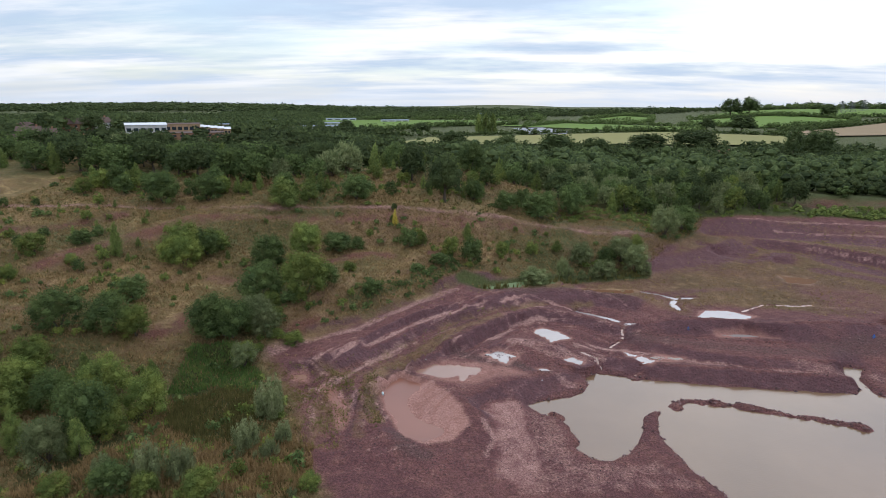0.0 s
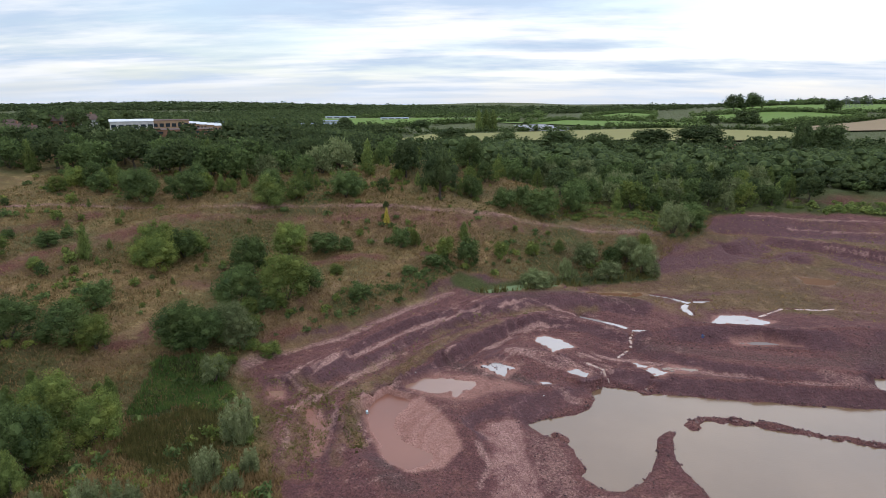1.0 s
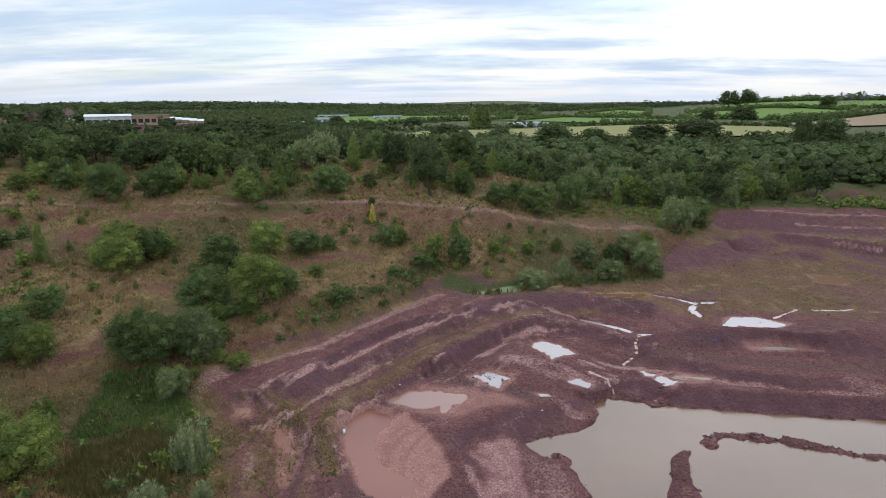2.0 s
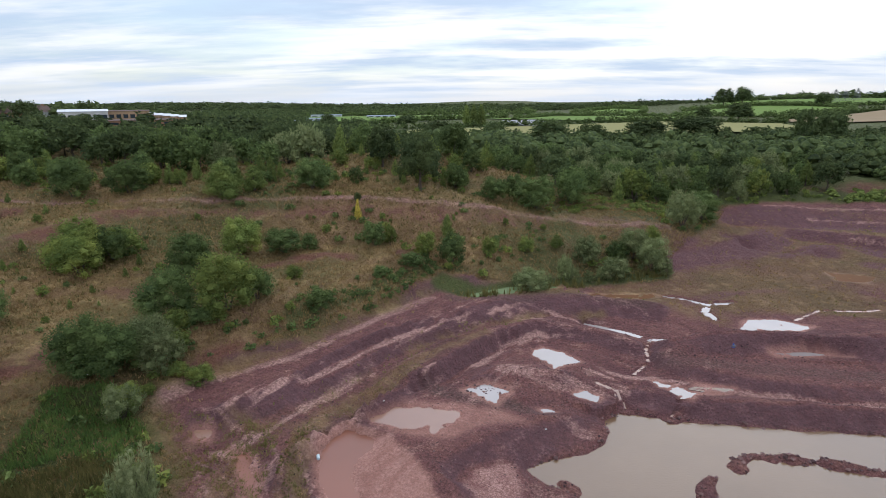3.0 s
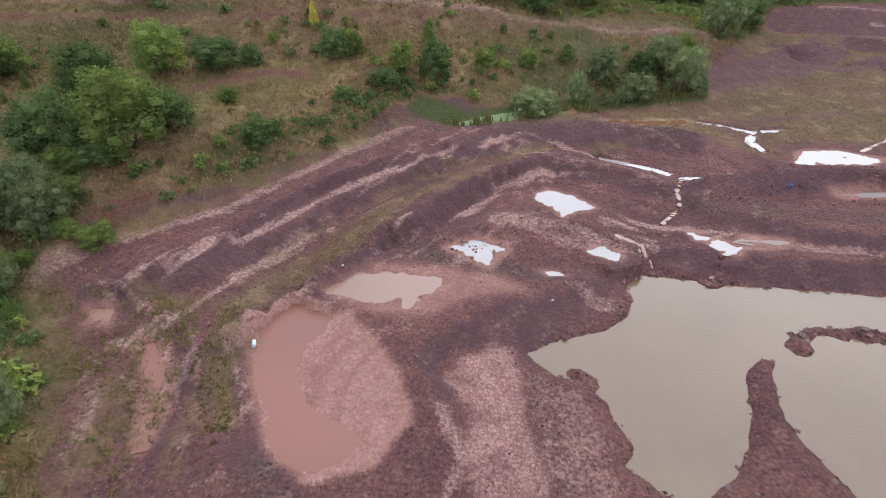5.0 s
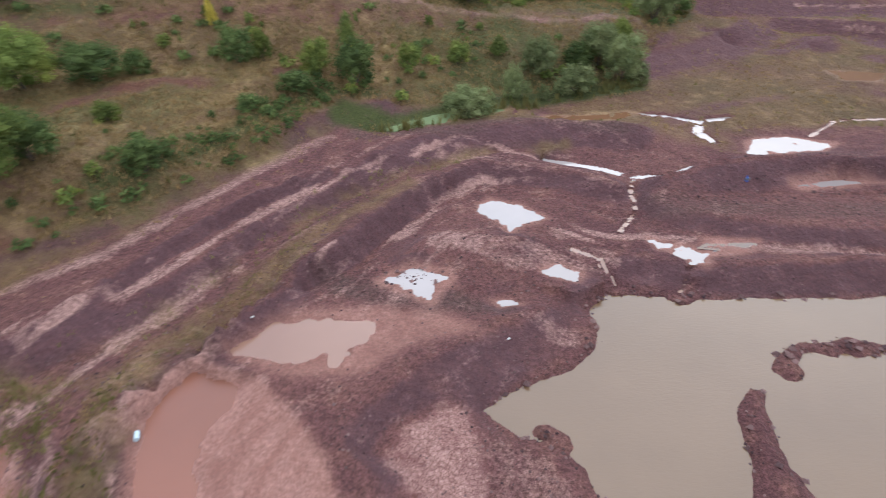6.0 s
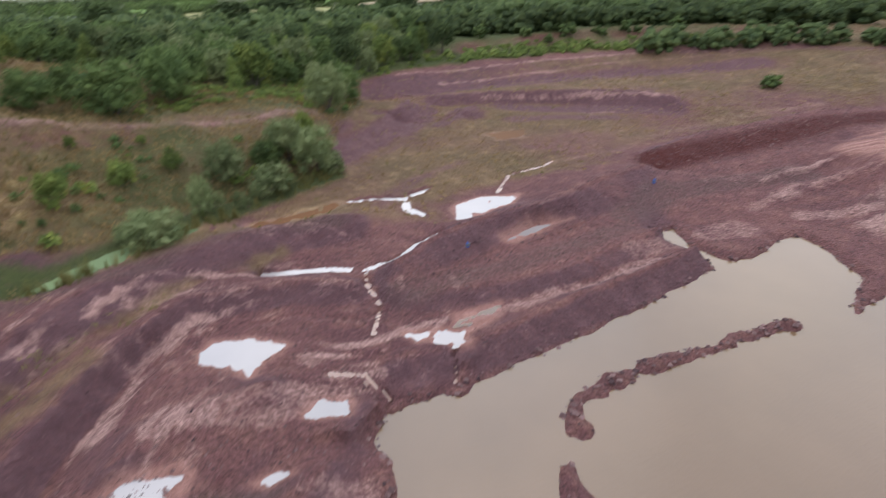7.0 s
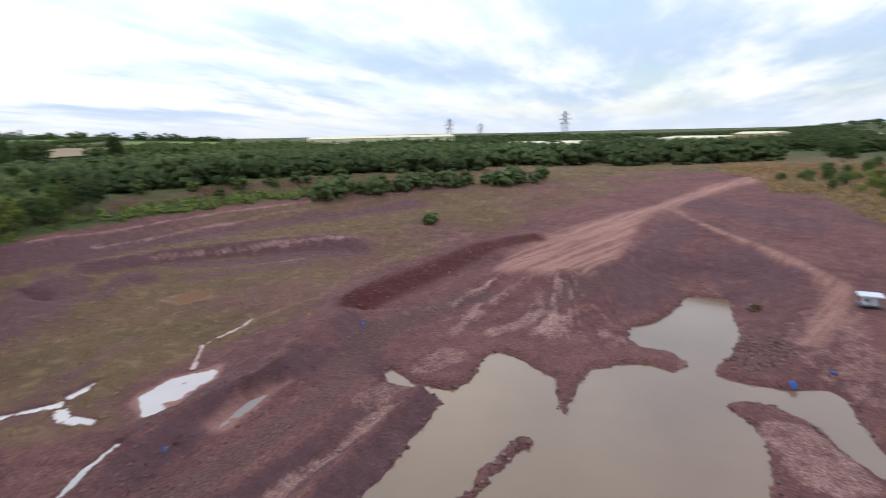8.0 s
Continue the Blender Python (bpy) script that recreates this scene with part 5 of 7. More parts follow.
SLOPE_PLANTS = (
    (-21.2, 48.0, 3.9, 5.1, "silver"),
    (-45.3, 55.5, 5.3, 4.4, "bush"),
    (-41.4, 57.4, 5.3, 4.4, "bush"),
    (-38.5, 57.1, 3.6, 3.6, "lime"),
    (-43.0, 64.8, 3.7, 3.4, "bush"),
    (-59.7, 71.3, 3.6, 2.9, "lime"),
    (-51.7, 76.0, 2.0, 4.9, "sapling"),
    (-56.9, 76.5, 3.3, 2.2, "bush"),
    (-42.3, 75.9, 5.1, 4.5, "lime"),
    (-40.5, 80.9, 4.5, 3.7, "lime"),
)
FRONT_PLANTS = (
    (-26.4, 37.5, 3.5, 3.9, "silver"),
    (-24.2, 37.9, 2.8, 3.6, "silver"),
    (-29.6, 37.7, 2.1, 2.0, "silver"),
    (-21.4, 42.9, 3.3, 3.5, "silver"),
    (-18.8, 44.1, 2.3, 2.6, "silver"),
    (-19.3, 41.8, 2.0, 2.1, "silver"),
    (-22.2, 36.5, 2.8, 2.3, "lime"),
    (-25.7, 36.0, 2.0, 1.9, "lime"),
    (-31.2, 35.2, 2.2, 1.7, "lime"),
    (-27.8, 35.8, 2.9, 2.4, "bush"),
    (-25.9, 42.8, 2.6, 1.6, "sedge"),
    (-15.3, 38.8, 1.8, 1.4, "lime"),
    (-30.2, 59.7, 5.6, 4.0, "bush"),
    (-26.3, 61.0, 4.0, 3.5, "willow"),
    (-27.2, 57.2, 2.6, 2.0, "lime"),
    (-22.9, 60.2, 2.6, 1.6, "lime"),
    (-58.2, 65.1, 2.2, 1.8, "lime"),
    (-54.8, 71.3, 1.8, 1.5, "lime"),
)


def sow_plants():
    rng = random.Random(4)
    for x, y, w, h, kind in TERRACE_PLANTS + BANK_PLANTS + GULLY_PLANTS + SLOPE_PLANTS + FRONT_PLANTS:
        if kind == "sedge":
            continue
        near = x < -15 and y < 66
        plant(kind, x, y, w, h, rng, 3 if near and w > 5.9 else 2 if near or w > 4.5 else 1)


sow_plants()


def wood(name, ring_, gap, sizes, kinds, seed, fine, group, clear=()):
    """Trees and scrub standing close together inside an outline."""
    rng = random.Random(seed)
    xs, ys = [p[0] for p in ring_], [p[1] for p in ring_]
    y = min(ys)
    while y < max(ys):
        x = min(xs)
        while x < max(xs):
            px, py = x + rng.uniform(-0.45, 0.45) * gap, y + rng.uniform(-0.45, 0.45) * gap
            x += gap
            if not bool(inside(np.array([px]), np.array([py]), ring_)[0]) or rng.random() < 0.1:
                continue
            kind = rng.choices([k for k, _ in kinds], [w for _, w in kinds])[0]
            h = rng.uniform(*sizes) * (0.85 if kind == "sapling" else 1.0)
            w = h * (0.6 if kind == "sapling" else rng.uniform(0.85, 1.2))
            plant(kind, px, py, w, h, rng, fine, group)
        y += gap


MIX_DARK = (("bush", 6), ("oak", 4), ("willow", 1), ("sapling", 2))
MIX_SCRUB = (("bush", 5), ("willow", 3), ("lime", 1), ("sapling", 5), ("oak", 3))
MIX_YOUNG = (("sapling", 5), ("lime", 2), ("bush", 2))
wood("wood", ((-110, 112), (-75, 104), (-45, 103), (-30, 106), (-24, 112), (-18, 124), (-10, 132), (-30, 128), (-60, 124), (-120, 128)), 4.6, (4.4, 6.8), MIX_DARK, 1, 0, "wood on the hill")
wood("young", ((-72, 96), (-50, 97.5), (-26, 103), (-30, 107), (-46, 103), (-72, 105)), 3.2, (2.4, 4.4), MIX_YOUNG, 2, 1, "young trees at the wood's edge")
wood("scrub", ((16, 113), (30, 115), (42, 119.5), (56, 121), (66, 122), (74, 135), (60, 150), (20, 150), (0, 138), (4, 124)), 3.7, (3.2, 6.0), MIX_SCRUB, 3, 0, "scrub behind the pit")
wood("knoll", ((-22, 104), (-8, 105), (2, 112), (6, 120), (-4, 130), (-14, 126), (-22, 114)), 4.2, (2.0, 3.8), MIX_YOUNG, 6, 0, "young trees on the knoll")
wood("bank", ((124, 17), (112, 17), (110, 11), (96, 10), (92, 8), (96, -10), (130, -30), (150, -10), (138, 10)), 4.2, (0.8, 2.8), (("lime", 2), ("bush", 4), ("sapling", 2)), 7, 0, "bushes on the eastern bank")
MIX_LOW = (("lime", 4), ("sapling", 5), ("bush", 1))
wood("hillside", ((-76, 76), (-62, 66), (-56, 58), (-46, 58), (-36, 62), (-28, 70), (-34, 80), (-46, 82), (-52, 88), (-62, 92), (-76, 88)), 3.7, (0.6, 1.9), MIX_LOW, 8, -1, "low growth on the hillside")
wood("slope", ((-44, 84), (-34, 88), (-20, 88), (-4, 90), (14, 96), (14, 100), (-6, 96.6), (-26, 94), (-40, 92)), 3.4, (0.5, 1.3), MIX_LOW, 9, -1, "low growth under the terrace")
wood("lane", ((-25, 64), (-20, 68.4), (-14.4, 74), (-9, 81), (-4, 85), (6, 88), (4, 91), (-8, 88), (-14, 80), (-20, 73), (-26, 67)), 2.3, (0.4, 1.1), (("bush", 4), ("lime", 2)), 10, -1, "low growth beside the lane")
wood("verge", ((-68, 97), (-40, 99), (-22, 103), (-4, 106), (14, 112), (14, 115), (-4, 111), (-24, 107), (-42, 103), (-68, 102)), 3.0, (1.2, 2.8), MIX_YOUNG, 13, 0, "young growth in front of the wood")


wood("thicket", ((-37.3, 37.9), (-33.1, 38.6), (-31, 39.8), (-29.8, 43.6), (-31.3, 48.5), (-33.4, 51.5), (-37.7, 52.5), (-42, 52), (-50, 51), (-56, 42), (-44, 37)), 2.7, (2.6, 5.4), (("bush", 3), ("lime", 4), ("sapling", 8), ("willow", 1)), 14, 2, "thicket on the lower slope")
wood("gully", ((-3, 82), (2, 84.6), (10, 87.8), (24, 92.6), (28, 91.6), (16, 88), (8, 85.6), (0, 82.2)), 1.7, (0.8, 2.0), (("willow", 5), ("sapling", 3), ("silver", 1)), 16, -1, "young willows along the stagnant pool")
wood("grassy_foot", ((-36, 33), (-20, 35), (-15, 38), (-17, 42), (-22, 42), (-30, 39), (-38, 36.5)), 2.6, (0.5, 1.4), (("lime", 1), ("silver", 3), ("sapling", 4)), 15, -1, "low growth at the slope's foot")


def canopy(name, ring_, gap, sizes, kind, seed, label, tall=1.0, sprays=260, patch=9.0):
    """Far woods and hedges as one mass of crowns."""
    rng = np.random.default_rng(seed)
    xs, ys = np.array([p[0] for p in ring_]), np.array([p[1] for p in ring_])
    gx, gy = np.meshgrid(np.arange(xs.min(), xs.max(), gap), np.arange(ys.min(), ys.max(), gap))
    px = gx.ravel() + rng.uniform(-0.48, 0.48, gx.size) * gap
    py = gy.ravel() + rng.uniform(-0.48, 0.48, gx.size) * gap
    keep = inside(px, py, ring_) & (rng.random(px.size) > 0.12) & (rough(px * 0.6, py, 22, seed) < patch)
    return crowns(name, px[keep], py[keep], sizes, kind, rng, label, tall, sprays)


def crowns(name, px, py, sizes, kind, rng, label, tall=1.0, sprays=60):
    pz = ground_height(px, py)
    forms = []
    for v in range(6):
        pick = np.random.default_rng(900 + v)
        c, r = clumps(pick, "bush" if kind != "sapling" else kind)
        vv, ff = leaves(np.random.default_rng(v), c, r, sprays, (0.8 if sprays > 150 else 1.1) / sprays**0.5)
        solid, cores, at = [vv], [], len(vv)
        ball, ball_faces = (BALL, BALL_FACES) if sprays > 150 else (CORE, CORE_FACES)
        order = np.argsort(-r)[: 12 if sprays > 150 else 9 if sprays > 70 else 3]
        for k in order:
            solid.append(c[k] + ball * r[k] * pick.uniform(0.7, 1.05, (len(ball), 1)))
            cores.append(ball_faces + at)
            at += len(ball)
        forms.append((np.concatenate(solid), np.concatenate([ff] + cores)))
    verts, faces, base = [], [], 0
    for n in range(len(px)):
        vv, ff = forms[rng.integers(6)]
        h = rng.uniform(*sizes)
        w = h * rng.uniform(0.95, 1.5) / tall
        a = rng.random() * 6.28
        turn = np.array([[math.cos(a), math.sin(a), 0], [-math.sin(a), math.cos(a), 0], [0, 0, 1]])
        verts.append((vv @ turn) * np.array([w, w, h]) + np.array([px[n], py[n], pz[n] - 0.06 * h]))
        faces += (ff + base).tolist()
        base += len(vv)
    me = mesh_of(name, np.concatenate(verts).tolist(), faces, LEAVES[kind])
    return tagged(new(name, me), label, "woodland", kind="stuff")


def hedge(name, pts, size, seed, kind="bush", step=0.7, label="dark hedgerow with trees between fields", sprays=60, stray=0.15):
    rng = np.random.default_rng(seed)
    px, py = [], []
    for p, q in zip(pts, pts[1:]):
        n = max(2, int(math.hypot(q[0] - p[0], q[1] - p[1]) / (size * step)))
        s = np.linspace(0, 1, n, endpoint=False)
        px.append(p[0] + s * (q[0] - p[0]) + rng.normal(0, size * stray, n))
        py.append(p[1] + s * (q[1] - p[1]) + rng.normal(0, size * stray, n))
    px, py = np.concatenate(px), np.concatenate(py)
    return crowns(name, px, py, (size * 0.7, size * 1.25), kind, rng, label, 1.0, sprays)


canopy("far_scrub", ((60, 133), (74, 128), (90, 121), (103, 114), (116, 104), (128, 91), (140, 77), (150, 84), (160, 100), (140, 130), (110, 134), (72, 140)), 4.4, (3.0, 6.0), "oak", 9, "dark scrub above the bank behind the pit", sprays=340, patch=0.6)
canopy("far_scrub", ((-10, 150), (60, 150), (110, 134), (140, 130), (168, 98), (172, 64), (260, 60), (300, 130), (220, 190), (130, 200), (60, 190), (-10, 196)), 5.6, (4.0, 8.0), "oak", 11, "belt of grey-green scrub beyond the pit", patch=0.75, sprays=170)
canopy("far_scrub", ((172, 62), (176, 30), (206, -6), (300, -10), (330, 60), (260, 60)), 6.4, (4.5, 8.0), "oak", 12, "belt of grey-green scrub beyond the pit", sprays=170)
hedge("far_scrub", ((97, 102.5), (104, 97.5), (110, 91.5), (115, 84.5), (118, 77), (123, 68), (128, 61)), 3.6, 46, "oak", 0.4, "dark scrub along the foot of the bank", 420, 0.4)
hedge("far_scrub", ((66, 119), (76, 116.4), (86, 112.5), (95, 106.5), (101, 101)), 1.4, 47, "sapling", 0.5, "light green young growth along the pit's rim", 160, 0.7)
hedge("far_scrub", ((78, 122), (90, 116), (100, 110.5), (112, 101)), 2.2, 48, "bush", 1.7, "scattered bushes on the red bank", 300, 1.0)
hedge("far_scrub", ((88.5, 76.5), (91.5, 76)), 1.5, 49, "bush", 0.6, "low green bushes on the terrace", 300)
canopy("far_wood", ((-330, 250), (-220, 170), (-125, 126), (-60, 122), (-30, 127), (-14, 136), (-12, 196), (-60, 196), (-66, 152), (-80, 143), (-104, 141), (-150, 180), (-250, 300)), 5.2, (3.4, 5.4), "oak", 13, "dark wood between the hill and the town", sprays=110)
canopy("far_wood", ((-64, 196), (-80, 190), (-98, 172), (-112, 152), (-150, 182), (-250, 300), (-180, 330), (-60, 260), (-12, 200)), 6.0, (4, 7), "oak", 20, "trees round the school and the houses", sprays=80)
canopy("far_wood", ((-330, 300), (-250, 300), (-150, 255), (-60, 240), (-40, 330), (-80, 430), (-116, 430), (-112, 345), (-180, 318), (-252, 350), (-262, 470), (-360, 440)), 9.0, (4, 7.5), "oak", 18, "trees round the school buildings", sprays=100)
canopy("far_wood", ((-262, 470), (-160, 440), (-110, 445), (-150, 560), (-200, 780), (-262, 640)), 13.0, (5, 9), "oak", 19, "trees behind the school buildings", sprays=40)
canopy("far_wood", ((-14, 198), (60, 194), (130, 202), (200, 205), (260, 250), (150, 275), (60, 262), (-20, 245)), 6.4, (3.4, 5.6), "oak", 14, "line of dark oaks along the fields", sprays=110)
canopy("far_wood", ((200, 200), (300, 135), (420, 280), (380, 420), (280, 380), (260, 260)), 9.0, (5, 9), "bush", 15, "scattered scrub on the plain", sprays=120)
canopy("far_wood", ((300, 130), (330, 60), (360, 30), (420, 60), (380, 150), (420, 280)), 8.0, (6, 9.5), "oak", 16, "scrub in front of the sheds", sprays=120)
canopy("far_wood", ((330, -14), (380, -30), (420, -130), (300, -120), (250, -40)), 8.0, (5, 8.5), "oak", 17, "scrub in front of the sheds", sprays=120)

# ---------------------------------------------------------------- fields and hedges
def crop_material(name, a, b):
    m = Nodes(name, 0.95, 0.15)
    rows = m.add("ShaderNodeMapping")
    rows.inputs["Rotation"].default_value, rows.inputs["Scale"].default_value = (0, 0, 0.4), (0.03, 0.5, 1)
    m.put(rows.inputs[0], m.place())
    c = m.mix(m.noise(0.03, 4), a, b)
    m.colour(m.mix(m.math("MULTIPLY", m.noise(1.0, 2, vector=rows.outputs[0]), 0.45), c, tuple(v * 0.7 for v in a)))
    return m.mat


CROPS = {
    "pasture": crop_material("bright_pasture", (0.105, 0.18, 0.03), (0.155, 0.22, 0.042)),
    "stubble": crop_material("pale_stubble", (0.25, 0.225, 0.085), (0.22, 0.215, 0.075)),
    "tilled": crop_material("tan_stubble", (0.25, 0.18, 0.105), (0.29, 0.21, 0.12)),
    "yard": crop_material("grey_yard", (0.30, 0.30, 0.32), (0.36, 0.36, 0.37)),
}


def field(kind, label, *pts):
    """A field as a sheet that follows the land."""
    xs, ys = [p[0] for p in pts], [p[1] for p in pts]
    bm = bmesh.new()
    bm.faces.new([bm.verts.new((p[0], p[1], 0)) for p in pts])
    size = max(max(xs) - min(xs), max(ys) - min(ys))
    for axis, lo, hi in ((0, min(xs), max(xs)), (1, min(ys), max(ys))):
        for cut in np.arange(lo, hi, max(size / 14, 12))[1:]:
            no = [0, 0, 0]
            no[axis] = 1
            co = [0, 0, 0]
            co[axis] = float(cut)
            bmesh.ops.bisect_plane(bm, geom=bm.verts[:] + bm.edges[:] + bm.faces[:], plane_co=co, plane_no=no)
    z = ground_height(np.array([v.co.x for v in bm.verts]), np.array([v.co.y for v in bm.verts]))
    for v, h in zip(bm.verts, z):
        v.co.z = h + 0.9
    bmesh.ops.recalc_face_normals(bm, faces=bm.faces)
    me = bpy.data.meshes.new("field")
    bm.to_mesh(me)
    bm.free()
    me.materials.append(CROPS[kind])
    tagged(new("field", me), label, "field", kind="structure")


field("pasture", "bright green playing field beside the town", (-154, 561), (-197, 778), (10, 737), (53, 685), (44, 569), (-15, 533), (-65, 505), (-62, 443), (-101, 438))
field("stubble", "pale yellow-green cut field behind the oaks", (-41, 285), (-25, 344), (64, 387), (145, 421), (200, 372), (175, 292), (108, 296), (50, 300), (4, 285))
field("pasture", "green pasture with hedges", (28, 538), (102, 598), (197, 489), (172, 438), (102, 448), (51, 512))
field("pasture", "green pasture with hedges", (143, 692), (226, 834), (229, 718), (186, 604), (139, 604))
field("pasture", "green pasture on the low hill", (241, 626), (373, 692), (383, 578), (347, 532), (242, 485), (215, 546))
field("pasture", "green pasture on the hilltop", (287, 709), (363, 800), (520, 900), (640, 880), (600, 720), (448, 631), (367, 657), (343, 697))
field("tilled", "tan harvested field", (230, 421), (376, 525), (420, 500), (300, 392), (238, 377), (218, 393))
field("yard", "grey hard-surfaced yard", (36, 475), (63, 486), (73, 414), (63, 381), (40, 386))
field("stubble", "far pale field", (64, 1800), (140, 1700), (90, 1100), (37, 1110))
field("pasture", "far green field", (-60, 1000), (60, 1020), (80, 880), (-40, 860))
field("pasture", "green field towards the hill", (440, 520), (560, 640), (700, 600), (560, 440))
hedge("hedge", ((-100, 436), (-60, 440), (-12, 530), (46, 566), (56, 690)), 6, 21)
hedge("hedge", ((-45, 352), (60, 395), (146, 428), (206, 372)), 4.5, 22)
hedge("hedge", ((50, 515), (102, 604), (200, 494), (172, 434), (100, 444)), 5, 23)
hedge("hedge", ((120, 600), (190, 600), (232, 720), (228, 838), (140, 700)), 6, 40)
hedge("hedge", ((200, 540), (244, 482), (350, 530), (386, 578), (376, 696), (240, 630)), 5.5, 25)
hedge("hedge", ((286, 706), (344, 694), (368, 654), (450, 628), (606, 716)), 5.5, 26)
hedge("hedge", ((226, 426), (300, 480), (380, 530), (430, 505)), 5, 27)
hedge("hedge", ((360, 806), (520, 910), (660, 890), (820, 960)), 8, 28)
hedge("hedge", ((-210, 800), (20, 760), (90, 700), (120, 1000)), 7, 29)
for k in range(26):
    gap_rng = random.Random(300 + k)
    cx, cy = gap_rng.uniform(-900, 900), gap_rng.uniform(820, 1700)
    turn_, half = gap_rng.uniform(-0.5, 0.5), gap_rng.uniform(90, 260)
    hedge("hedge", ((cx - half * math.cos(turn_), cy - half * math.sin(turn_)), (cx + half * math.cos(turn_), cy + half * math.sin(turn_))), 5 + cy / 500, 330 + k, "oak", 0.9, "far line of trees on the plain")
canopy("far_wood", ((-560, 520), (-380, 420), (-300, 470), (-260, 640), (-420, 900), (-700, 1000)), 11, (5, 9), "oak", 31, "trees among the houses of the town", sprays=40)
canopy("far_wood", ((-260, 640), (-220, 800), (60, 860), (100, 1100), (-400, 1100), (-420, 900)), 11, (5, 10), "oak", 32, "wood beyond the playing field", sprays=40)
canopy("far_wood", ((-900, 1100), (900, 1100), (1100, 1700), (-1200, 1700)), 32, (8, 13), "oak", 33, "far scattered woods on the plain", 0.5, 22)
canopy("far_wood", ((-1200, 1100), (-150, 1200), (-200, 1600), (-1400, 1600)), 22, (5, 8), "oak", 34, "wooded ridge on the horizon", 0.5, 22)
canopy("far_wood", ((500, 60), (900, -300), (1500, -400), (1500, 500), (700, 420)), 40, (4, 7), "oak", 35, "far scattered woods on the plain", 0.5, 40)
canopy("far_wood", ((960, -900), (1600, -900), (1650, -120), (1040, -120)), 30, (5, 8), "oak", 37, "dark wooded hill beyond the sheds", 0.4, 40)
canopy("far_wood", ((500, 960), (800, 700), (1100, 900), (900, 1300)), 40, (10, 16), "oak", 36, "wood on the low hill", 0.6, 40)


def far_tree(kind, x, y, wide, high, label="", seed=1):
    root = plant(kind, x, y, wide, high, random.Random(seed), 1)
    if label:
        root["label"] = label
    return root


far_tree("oak", 318, 699, 27, 22, "round-crowned hilltop tree in a clump")
far_tree("oak", 341, 701, 25, 23, "round-crowned hilltop tree in a clump", 2)
far_tree("oak", 202, 429, 22, 13, "dark field tree by the hedge", 3)
far_tree("oak", 188, 456, 15, 10, "dark field tree by the hedge", 4)
for k, (x, y) in enumerate(((6, 398), (11, 400), (16, 402))):
    far_tree("sapling", x, y, 7.5, 15, "tall dark conifer in a close row", 5 + k)
for k, (x, y, w, h) in enumerate(((-14.5, 112, 6.4, 6.6), (-160, 220, 13, 11), (-148, 214, 11, 10), (-128, 168, 9, 7.4), (-117, 160, 8, 6.6), (-108, 158, 7, 6), (-98, 166, 6, 5.4), (-9, 243, 15, 9), (11, 208, 12, 9), (30, 214, 16, 10), (44, 211, 11, 9), (75, 250, 19, 9), (101, 262, 24, 10), (121, 221, 8, 13), (-90, 414, 11, 9.5), (-54, 329, 9.5, 8), (-33, 380, 14, 9), (387, 624, 20, 16), (-262, 340, 14, 11), (-215, 307, 12, 9), (224, 291, 9, 15), (132, 224, 14, 13), (173, -11, 8, 7))):
    far_tree("oak", x, y, w, h, "", 20 + k)

# ---------------------------------------------------------------- grass, reeds, stones
def blades(name, px, py, high, count, kind, seed, label, lean=0.9, wide=0.08):
    """Tufts of blades at the places given, as one mass."""
    rng = np.random.default_rng(seed)
    n = len(px) * count
    bx, by = np.repeat(px, count) + rng.normal(0, 0.1, n), np.repeat(py, count) + rng.normal(0, 0.1, n)
    bz = np.repeat(ground_height(px, py), count) - 0.04
    h = np.repeat(rng.uniform(*high, len(px)), count) * rng.uniform(0.6, 1.2, n)
    a, b = rng.random(n) * 6.28, rng.random(n) * 6.28
    w = wide * rng.uniform(0.6, 1.4, n)
    tip = lean * h * rng.random(n)
    foot = np.stack([bx, by, bz], 1)
    side = np.stack([np.cos(a) * w, np.sin(a) * w, 0 * a], 1)
    top = foot + np.stack([np.cos(b) * tip, np.sin(b) * tip, h], 1)
    verts = np.stack([foot - side, foot + side, top], 1).reshape(-1, 3)
    me = mesh_of(name, verts.tolist(), np.arange(3 * n).reshape(-1, 3).tolist(), LEAVES[kind])
    return tagged(new(name, me), label, "grass", kind="stuff")


def scatter(seed, count, x0, x1, y0, y1, ring_, patch, level):
    rng = np.random.default_rng(seed)
    px, py = rng.uniform(x0, x1, count), rng.uniform(y0, y1, count)
    keep = inside(px, py, ring_) & (rough(px, py, patch, seed) + 0.35 * rng.normal(size=count) > level) & (bare_at(px, py) < rng.random(count))
    return px[keep], py[keep]


HILLSIDE = ((-78, 40), (-40, 26), (-14, 33), (-15, 38), (-17, 44.2), (-19.6, 48.5), (-22, 53), (-25, 55), (-25.6, 58.8), (-23.2, 62), (-20.4, 64.4), (-16.4, 68.4), (-13.1, 72), (-10.1, 75.8), (-7.1, 80.6), (-4.2, 83.8), (2, 84.6), (10, 88), (24, 91), (30, 99), (40, 110), (46, 119), (30, 118), (5, 122), (-20, 118), (-78, 108))
blades("dry_grass", *scatter(71, 130000, -78, 46, 28, 122, HILLSIDE, 7, -0.3), (0.16, 0.42), 3, "dry", 71, "tufts of dry straw-coloured grass on the banks", 1.0, 0.055)
blades("rank_grass", *scatter(72, 46000, -78, 46, 28, 122, HILLSIDE, 9, 0.05), (0.2, 0.5), 3, "sedge", 72, "patches of rank green grass on the banks", 0.9, 0.055)
blades("dry_grass", *scatter(73, 15000, 4, 134, 52, 118, FLATS, 6, 0.0), (0.12, 0.3), 3, "dry", 73, "thin dry grass on the pit flats")
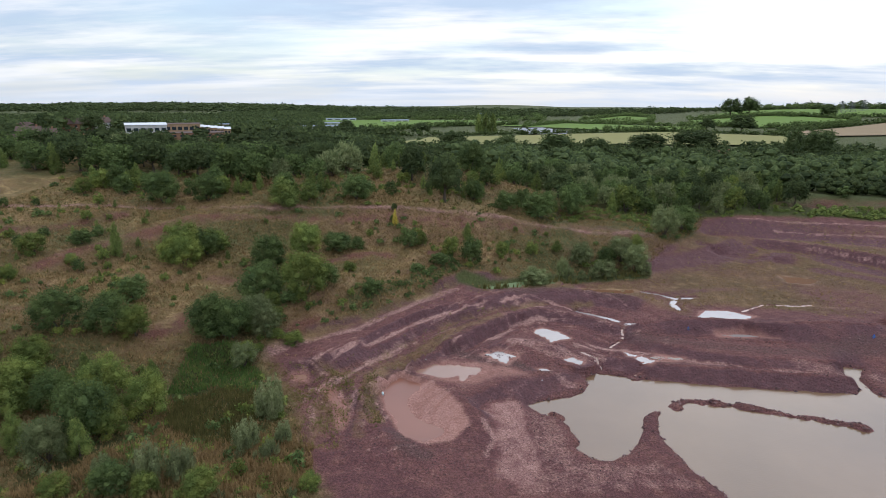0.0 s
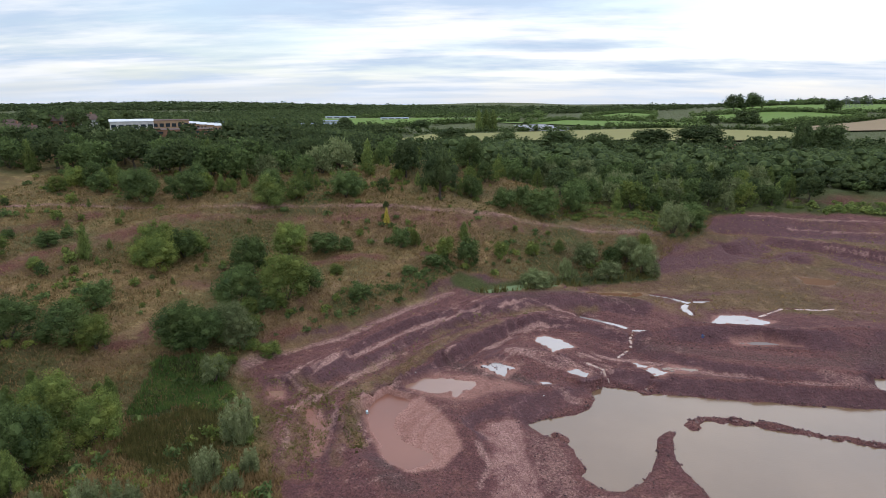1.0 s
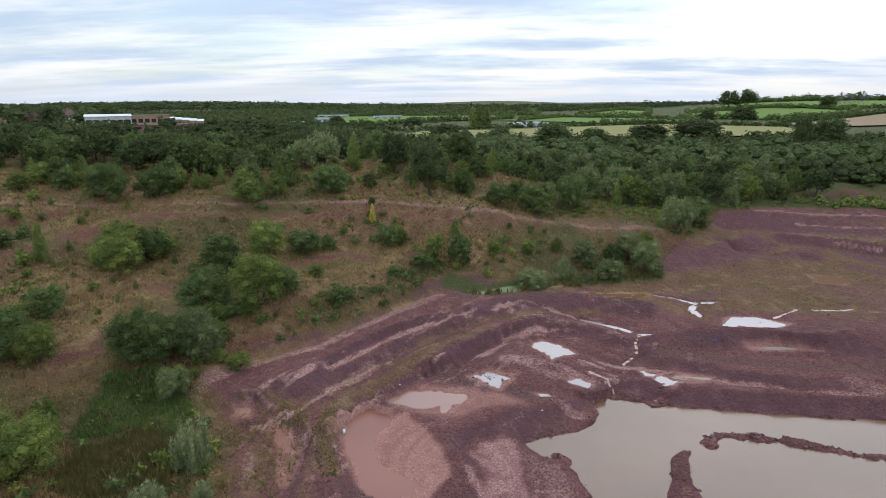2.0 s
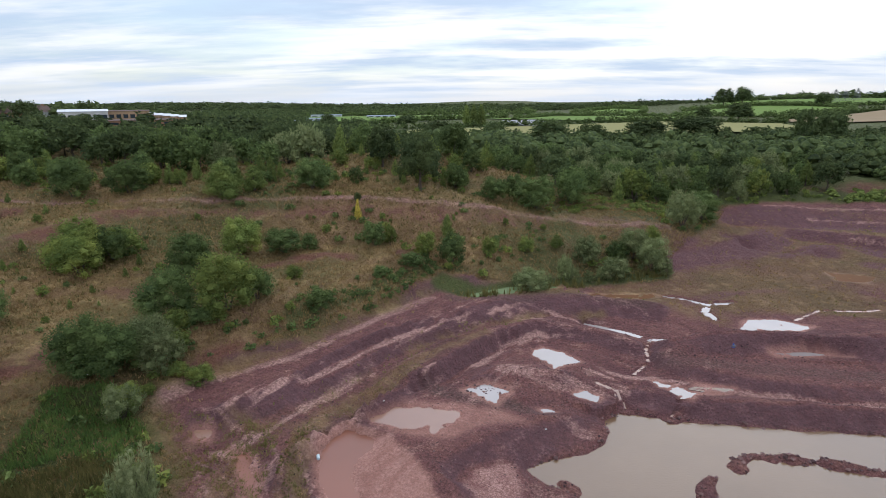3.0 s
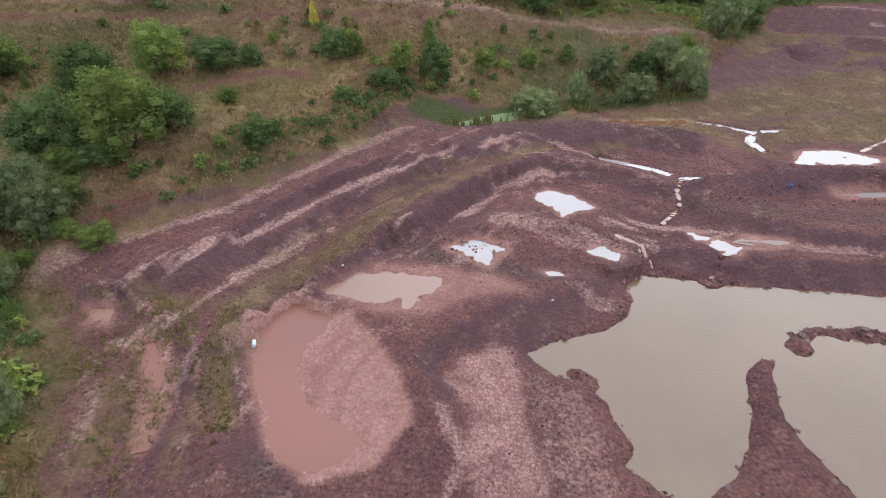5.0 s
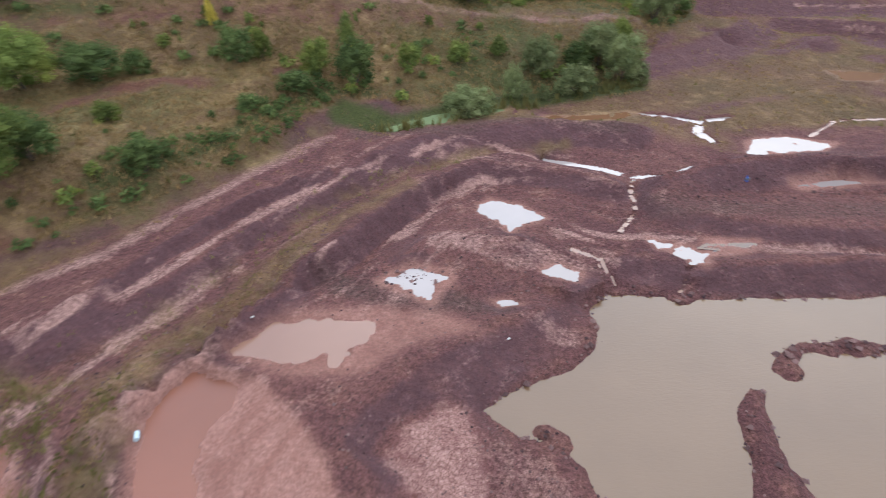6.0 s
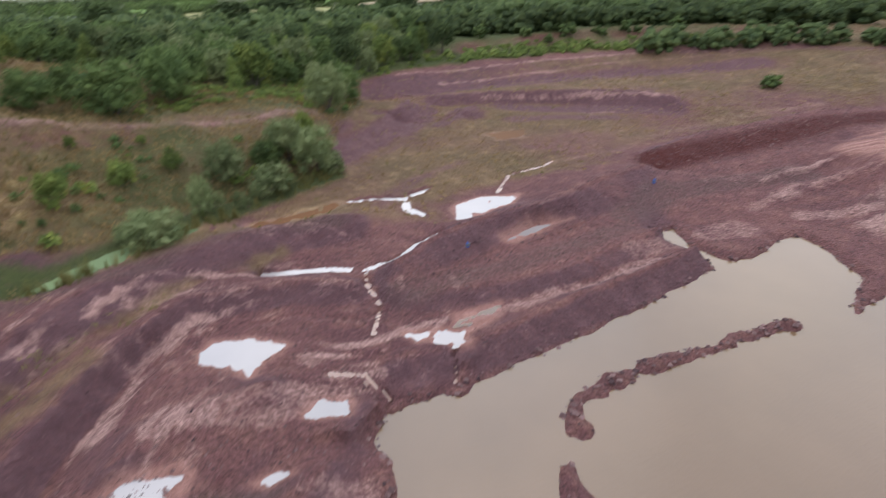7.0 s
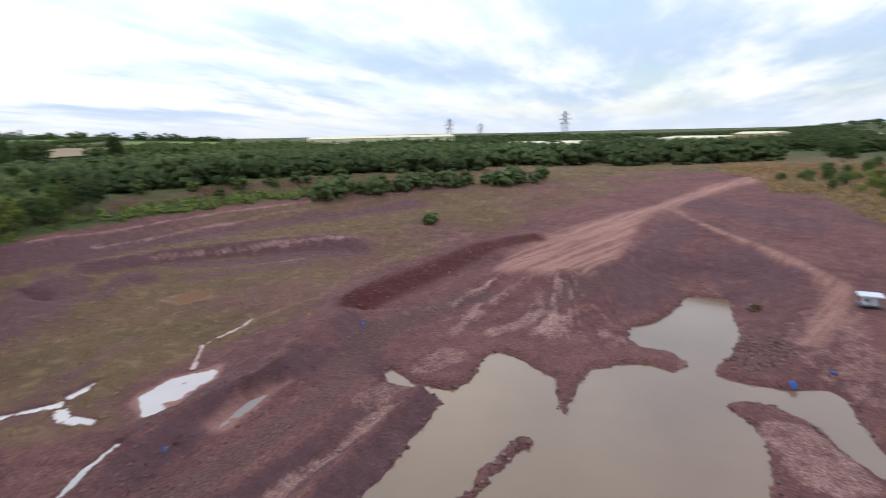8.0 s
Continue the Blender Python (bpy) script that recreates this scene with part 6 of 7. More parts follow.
blades("rank_grass", *scatter(74, 4500, 4, 134, 52, 118, FLATS, 8, 0.25), (0.12, 0.34), 3, "sedge", 74, "thin green growth on the pit flats")
EAST_BANK = ((123, 19.5), (111, 19.7), (109, 13), (99, 13), (91, 12.7), (86, 11), (70, -6), (80, -30), (150, -30), (165, 20), (140, 24))
blades("dry_grass", *scatter(69, 16000, 70, 165, -30, 24, EAST_BANK, 7, -0.3), (0.3, 0.7), 3, "dry", 69, "dry grass on the eastern bank", 0.9, 0.12)
LEDGE = ((-5, 65.6), (-8, 61.4), (-10, 59.2), (-12.2, 57.4), (-13, 54), (-12.2, 50.4), (-11, 48), (-12.6, 47.4), (-14.4, 52), (-14.4, 56), (-11, 60.8), (-7, 66.4))
blades("weeds", *scatter(75, 2600, -15, -4, 47, 67, LEDGE, 2.5, 0.0), (0.08, 0.3), 4, "sedge", 75, "weeds along the ledge", 1.2, 0.035)
blades("dry_grass", *scatter(79, 2600, -15, -4, 47, 67, LEDGE, 2.0, 0.0), (0.08, 0.26), 7, "dry", 79, "dry grass along the ledge", 1.2, 0.028)
FACE_FOOT = ((-18.5, 55.4), (-14, 57.4), (-11, 61.4), (-7.6, 66), (-3.6, 70.6), (1, 73.6), (6, 76.6), (5, 78.6), (0, 75.6), (-5, 72.6), (-9, 67.8), (-12.4, 63.2), (-15.2, 59.6), (-19, 57.4))
blades("dry_grass", *scatter(64, 2600, -20, 7, 55, 79, FACE_FOOT, 1.6, 0.1), (0.1, 0.34), 5, "sedge", 64, "thin grey-green tufts on the bench faces", 0.8, 0.03)
BENCH_TOP = ((-26, 57.6), (-20, 58), (-15, 65), (-8, 72.4), (0, 78.6), (-3, 83), (-9, 80), (-15, 72), (-22, 65), (-26, 61))
blades("dry_grass", *scatter(63, 2400, -26, 0, 57, 83, BENCH_TOP, 2.4, 0.3), (0.1, 0.34), 5, "dry", 63, "dry tufts on the bench beside the lane", 0.9, 0.035)
TRACKSIDE = ((-25, 57), (-19.6, 57), (-15.4, 56.6), (-14.8, 53), (-14.6, 44), (-18.4, 43), (-20, 50), (-22.6, 54))
blades("dry_grass", *scatter(76, 3000, -26, -14, 42, 58, TRACKSIDE, 2.2, 0.1), (0.08, 0.26), 9, "dry", 76, "dry grass between the wheel ruts", 1.2, 0.028)
blades("rank_grass", *scatter(70, 4000, -26, -14, 42, 58, TRACKSIDE, 1.8, 0.0), (0.08, 0.28), 8, "sedge", 70, "green growth between the wheel ruts", 1.2, 0.028)
REEDS = ((-31, 50), (-27, 52.4), (-24.4, 52), (-22.4, 47), (-21.4, 44), (-25, 43), (-29.6, 45.4))
HOLLOW = ((-33, 58), (-29, 58.6), (-25, 55.6), (-24, 52), (-28, 52.4), (-32.4, 51))
blades("cattails", *scatter(77, 6000, -33, -20, 42, 54, REEDS, 3, -0.5), (0.4, 0.85), 4, "sedge", 77, "bed of brown-green reeds in the hollow", 0.3, 0.035)
blades("marsh_grass", *scatter(67, 5000, -34, -23, 50, 59, HOLLOW, 3, -0.6), (0.25, 0.6), 4, "reed", 67, "lush dark green grass in the wet hollow", 0.6, 0.04)
TALL_WEEDS = ((-33.5, 50), (-31.4, 50.4), (-29.6, 45.6), (-25.4, 43.2), (-21, 44.4), (-16.5, 43.6), (-15.2, 39), (-20, 35.4), (-30, 33), (-36, 34.4), (-33, 37.6), (-30.4, 40.4), (-31, 45))
blades("tall_weeds", *scatter(66, 9000, -37, -15, 33, 51, TALL_WEEDS, 2.5, -0.2), (0.25, 0.7), 4, "dry", 66, "tall seeding grass and weeds round the hollow", 0.6, 0.055)
POOLSIDE = ((-2, 80.4), (8, 84.8), (25, 91.6), (26, 89.4), (16, 86.8), (9, 83.6), (1, 79.6))
blades("rushes", *scatter(78, 2600, -3, 27, 78, 93, POOLSIDE, 3, -0.1), (0.5, 1.2), 5, "sedge", 78, "rushes along the stagnant pool", 0.3, 0.06)


def weeds(name, px, py, size, kind, seed, label):
    rng = np.random.default_rng(seed)
    c = np.array([(0, 0, 0.35), (0.3, 0.1, 0.25), (-0.25, 0.2, 0.25), (0, -0.3, 0.2)])
    vv, ff = leaves(rng, c, np.array([0.35, 0.28, 0.28, 0.26]), 64, 0.18)
    pz = ground_height(px, py)
    s, a = rng.uniform(*size, len(px)), rng.random(len(px)) * 6.28
    ca, sa = np.cos(a)[:, None], np.sin(a)[:, None]
    x = (vv[None, :, 0] * ca - vv[None, :, 1] * sa) * s[:, None] + px[:, None]
    y = (vv[None, :, 0] * sa + vv[None, :, 1] * ca) * s[:, None] + py[:, None]
    z = vv[None, :, 2] * s[:, None] + pz[:, None] - 0.05
    verts = np.stack([x, y, z], 2).reshape(-1, 3)
    faces = (ff[None] + (np.arange(len(px)) * len(vv))[:, None, None]).reshape(-1, 3)
    me = mesh_of(name, verts.tolist(), faces.tolist(), LEAVES[kind])
    return tagged(new(name, me), label, "undergrowth", kind="stuff")


weeds("undergrowth", *scatter(81, 3000, -78, 46, 36, 122, HILLSIDE, 6, 0.42), (0.5, 1.4), "lime", 81, "low leafy green undergrowth on the bank")
weeds("undergrowth", *scatter(82, 3000, -78, 46, 36, 122, HILLSIDE, 7, 0.5), (0.5, 1.3), "bush", 82, "low dark undergrowth on the bank")
SCRUB_FOOT = ((16, 108), (34, 110), (44, 118), (62, 118.6), (82, 113.6), (101, 101.6), (115, 88), (118, 92), (104, 106), (84, 118), (62, 124), (40, 121), (16, 114))
weeds("undergrowth", *scatter(83, 6000, 10, 120, 84, 126, SCRUB_FOOT, 6, -0.1), (0.5, 1.2), "sapling", 83, "light green low scrub along the rim")
weeds("undergrowth", *scatter(86, 700, -37, -15, 33, 51, TALL_WEEDS, 2.5, 0.25), (0.3, 0.85), "lime", 86, "yellow-green weeds round the wet hollow")
STRIP = ((-12.9, 55.6), (-13.2, 53), (-12.9, 51), (-12.1, 49.4), (-11, 47.2), (-12.2, 46.8), (-13.4, 49.6), (-14.2, 51), (-14.5, 53), (-14.4, 55.6))
weeds("undergrowth", *scatter(85, 900, -15, -11, 46, 56, STRIP, 1.5, -0.1), (0.08, 0.22), "sedge", 85, "low yellow-green weeds on the ledge")
LANE_FOOT = ((-25.6, 58.8), (-23.3, 62.1), (-20.5, 64.5), (-16.5, 68.5), (-13.2, 72.1), (-10.2, 75.9), (-7.2, 80.7), (-4.3, 83.9), (-5, 87), (-10, 83), (-15.5, 75), (-19, 71), (-27.5, 64))
weeds("undergrowth", *scatter(84, 1500, -28, -4, 58, 88, LANE_FOOT, 3, 0.0), (0.3, 0.9), "bush", 84, "low dark undergrowth beside the lane")


def stone_material():
    m = Nodes("marl_clods", 0.95, 0.2)
    geo = m.add("ShaderNodeNewGeometry")
    m.colour(m.mix(geo.outputs["Random Per Island"], (0.055, 0.03, 0.032), (0.26, 0.155, 0.14)))
    return m.mat


CLOD = stone_material()


def clods(name, px, py, size, seed, label):
    rng = np.random.default_rng(seed)
    n = len(px)
    pz = ground_height(px, py)
    s = rng.uniform(0, 1, n) ** 3 * (size[1] - size[0]) + size[0]
    form = CORE[None] * rng.uniform(0.6, 1.15, (n, 6, 1)) * s[:, None, None] * np.array([1, 1, 0.75])
    a = rng.random(n) * 6.28
    ca, sa = np.cos(a)[:, None], np.sin(a)[:, None]
    x, y = form[:, :, 0] * ca - form[:, :, 1] * sa, form[:, :, 0] * sa + form[:, :, 1] * ca
    verts = np.stack([x + px[:, None], y + py[:, None], form[:, :, 2] + (pz + s * 0.25)[:, None]], 2).reshape(-1, 3)
    faces = (CORE_FACES[None] + (np.arange(n) * 6)[:, None, None]).reshape(-1, 3)
    me = mesh_of(name, verts.tolist(), faces.tolist(), CLOD)
    return tagged(new(name, me), label, "stones", kind="stuff")


def dry(px, py):
    """Only the places that stand above water."""
    keep = (signed(px, py, POND) > 0.05) & (signed(px, py, MUD_FLOOR) > 0.2)
    for _, _, _, pts in PUDDLES:
        keep &= signed(px, py, pts) > 0.0
    return px[keep], py[keep]


PIT = ((-20, 56), (-15, 60), (-9, 69), (4, 79), (20, 77), (26, 72), (46, 71), (52, 68), (64, 60), (58, 46), (38, 56), (10, 60), (2, 54), (6, 47), (14, 53), (14, 42), (-10, 41), (-16, 44))
clods("clods", *dry(*scatter(91, 36000, -20, 60, 40, 80, PIT, 4, 0.0)), (0.02, 0.11), 91, "loose clods of marl on the pit floor")
SPOIL = ((17, 71.6), (24, 72.6), (34, 71), (46, 71), (51, 73), (62, 71), (78, 66), (80, 60), (62, 62), (48, 67), (34, 66.6), (20, 67))
clods("clods", *dry(*scatter(92, 5200, 16, 82, 58, 74, SPOIL, 3, -0.4)), (0.04, 0.17), 92, "broken marl tipped on the spoil bank")
HEAP = ((46, 38), (47, 34), (50, 32), (54, 32), (55, 35), (50, 37))
clods("rubble", *dry(*scatter(93, 1800, 45, 56, 31, 39, HEAP, 3, -0.8)), (0.05, 0.24), 93, "heap of pale broken stone by the water")


def shore_clods():
    rng = np.random.default_rng(94)
    px, py = [], []
    for p, q in zip(POND, POND[1:]):
        n = int(5 * math.hypot(q[0] - p[0], q[1] - p[1]))
        s = rng.random(n)
        px.append(p[0] + s * (q[0] - p[0]) + rng.normal(0, 0.22, n))
        py.append(p[1] + s * (q[1] - p[1]) + rng.normal(0, 0.22, n))
    for bar in BARS:
        for p, q in zip(bar, bar[1:]):
            n = int(16 * math.hypot(q[0] - p[0], q[1] - p[1]))
            s = rng.random(n)
            px.append(p[0] + s * (q[0] - p[0]) + rng.normal(0, 0.35, n))
            py.append(p[1] + s * (q[1] - p[1]) + rng.normal(0, 0.35, n))
    px, py = np.concatenate(px), np.concatenate(py)
    keep = ground_height(px, py) > -0.12
    clods("clods", px[keep], py[keep], (0.05, 0.24), 94, "clods along the water's edge")


shore_clods()
rng_ = np.random.default_rng(95)
clods("stones", -0.4 + rng_.normal(0, 0.8, 60), 62.6 + rng_.normal(0, 0.35, 60), (0.08, 0.22), 95, "dark stones standing in the shallow pool")

# ---------------------------------------------------------------- made things
def box(bm, x0, x1, y0, y1, z0, z1, bevel=0.0):
    made = bmesh.ops.create_cube(bm, size=1.0)["verts"]
    for v in made:
        v.co = Vector(((x0 + x1) / 2 + v.co.x * (x1 - x0), (y0 + y1) / 2 + v.co.y * (y1 - y0), (z0 + z1) / 2 + v.co.z * (z1 - z0)))
    if bevel:
        edges = list({e for v in made for e in v.link_edges})
        bmesh.ops.bevel(bm, geom=edges, offset=bevel, segments=2, affect="EDGES", profile=0.7)


def solid(name, fill, material, parent, label=""):
    """One part: fill draws into a fresh bmesh."""
    bm = bmesh.new()
    fill(bm)
    me = bpy.data.meshes.new(name)
    bm.to_mesh(me)
    bm.free()
    me.materials.append(material)
    return part(name, me, parent, label)


def boxes(*rows, bevel=0.0):
    def fill(bm):
        for row in rows:
            box(bm, *row, bevel=bevel)

    return fill


def thing(name, x, y, turn, label, category, group="", z=None, scale=1.0):
    root = new(name)
    root.matrix_basis = pose(x, y, zat(x, y) if z is None else z, 0, 0, turn) @ Matrix.Scale(scale, 4)
    return tagged(root, label, category, group)


PAINT = {
    "white": plain("white_sheet_metal", (0.66, 0.67, 0.69), 0.45, grit=0.15),
    "cream": plain("cream_sheet_metal", (0.72, 0.64, 0.42), 0.6, grit=0.12, scale=1.0),
    "yellow": plain("yellow_sheet_metal", (0.55, 0.42, 0.2), 0.6, grit=0.15, scale=1.0),
    "grey": plain("grey_steel", (0.18, 0.18, 0.19), 0.6, metal=0.3),
    "brick": plain("red_brick", (0.3, 0.16, 0.1), 0.9, scale=3.0),
    "tan": plain("tan_brick", (0.42, 0.28, 0.17), 0.9, scale=3.0),
    "tile": plain("brown_roof_tile", (0.13, 0.085, 0.07), 0.9, scale=3.0),
    "redtile": plain("red_roof_tile", (0.2, 0.09, 0.07), 0.9, scale=3.0),
    "render": plain("white_render", (0.6, 0.58, 0.55), 0.85, scale=2.0),
    "blue": plain("blue_plastic", (0.03, 0.12, 0.45), 0.45),
    "bluegrey": plain("blue_grey_cladding", (0.17, 0.22, 0.29), 0.5, scale=1.0),
    "rust": plain("rusty_steel", (0.12, 0.06, 0.035), 0.85),
    "cyan": plain("pale_blue_drum", (0.62, 0.75, 0.8), 0.5),
}


def window_glass():
    m = Nodes("window_glass", 0.08, 0.6)
    m.colour((0.03, 0.04, 0.05))
    return m.mat


GLASS = window_glass()


def cabin():
    root = thing("site_cabin", 58.6, 24.2, -12, "small white site cabin with an overhanging flat roof on the track", "cabin", scale=0.62)
    solid("body", boxes((-0.9, 0.9, -0.75, 0.75, 0.35, 1.55), bevel=0.04), PAINT["white"], root)
    roof = solid("roof", boxes((-1.35, 1.35, -1.5, 1.5, 1.6, 1.78), bevel=0.03), PAINT["white"], root, "flat ribbed white roof panel")
    for k in range(7):
        y = -1.26 + 0.42 * k
        solid("roof_rib", boxes((-1.33, 1.33, y - 0.03, y + 0.03, 1.782, 1.83)), PAINT["white"], roof)
    for x in (-1.15, 1.15):
        for y in (-1.3, 1.3):
            solid("post", boxes((x - 0.05, x + 0.05, y - 0.05, y + 0.05, -0.15, 1.6)), PAINT["grey"], root, "dark steel post")
    solid("chassis", boxes((-1.2, 1.2, -1.35, 1.35, 0.2, 0.33), bevel=0.02), PAINT["grey"], root, "dark steel base frame")
    door = solid("door", boxes((-0.93, -0.9, -0.35, 0.25, 0.42, 1.46)), PAINT["render"], root)
    solid("handle", boxes((-0.97, -0.931, 0.12, 0.18, 0.9, 1.0)), PAINT["grey"], door)
    solid("window", boxes((-0.925, -0.902, 0.35, 0.68, 0.85, 1.3)), GLASS, root, "dark glass pane")


cabin()


def drum(name, x, y, turn, body, label, lying=True, size=1.0, z=None):
    root = thing(name, x, y, turn, label, "drum", z=z)
    r, n = 0.24 * size, 18
    profile = ((0, 0.0), (0.96, 0.0), (1, 0.02), (1, 0.28), (1.05, 0.3), (1, 0.32), (1, 0.58), (1.05, 0.6), (1, 0.62), (1, 0.86), (0.96, 0.88), (0, 0.88))

    def fill(bm):
        rows = []
        for s, h in profile:
            rows.append([bm.verts.new((h * size - 0.44 * size, s * r * math.cos(6.2832 * k / n), r * 0.92 + s * r * math.sin(6.2832 * k / n))) for k in range(n)])
        for p, q in zip(rows, rows[1:]):
            for k in range(n):
                bm.faces.new((p[k], p[(k + 1) % n], q[(k + 1) % n], q[k]))
        bmesh.ops.remove_doubles(bm, verts=bm.verts, dist=0.001)
        bmesh.ops.recalc_face_normals(bm, faces=bm.faces)

    body_part = solid("barrel", fill, body, root)
    solid("lid", boxes((0.441 * size, 0.46 * size, -0.05 * size, 0.05 * size, 0.27 * size, 0.35 * size), bevel=0.01), PAINT["render"], body_part, "white screw cap")
    return root


drum("plastic_drum", -12.25, 53.9, 105, PAINT["cyan"], "pale blue and white plastic drum lying at the mud's edge", z=0.92, size=0.46)
drum("plastic_drum", 46.8, 30.5, 20, PAINT["blue"], "blue plastic drum lying on the bank", size=0.42)


def tarpaulin(x, y, w, d, label):
    root = thing("tarpaulin", x, y, 15, label, "tarpaulin")
    rng = np.random.default_rng(int(x * 10))

    def fill(bm):
        n = 13
        grid = {}
        for i in range(n):
            for j in range(n):
                u, v = i / (n - 1) - 0.5, j / (n - 1) - 0.5
                hill = 0.42 * max(0, 1 - 3.2 * (u * u + v * v)) + 0.09 * rng.random()
                grid[i, j] = bm.verts.new((u * w * (1 + 0.15 * rng.random()), v * d * (1 + 0.15 * rng.random()), hill - 0.02))
        for i in range(n - 1):
            for j in range(n - 1):
                bm.faces.new((grid[i, j], grid[i + 1, j], grid[i + 1, j + 1], grid[i, j + 1]))

    sheet = solid("sheet", fill, PAINT["blue"], root)
    for k in range(4):
        solid("weight", boxes((-0.5 * w + 0.3 * k * w, -0.5 * w + 0.3 * k * w + 0.16, -0.1, 0.1, 0.1, 0.26), bevel=0.04), PAINT["grey"], sheet, "dark stone weighing it down")


tarpaulin(44.7, 33.6, 0.7, 0.4, "crumpled bright blue tarpaulin at the water's edge")
tarpaulin(44.6, 67.6, 0.3, 0.25, "scrap of blue plastic on the spoil bank")
tarpaulin(23.6, 69.6, 0.22, 0.2, "scrap of blue plastic on the spoil bank")


def litter(x, y):
    root = thing("litter", x, y, 30, "white scrap of plastic on the ground", "litter", scale=0.45)
    solid("sheet", boxes((-0.18, 0.18, -0.12, 0.12, -0.01, 0.1), bevel=0.04), PAINT["render"], root)


for at in ((-31.3, 59.4), (3.9, 57.2), (-8.4, 59.7)):
    litter(*at)


def pump():
    root = thing("pump", 61.6, 32.6, 35, "rusty brown pump unit standing beside the water", "pump", scale=0.7)
    solid("skid", boxes((-0.9, 0.9, -0.55, 0.55, -0.1, 0.16), bevel=0.03), PAINT["rust"], root)
    solid("engine", boxes((-0.75, 0.2, -0.4, 0.4, 0.16, 1.0), bevel=0.06), PAINT["rust"], root)
    solid("tank", boxes((0.25, 0.8, -0.35, 0.35, 0.16, 0.72), bevel=0.08), PAINT["grey"], root)

    def pipe(bm):
        bmesh.ops.create_cone(bm, cap_ends=True, segments=12, radius1=0.07, radius2=0.07, depth=0.7, matrix=pose(-0.4, 0.1, 1.3))

    solid("exhaust", pipe, PAINT["grey"], root)


pump()


# ---------------------------------------------------------------- town and sheds
def roof_fill(w, d, h, rise, over=0.4):
    def fill(bm):
        x, y = w / 2 + over, d / 2 + over
        low = [bm.verts.new(p) for p in ((-x, -y, h), (x, -y, h), (x, y, h), (-x, y, h))]
        top = [bm.verts.new(p) for p in ((-x, 0, h + rise), (x, 0, h + rise))]
        bm.faces.new((low[0], low[1], top[1], top[0]))
        bm.faces.new((low[2], low[3], top[0], top[1]))
        bm.faces.new((low[1], low[2], top[1]))
        bm.faces.new((low[3], low[0], top[0]))
        bm.faces.new(low[::-1])

    return fill


def house(x, y, turn, w, d, h, rise, wall, roof, label, storeys=2):
    root = thing("house", x, y, turn, label, "house", scale=0.5)
    solid("wall", boxes((-w / 2, w / 2, -d / 2, d / 2, -0.5, h)), PAINT[wall], root)
    top = solid("roof", roof_fill(w, d, h, rise), PAINT[roof], root)
    solid("chimney", boxes((w * 0.3, w * 0.3 + 0.7, -0.4, 0.4, h + rise * 0.4, h + rise + 0.9)), PAINT["brick"], top)
    for s in range(storeys):
        for k in range(3):
            cx, z = -w * 0.32 + k * w * 0.32, 0.9 + s * h / storeys
            win = solid("window", boxes((cx - 0.6, cx + 0.6, -d / 2 - 0.04, -d / 2 + 0.02, z, z + 1.2)), GLASS, root)
            solid("sill", boxes((cx - 0.7, cx + 0.7, -d / 2 - 0.12, -d / 2 + 0.02, z - 0.1, z)), PAINT["render"], win)


def hall(name, x, y, turn, w, d, h, rise, wall, roof, label, bays=6, doors=0, scale=1.0):
    root = thing(name, x, y, turn, label, "building", scale=scale)
    solid("wall", boxes((-w / 2, w / 2, -d / 2, d / 2, -1.0, h)), PAINT[wall], root)
    solid("roof", roof_fill(w, d, h, rise, 0.3), PAINT[roof], root)
    for k in range(bays):
        cx = -w / 2 + (k + 0.5) * w / bays
        solid("window", boxes((cx - w / bays * 0.34, cx + w / bays * 0.34, -d / 2 - 0.06, -d / 2 + 0.02, h * 0.45, h * 0.75)), GLASS, root)
    for k in range(doors):
        cx = -w * 0.3 + k * w * 0.3
        solid("door", boxes((cx - 2, cx + 2, -d / 2 - 0.1, -d / 2 + 0.02, 0, h * 0.4)), PAINT["grey"], root)
    return root


hall("school_hall", -89.3, 151.8, 32, 19.4, 16, 6.4, 1.0, "render", "white", "tall white-walled hall with a pale low roof", scale=0.5)
hall("school_block", -84.8, 162.5, 29, 18, 12, 6.2, 0.5, "tan", "tile", "long tan brick school block with flat roofs", scale=0.5)
hall("school_block", -78.5, 153.6, 28, 34, 12, 3.4, 0.6, "brick", "tile", "long brick school block with flat roofs", scale=0.5)
for k in range(6):
    hall("sawtooth_roof", -80.6 + 1.7 * (k - 2.5), 170.9 + 0.79 * (k - 2.5), 25, 3.6, 12, 4.6, 1.1, "tan", "white", "white saw-tooth rooflight bay on the school", bays=2, scale=0.5)
hall("sports_hall", -79, 214, 20, 22, 16, 4.4, 0.8, "bluegrey", "bluegrey", "blue-grey clad sports building", scale=0.5)
hall("low_shed", -120, 470, 14, 36, 12, 2.6, 0.6, "render", "bluegrey", "long low grey-roofed shed")
house(-103.5, 134, 40, 9, 7.4, 5.2, 3.0, "tan", "tile", "brick gabled house at the wood's edge")
house(-107, 128, 40, 9, 7.4, 4.6, 2.8, "brick", "tile", "brick gabled house with a brown roof")
house(-112, 140, 20, 10, 7, 5.0, 3.0, "brick", "tile", "brick gabled house with a brown roof")
for k in range(22):
    spot = random.Random(500 + k)
    along = spot.uniform(0, 1)
    x, y = -110 - 120 * along + spot.uniform(-14, 14), 150 + 130 * along + spot.uniform(-6, 34)
    house(x, y, spot.uniform(0, 90), spot.uniform(9, 13), 8, 5.4, 3.2, spot.choice(("render", "brick", "tan")), spot.choice(("tile", "tile", "tile", "redtile")), "small house among the trees of the town")
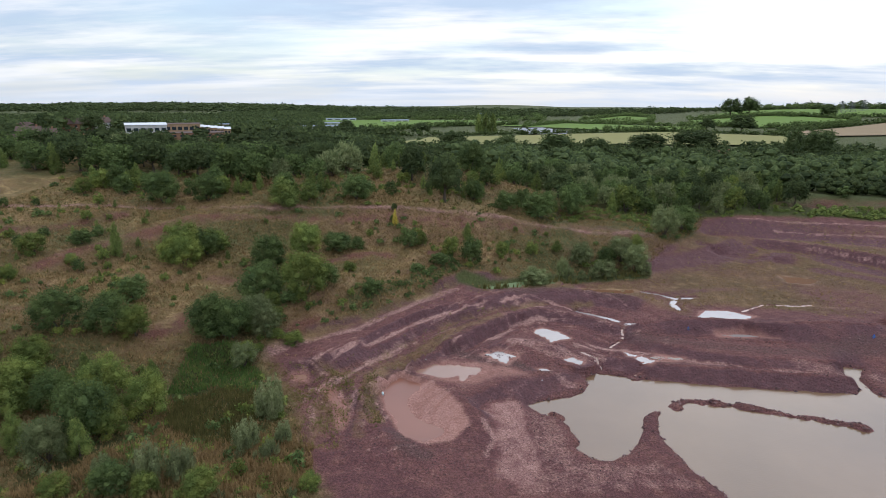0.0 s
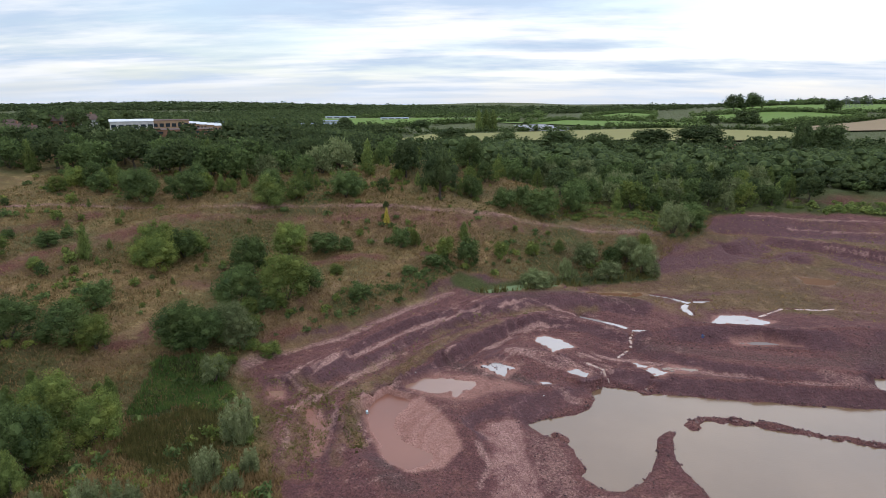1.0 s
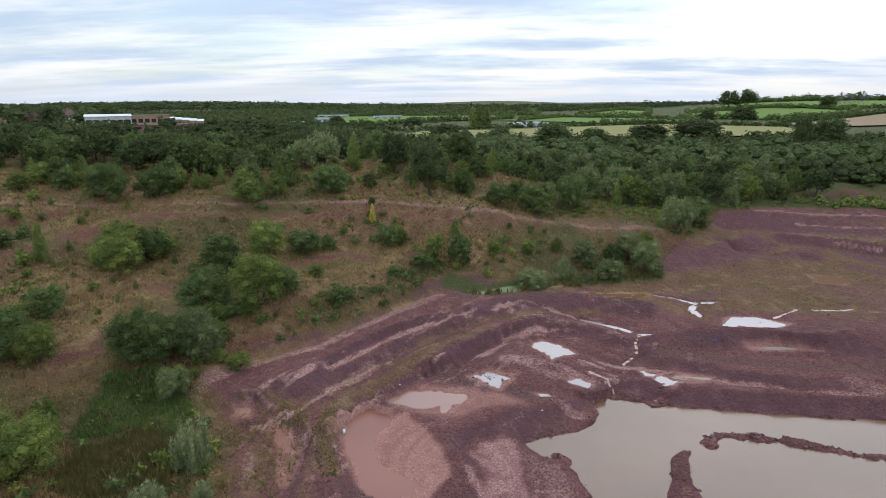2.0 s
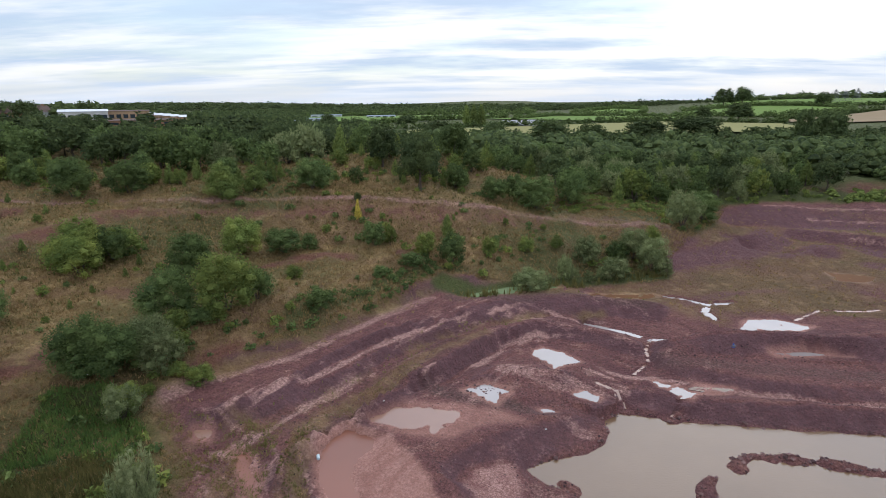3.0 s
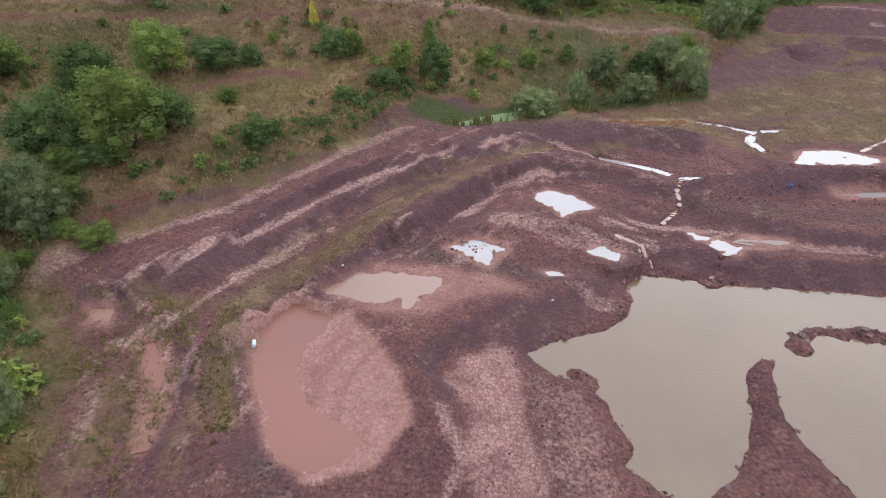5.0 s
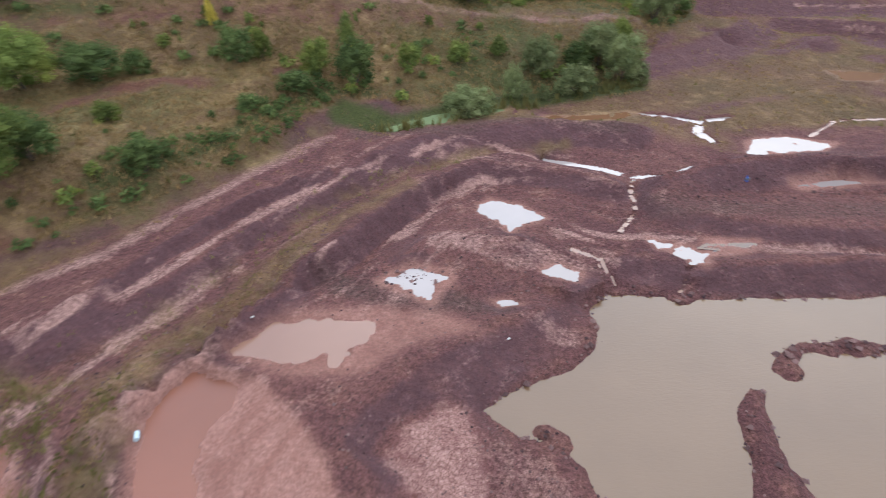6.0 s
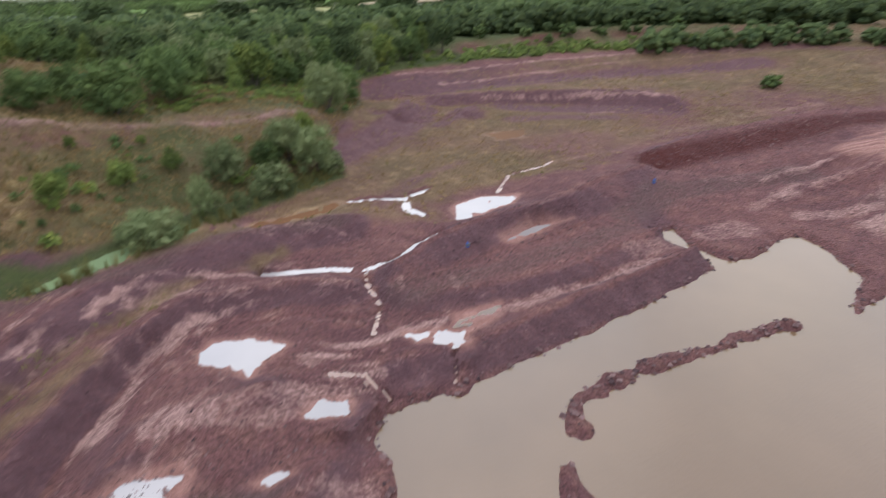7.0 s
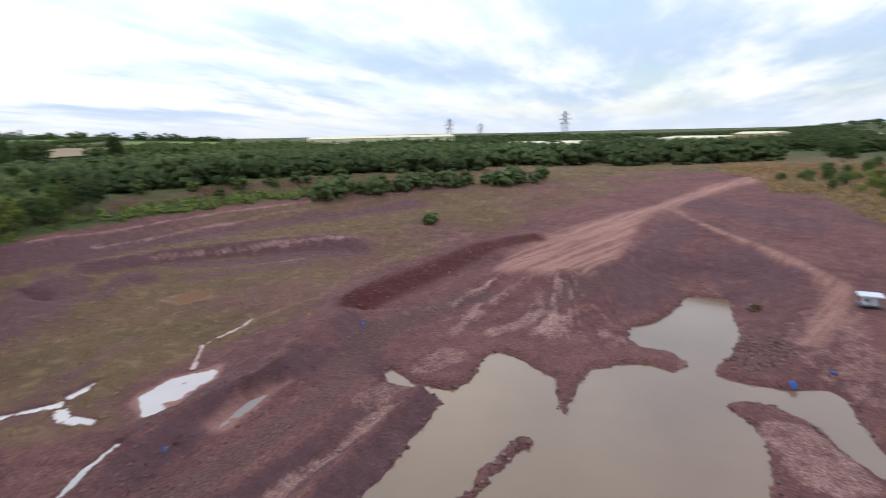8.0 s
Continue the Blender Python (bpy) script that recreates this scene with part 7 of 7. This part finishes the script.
for x, y, w, h, tone in ((-330, 620, 30, 4, "render"), (-250, 700, 24, 4, "render"), (-170, 760, 40, 4.5, "white"), (-90, 700, 34, 3.6, "white"), (-210, 470, 16, 4, "tan"), (-130, 560, 26, 3.6, "render"), (30, 1150, 30, 5, "white")):
    hall("low_shed", x, y, 14, w, 10, h * 0.7, 0.7, tone, "bluegrey", "low pale-roofed shed among the trees of the town", 4)
house(-150, 196, 30, 10, 8, 5.4, 3.2, "render", "redtile", "white house with a red-tiled roof among trees")
house(-122, 178, 10, 8, 8, 6.0, 4.0, "render", "tile", "white gabled house among trees")
house(104, 240, 20, 14, 7, 2.6, 2.0, "brick", "redtile", "ruined red-tiled barn among the trees", 1)


def shed_row(x0, y0, x1, y1, deep, h, rise, wall, roof, label):
    """A long shed from one end to the other, as gabled bays."""
    w = math.hypot(x1 - x0, y1 - y0)
    turn = math.degrees(math.atan2(y1 - y0, x1 - x0))
    hall("warehouse", (x0 + x1) / 2, (y0 + y1) / 2, turn, w, deep, h, rise, wall, roof, label, 0, 3)


shed_row(373, 265, 415, 168, 40, 8.6, 1.6, "cream", "cream", "long cream warehouse behind the scrub")
shed_row(327, 106, 334, 60, 30, 3.8, 1.6, "cream", "cream", "low cream shed behind the scrub")
shed_row(432, 6, 402, -26, 40, 4.4, 1.4, "cream", "cream", "cream warehouse behind the scrub")
shed_row(398, -30, 386, -50, 30, 6.6, 1.2, "yellow", "cream", "yellow-fronted warehouse behind the scrub")
shed_row(420, -60, 404, -130, 40, 3.6, 1.4, "render", "white", "long white-roofed warehouse behind the scrub")


def pylon(x, y, high, turn):
    root = thing("pylon", x, y, turn, "grey steel lattice electricity pylon on the plain", "pylon")
    verts, faces = [], []

    def strut(a, b, r=0.16):
        ax = (Vector(b) - Vector(a)).normalized()
        side = ax.cross(Vector((0.3, 0.8, 0.52))).normalized() * r
        up = ax.cross(side)
        n = len(verts)
        for p in (Vector(a), Vector(b)):
            for s in (side, up, -side, -up):
                verts.append(tuple(p + s))
        for k in range(4):
            faces.append((n + k, n + (k + 1) % 4, n + 4 + (k + 1) % 4, n + 4 + k))

    def half(z):
        return 3.6 * (1 - z / high) ** 1.3 + 0.5

    levels = [high * t for t in (0, 0.16, 0.3, 0.43, 0.55, 0.66, 0.76, 0.86, 1.0)]
    corners = ((-1, -1), (1, -1), (1, 1), (-1, 1))
    for a, b in zip(levels, levels[1:]):
        for k, (cx, cy) in enumerate(corners):
            nx, ny = corners[(k + 1) % 4]
            strut((cx * half(a), cy * half(a), a), (cx * half(b), cy * half(b), b), 0.22)
            strut((cx * half(a), cy * half(a), a), (nx * half(b), ny * half(b), b), 0.12)
    part("tower", mesh_of("tower", verts, faces, PAINT["grey"]), root)
    for z, reach in ((0.62, 5.2), (0.75, 6.6), (0.88, 4.8)):
        verts.clear(), faces.clear()
        for s in (-1, 1):
            strut((s * 0.5, 0, high * z + 1.4), (s * reach, 0, high * z), 0.16)
            strut((s * 0.5, 0, high * z - 0.6), (s * reach, 0, high * z), 0.16)
            strut((s * reach, 0, high * z), (s * reach, 0, high * z - 1.6), 0.14)
        part("cross_arm", mesh_of("cross_arm", list(verts), list(faces), PAINT["grey"]), root)


for x, y, high, turn in ((520, 200, 25, 60), (760, 226, 25, 60), (510, 90, 28, 60), (456, 712, 15, 20), (483, 734, 13, 20), (510, 752, 15, 20)):
    pylon(x, y, high, turn)

# ---------------------------------------------------------------- from the plan to metres
for ob in scene.objects:
    if ob.parent is None and ob.type not in ("CAMERA", "LIGHT"):
        ob.matrix_basis = Matrix.Scale(PLAN, 4) @ ob.matrix_basis
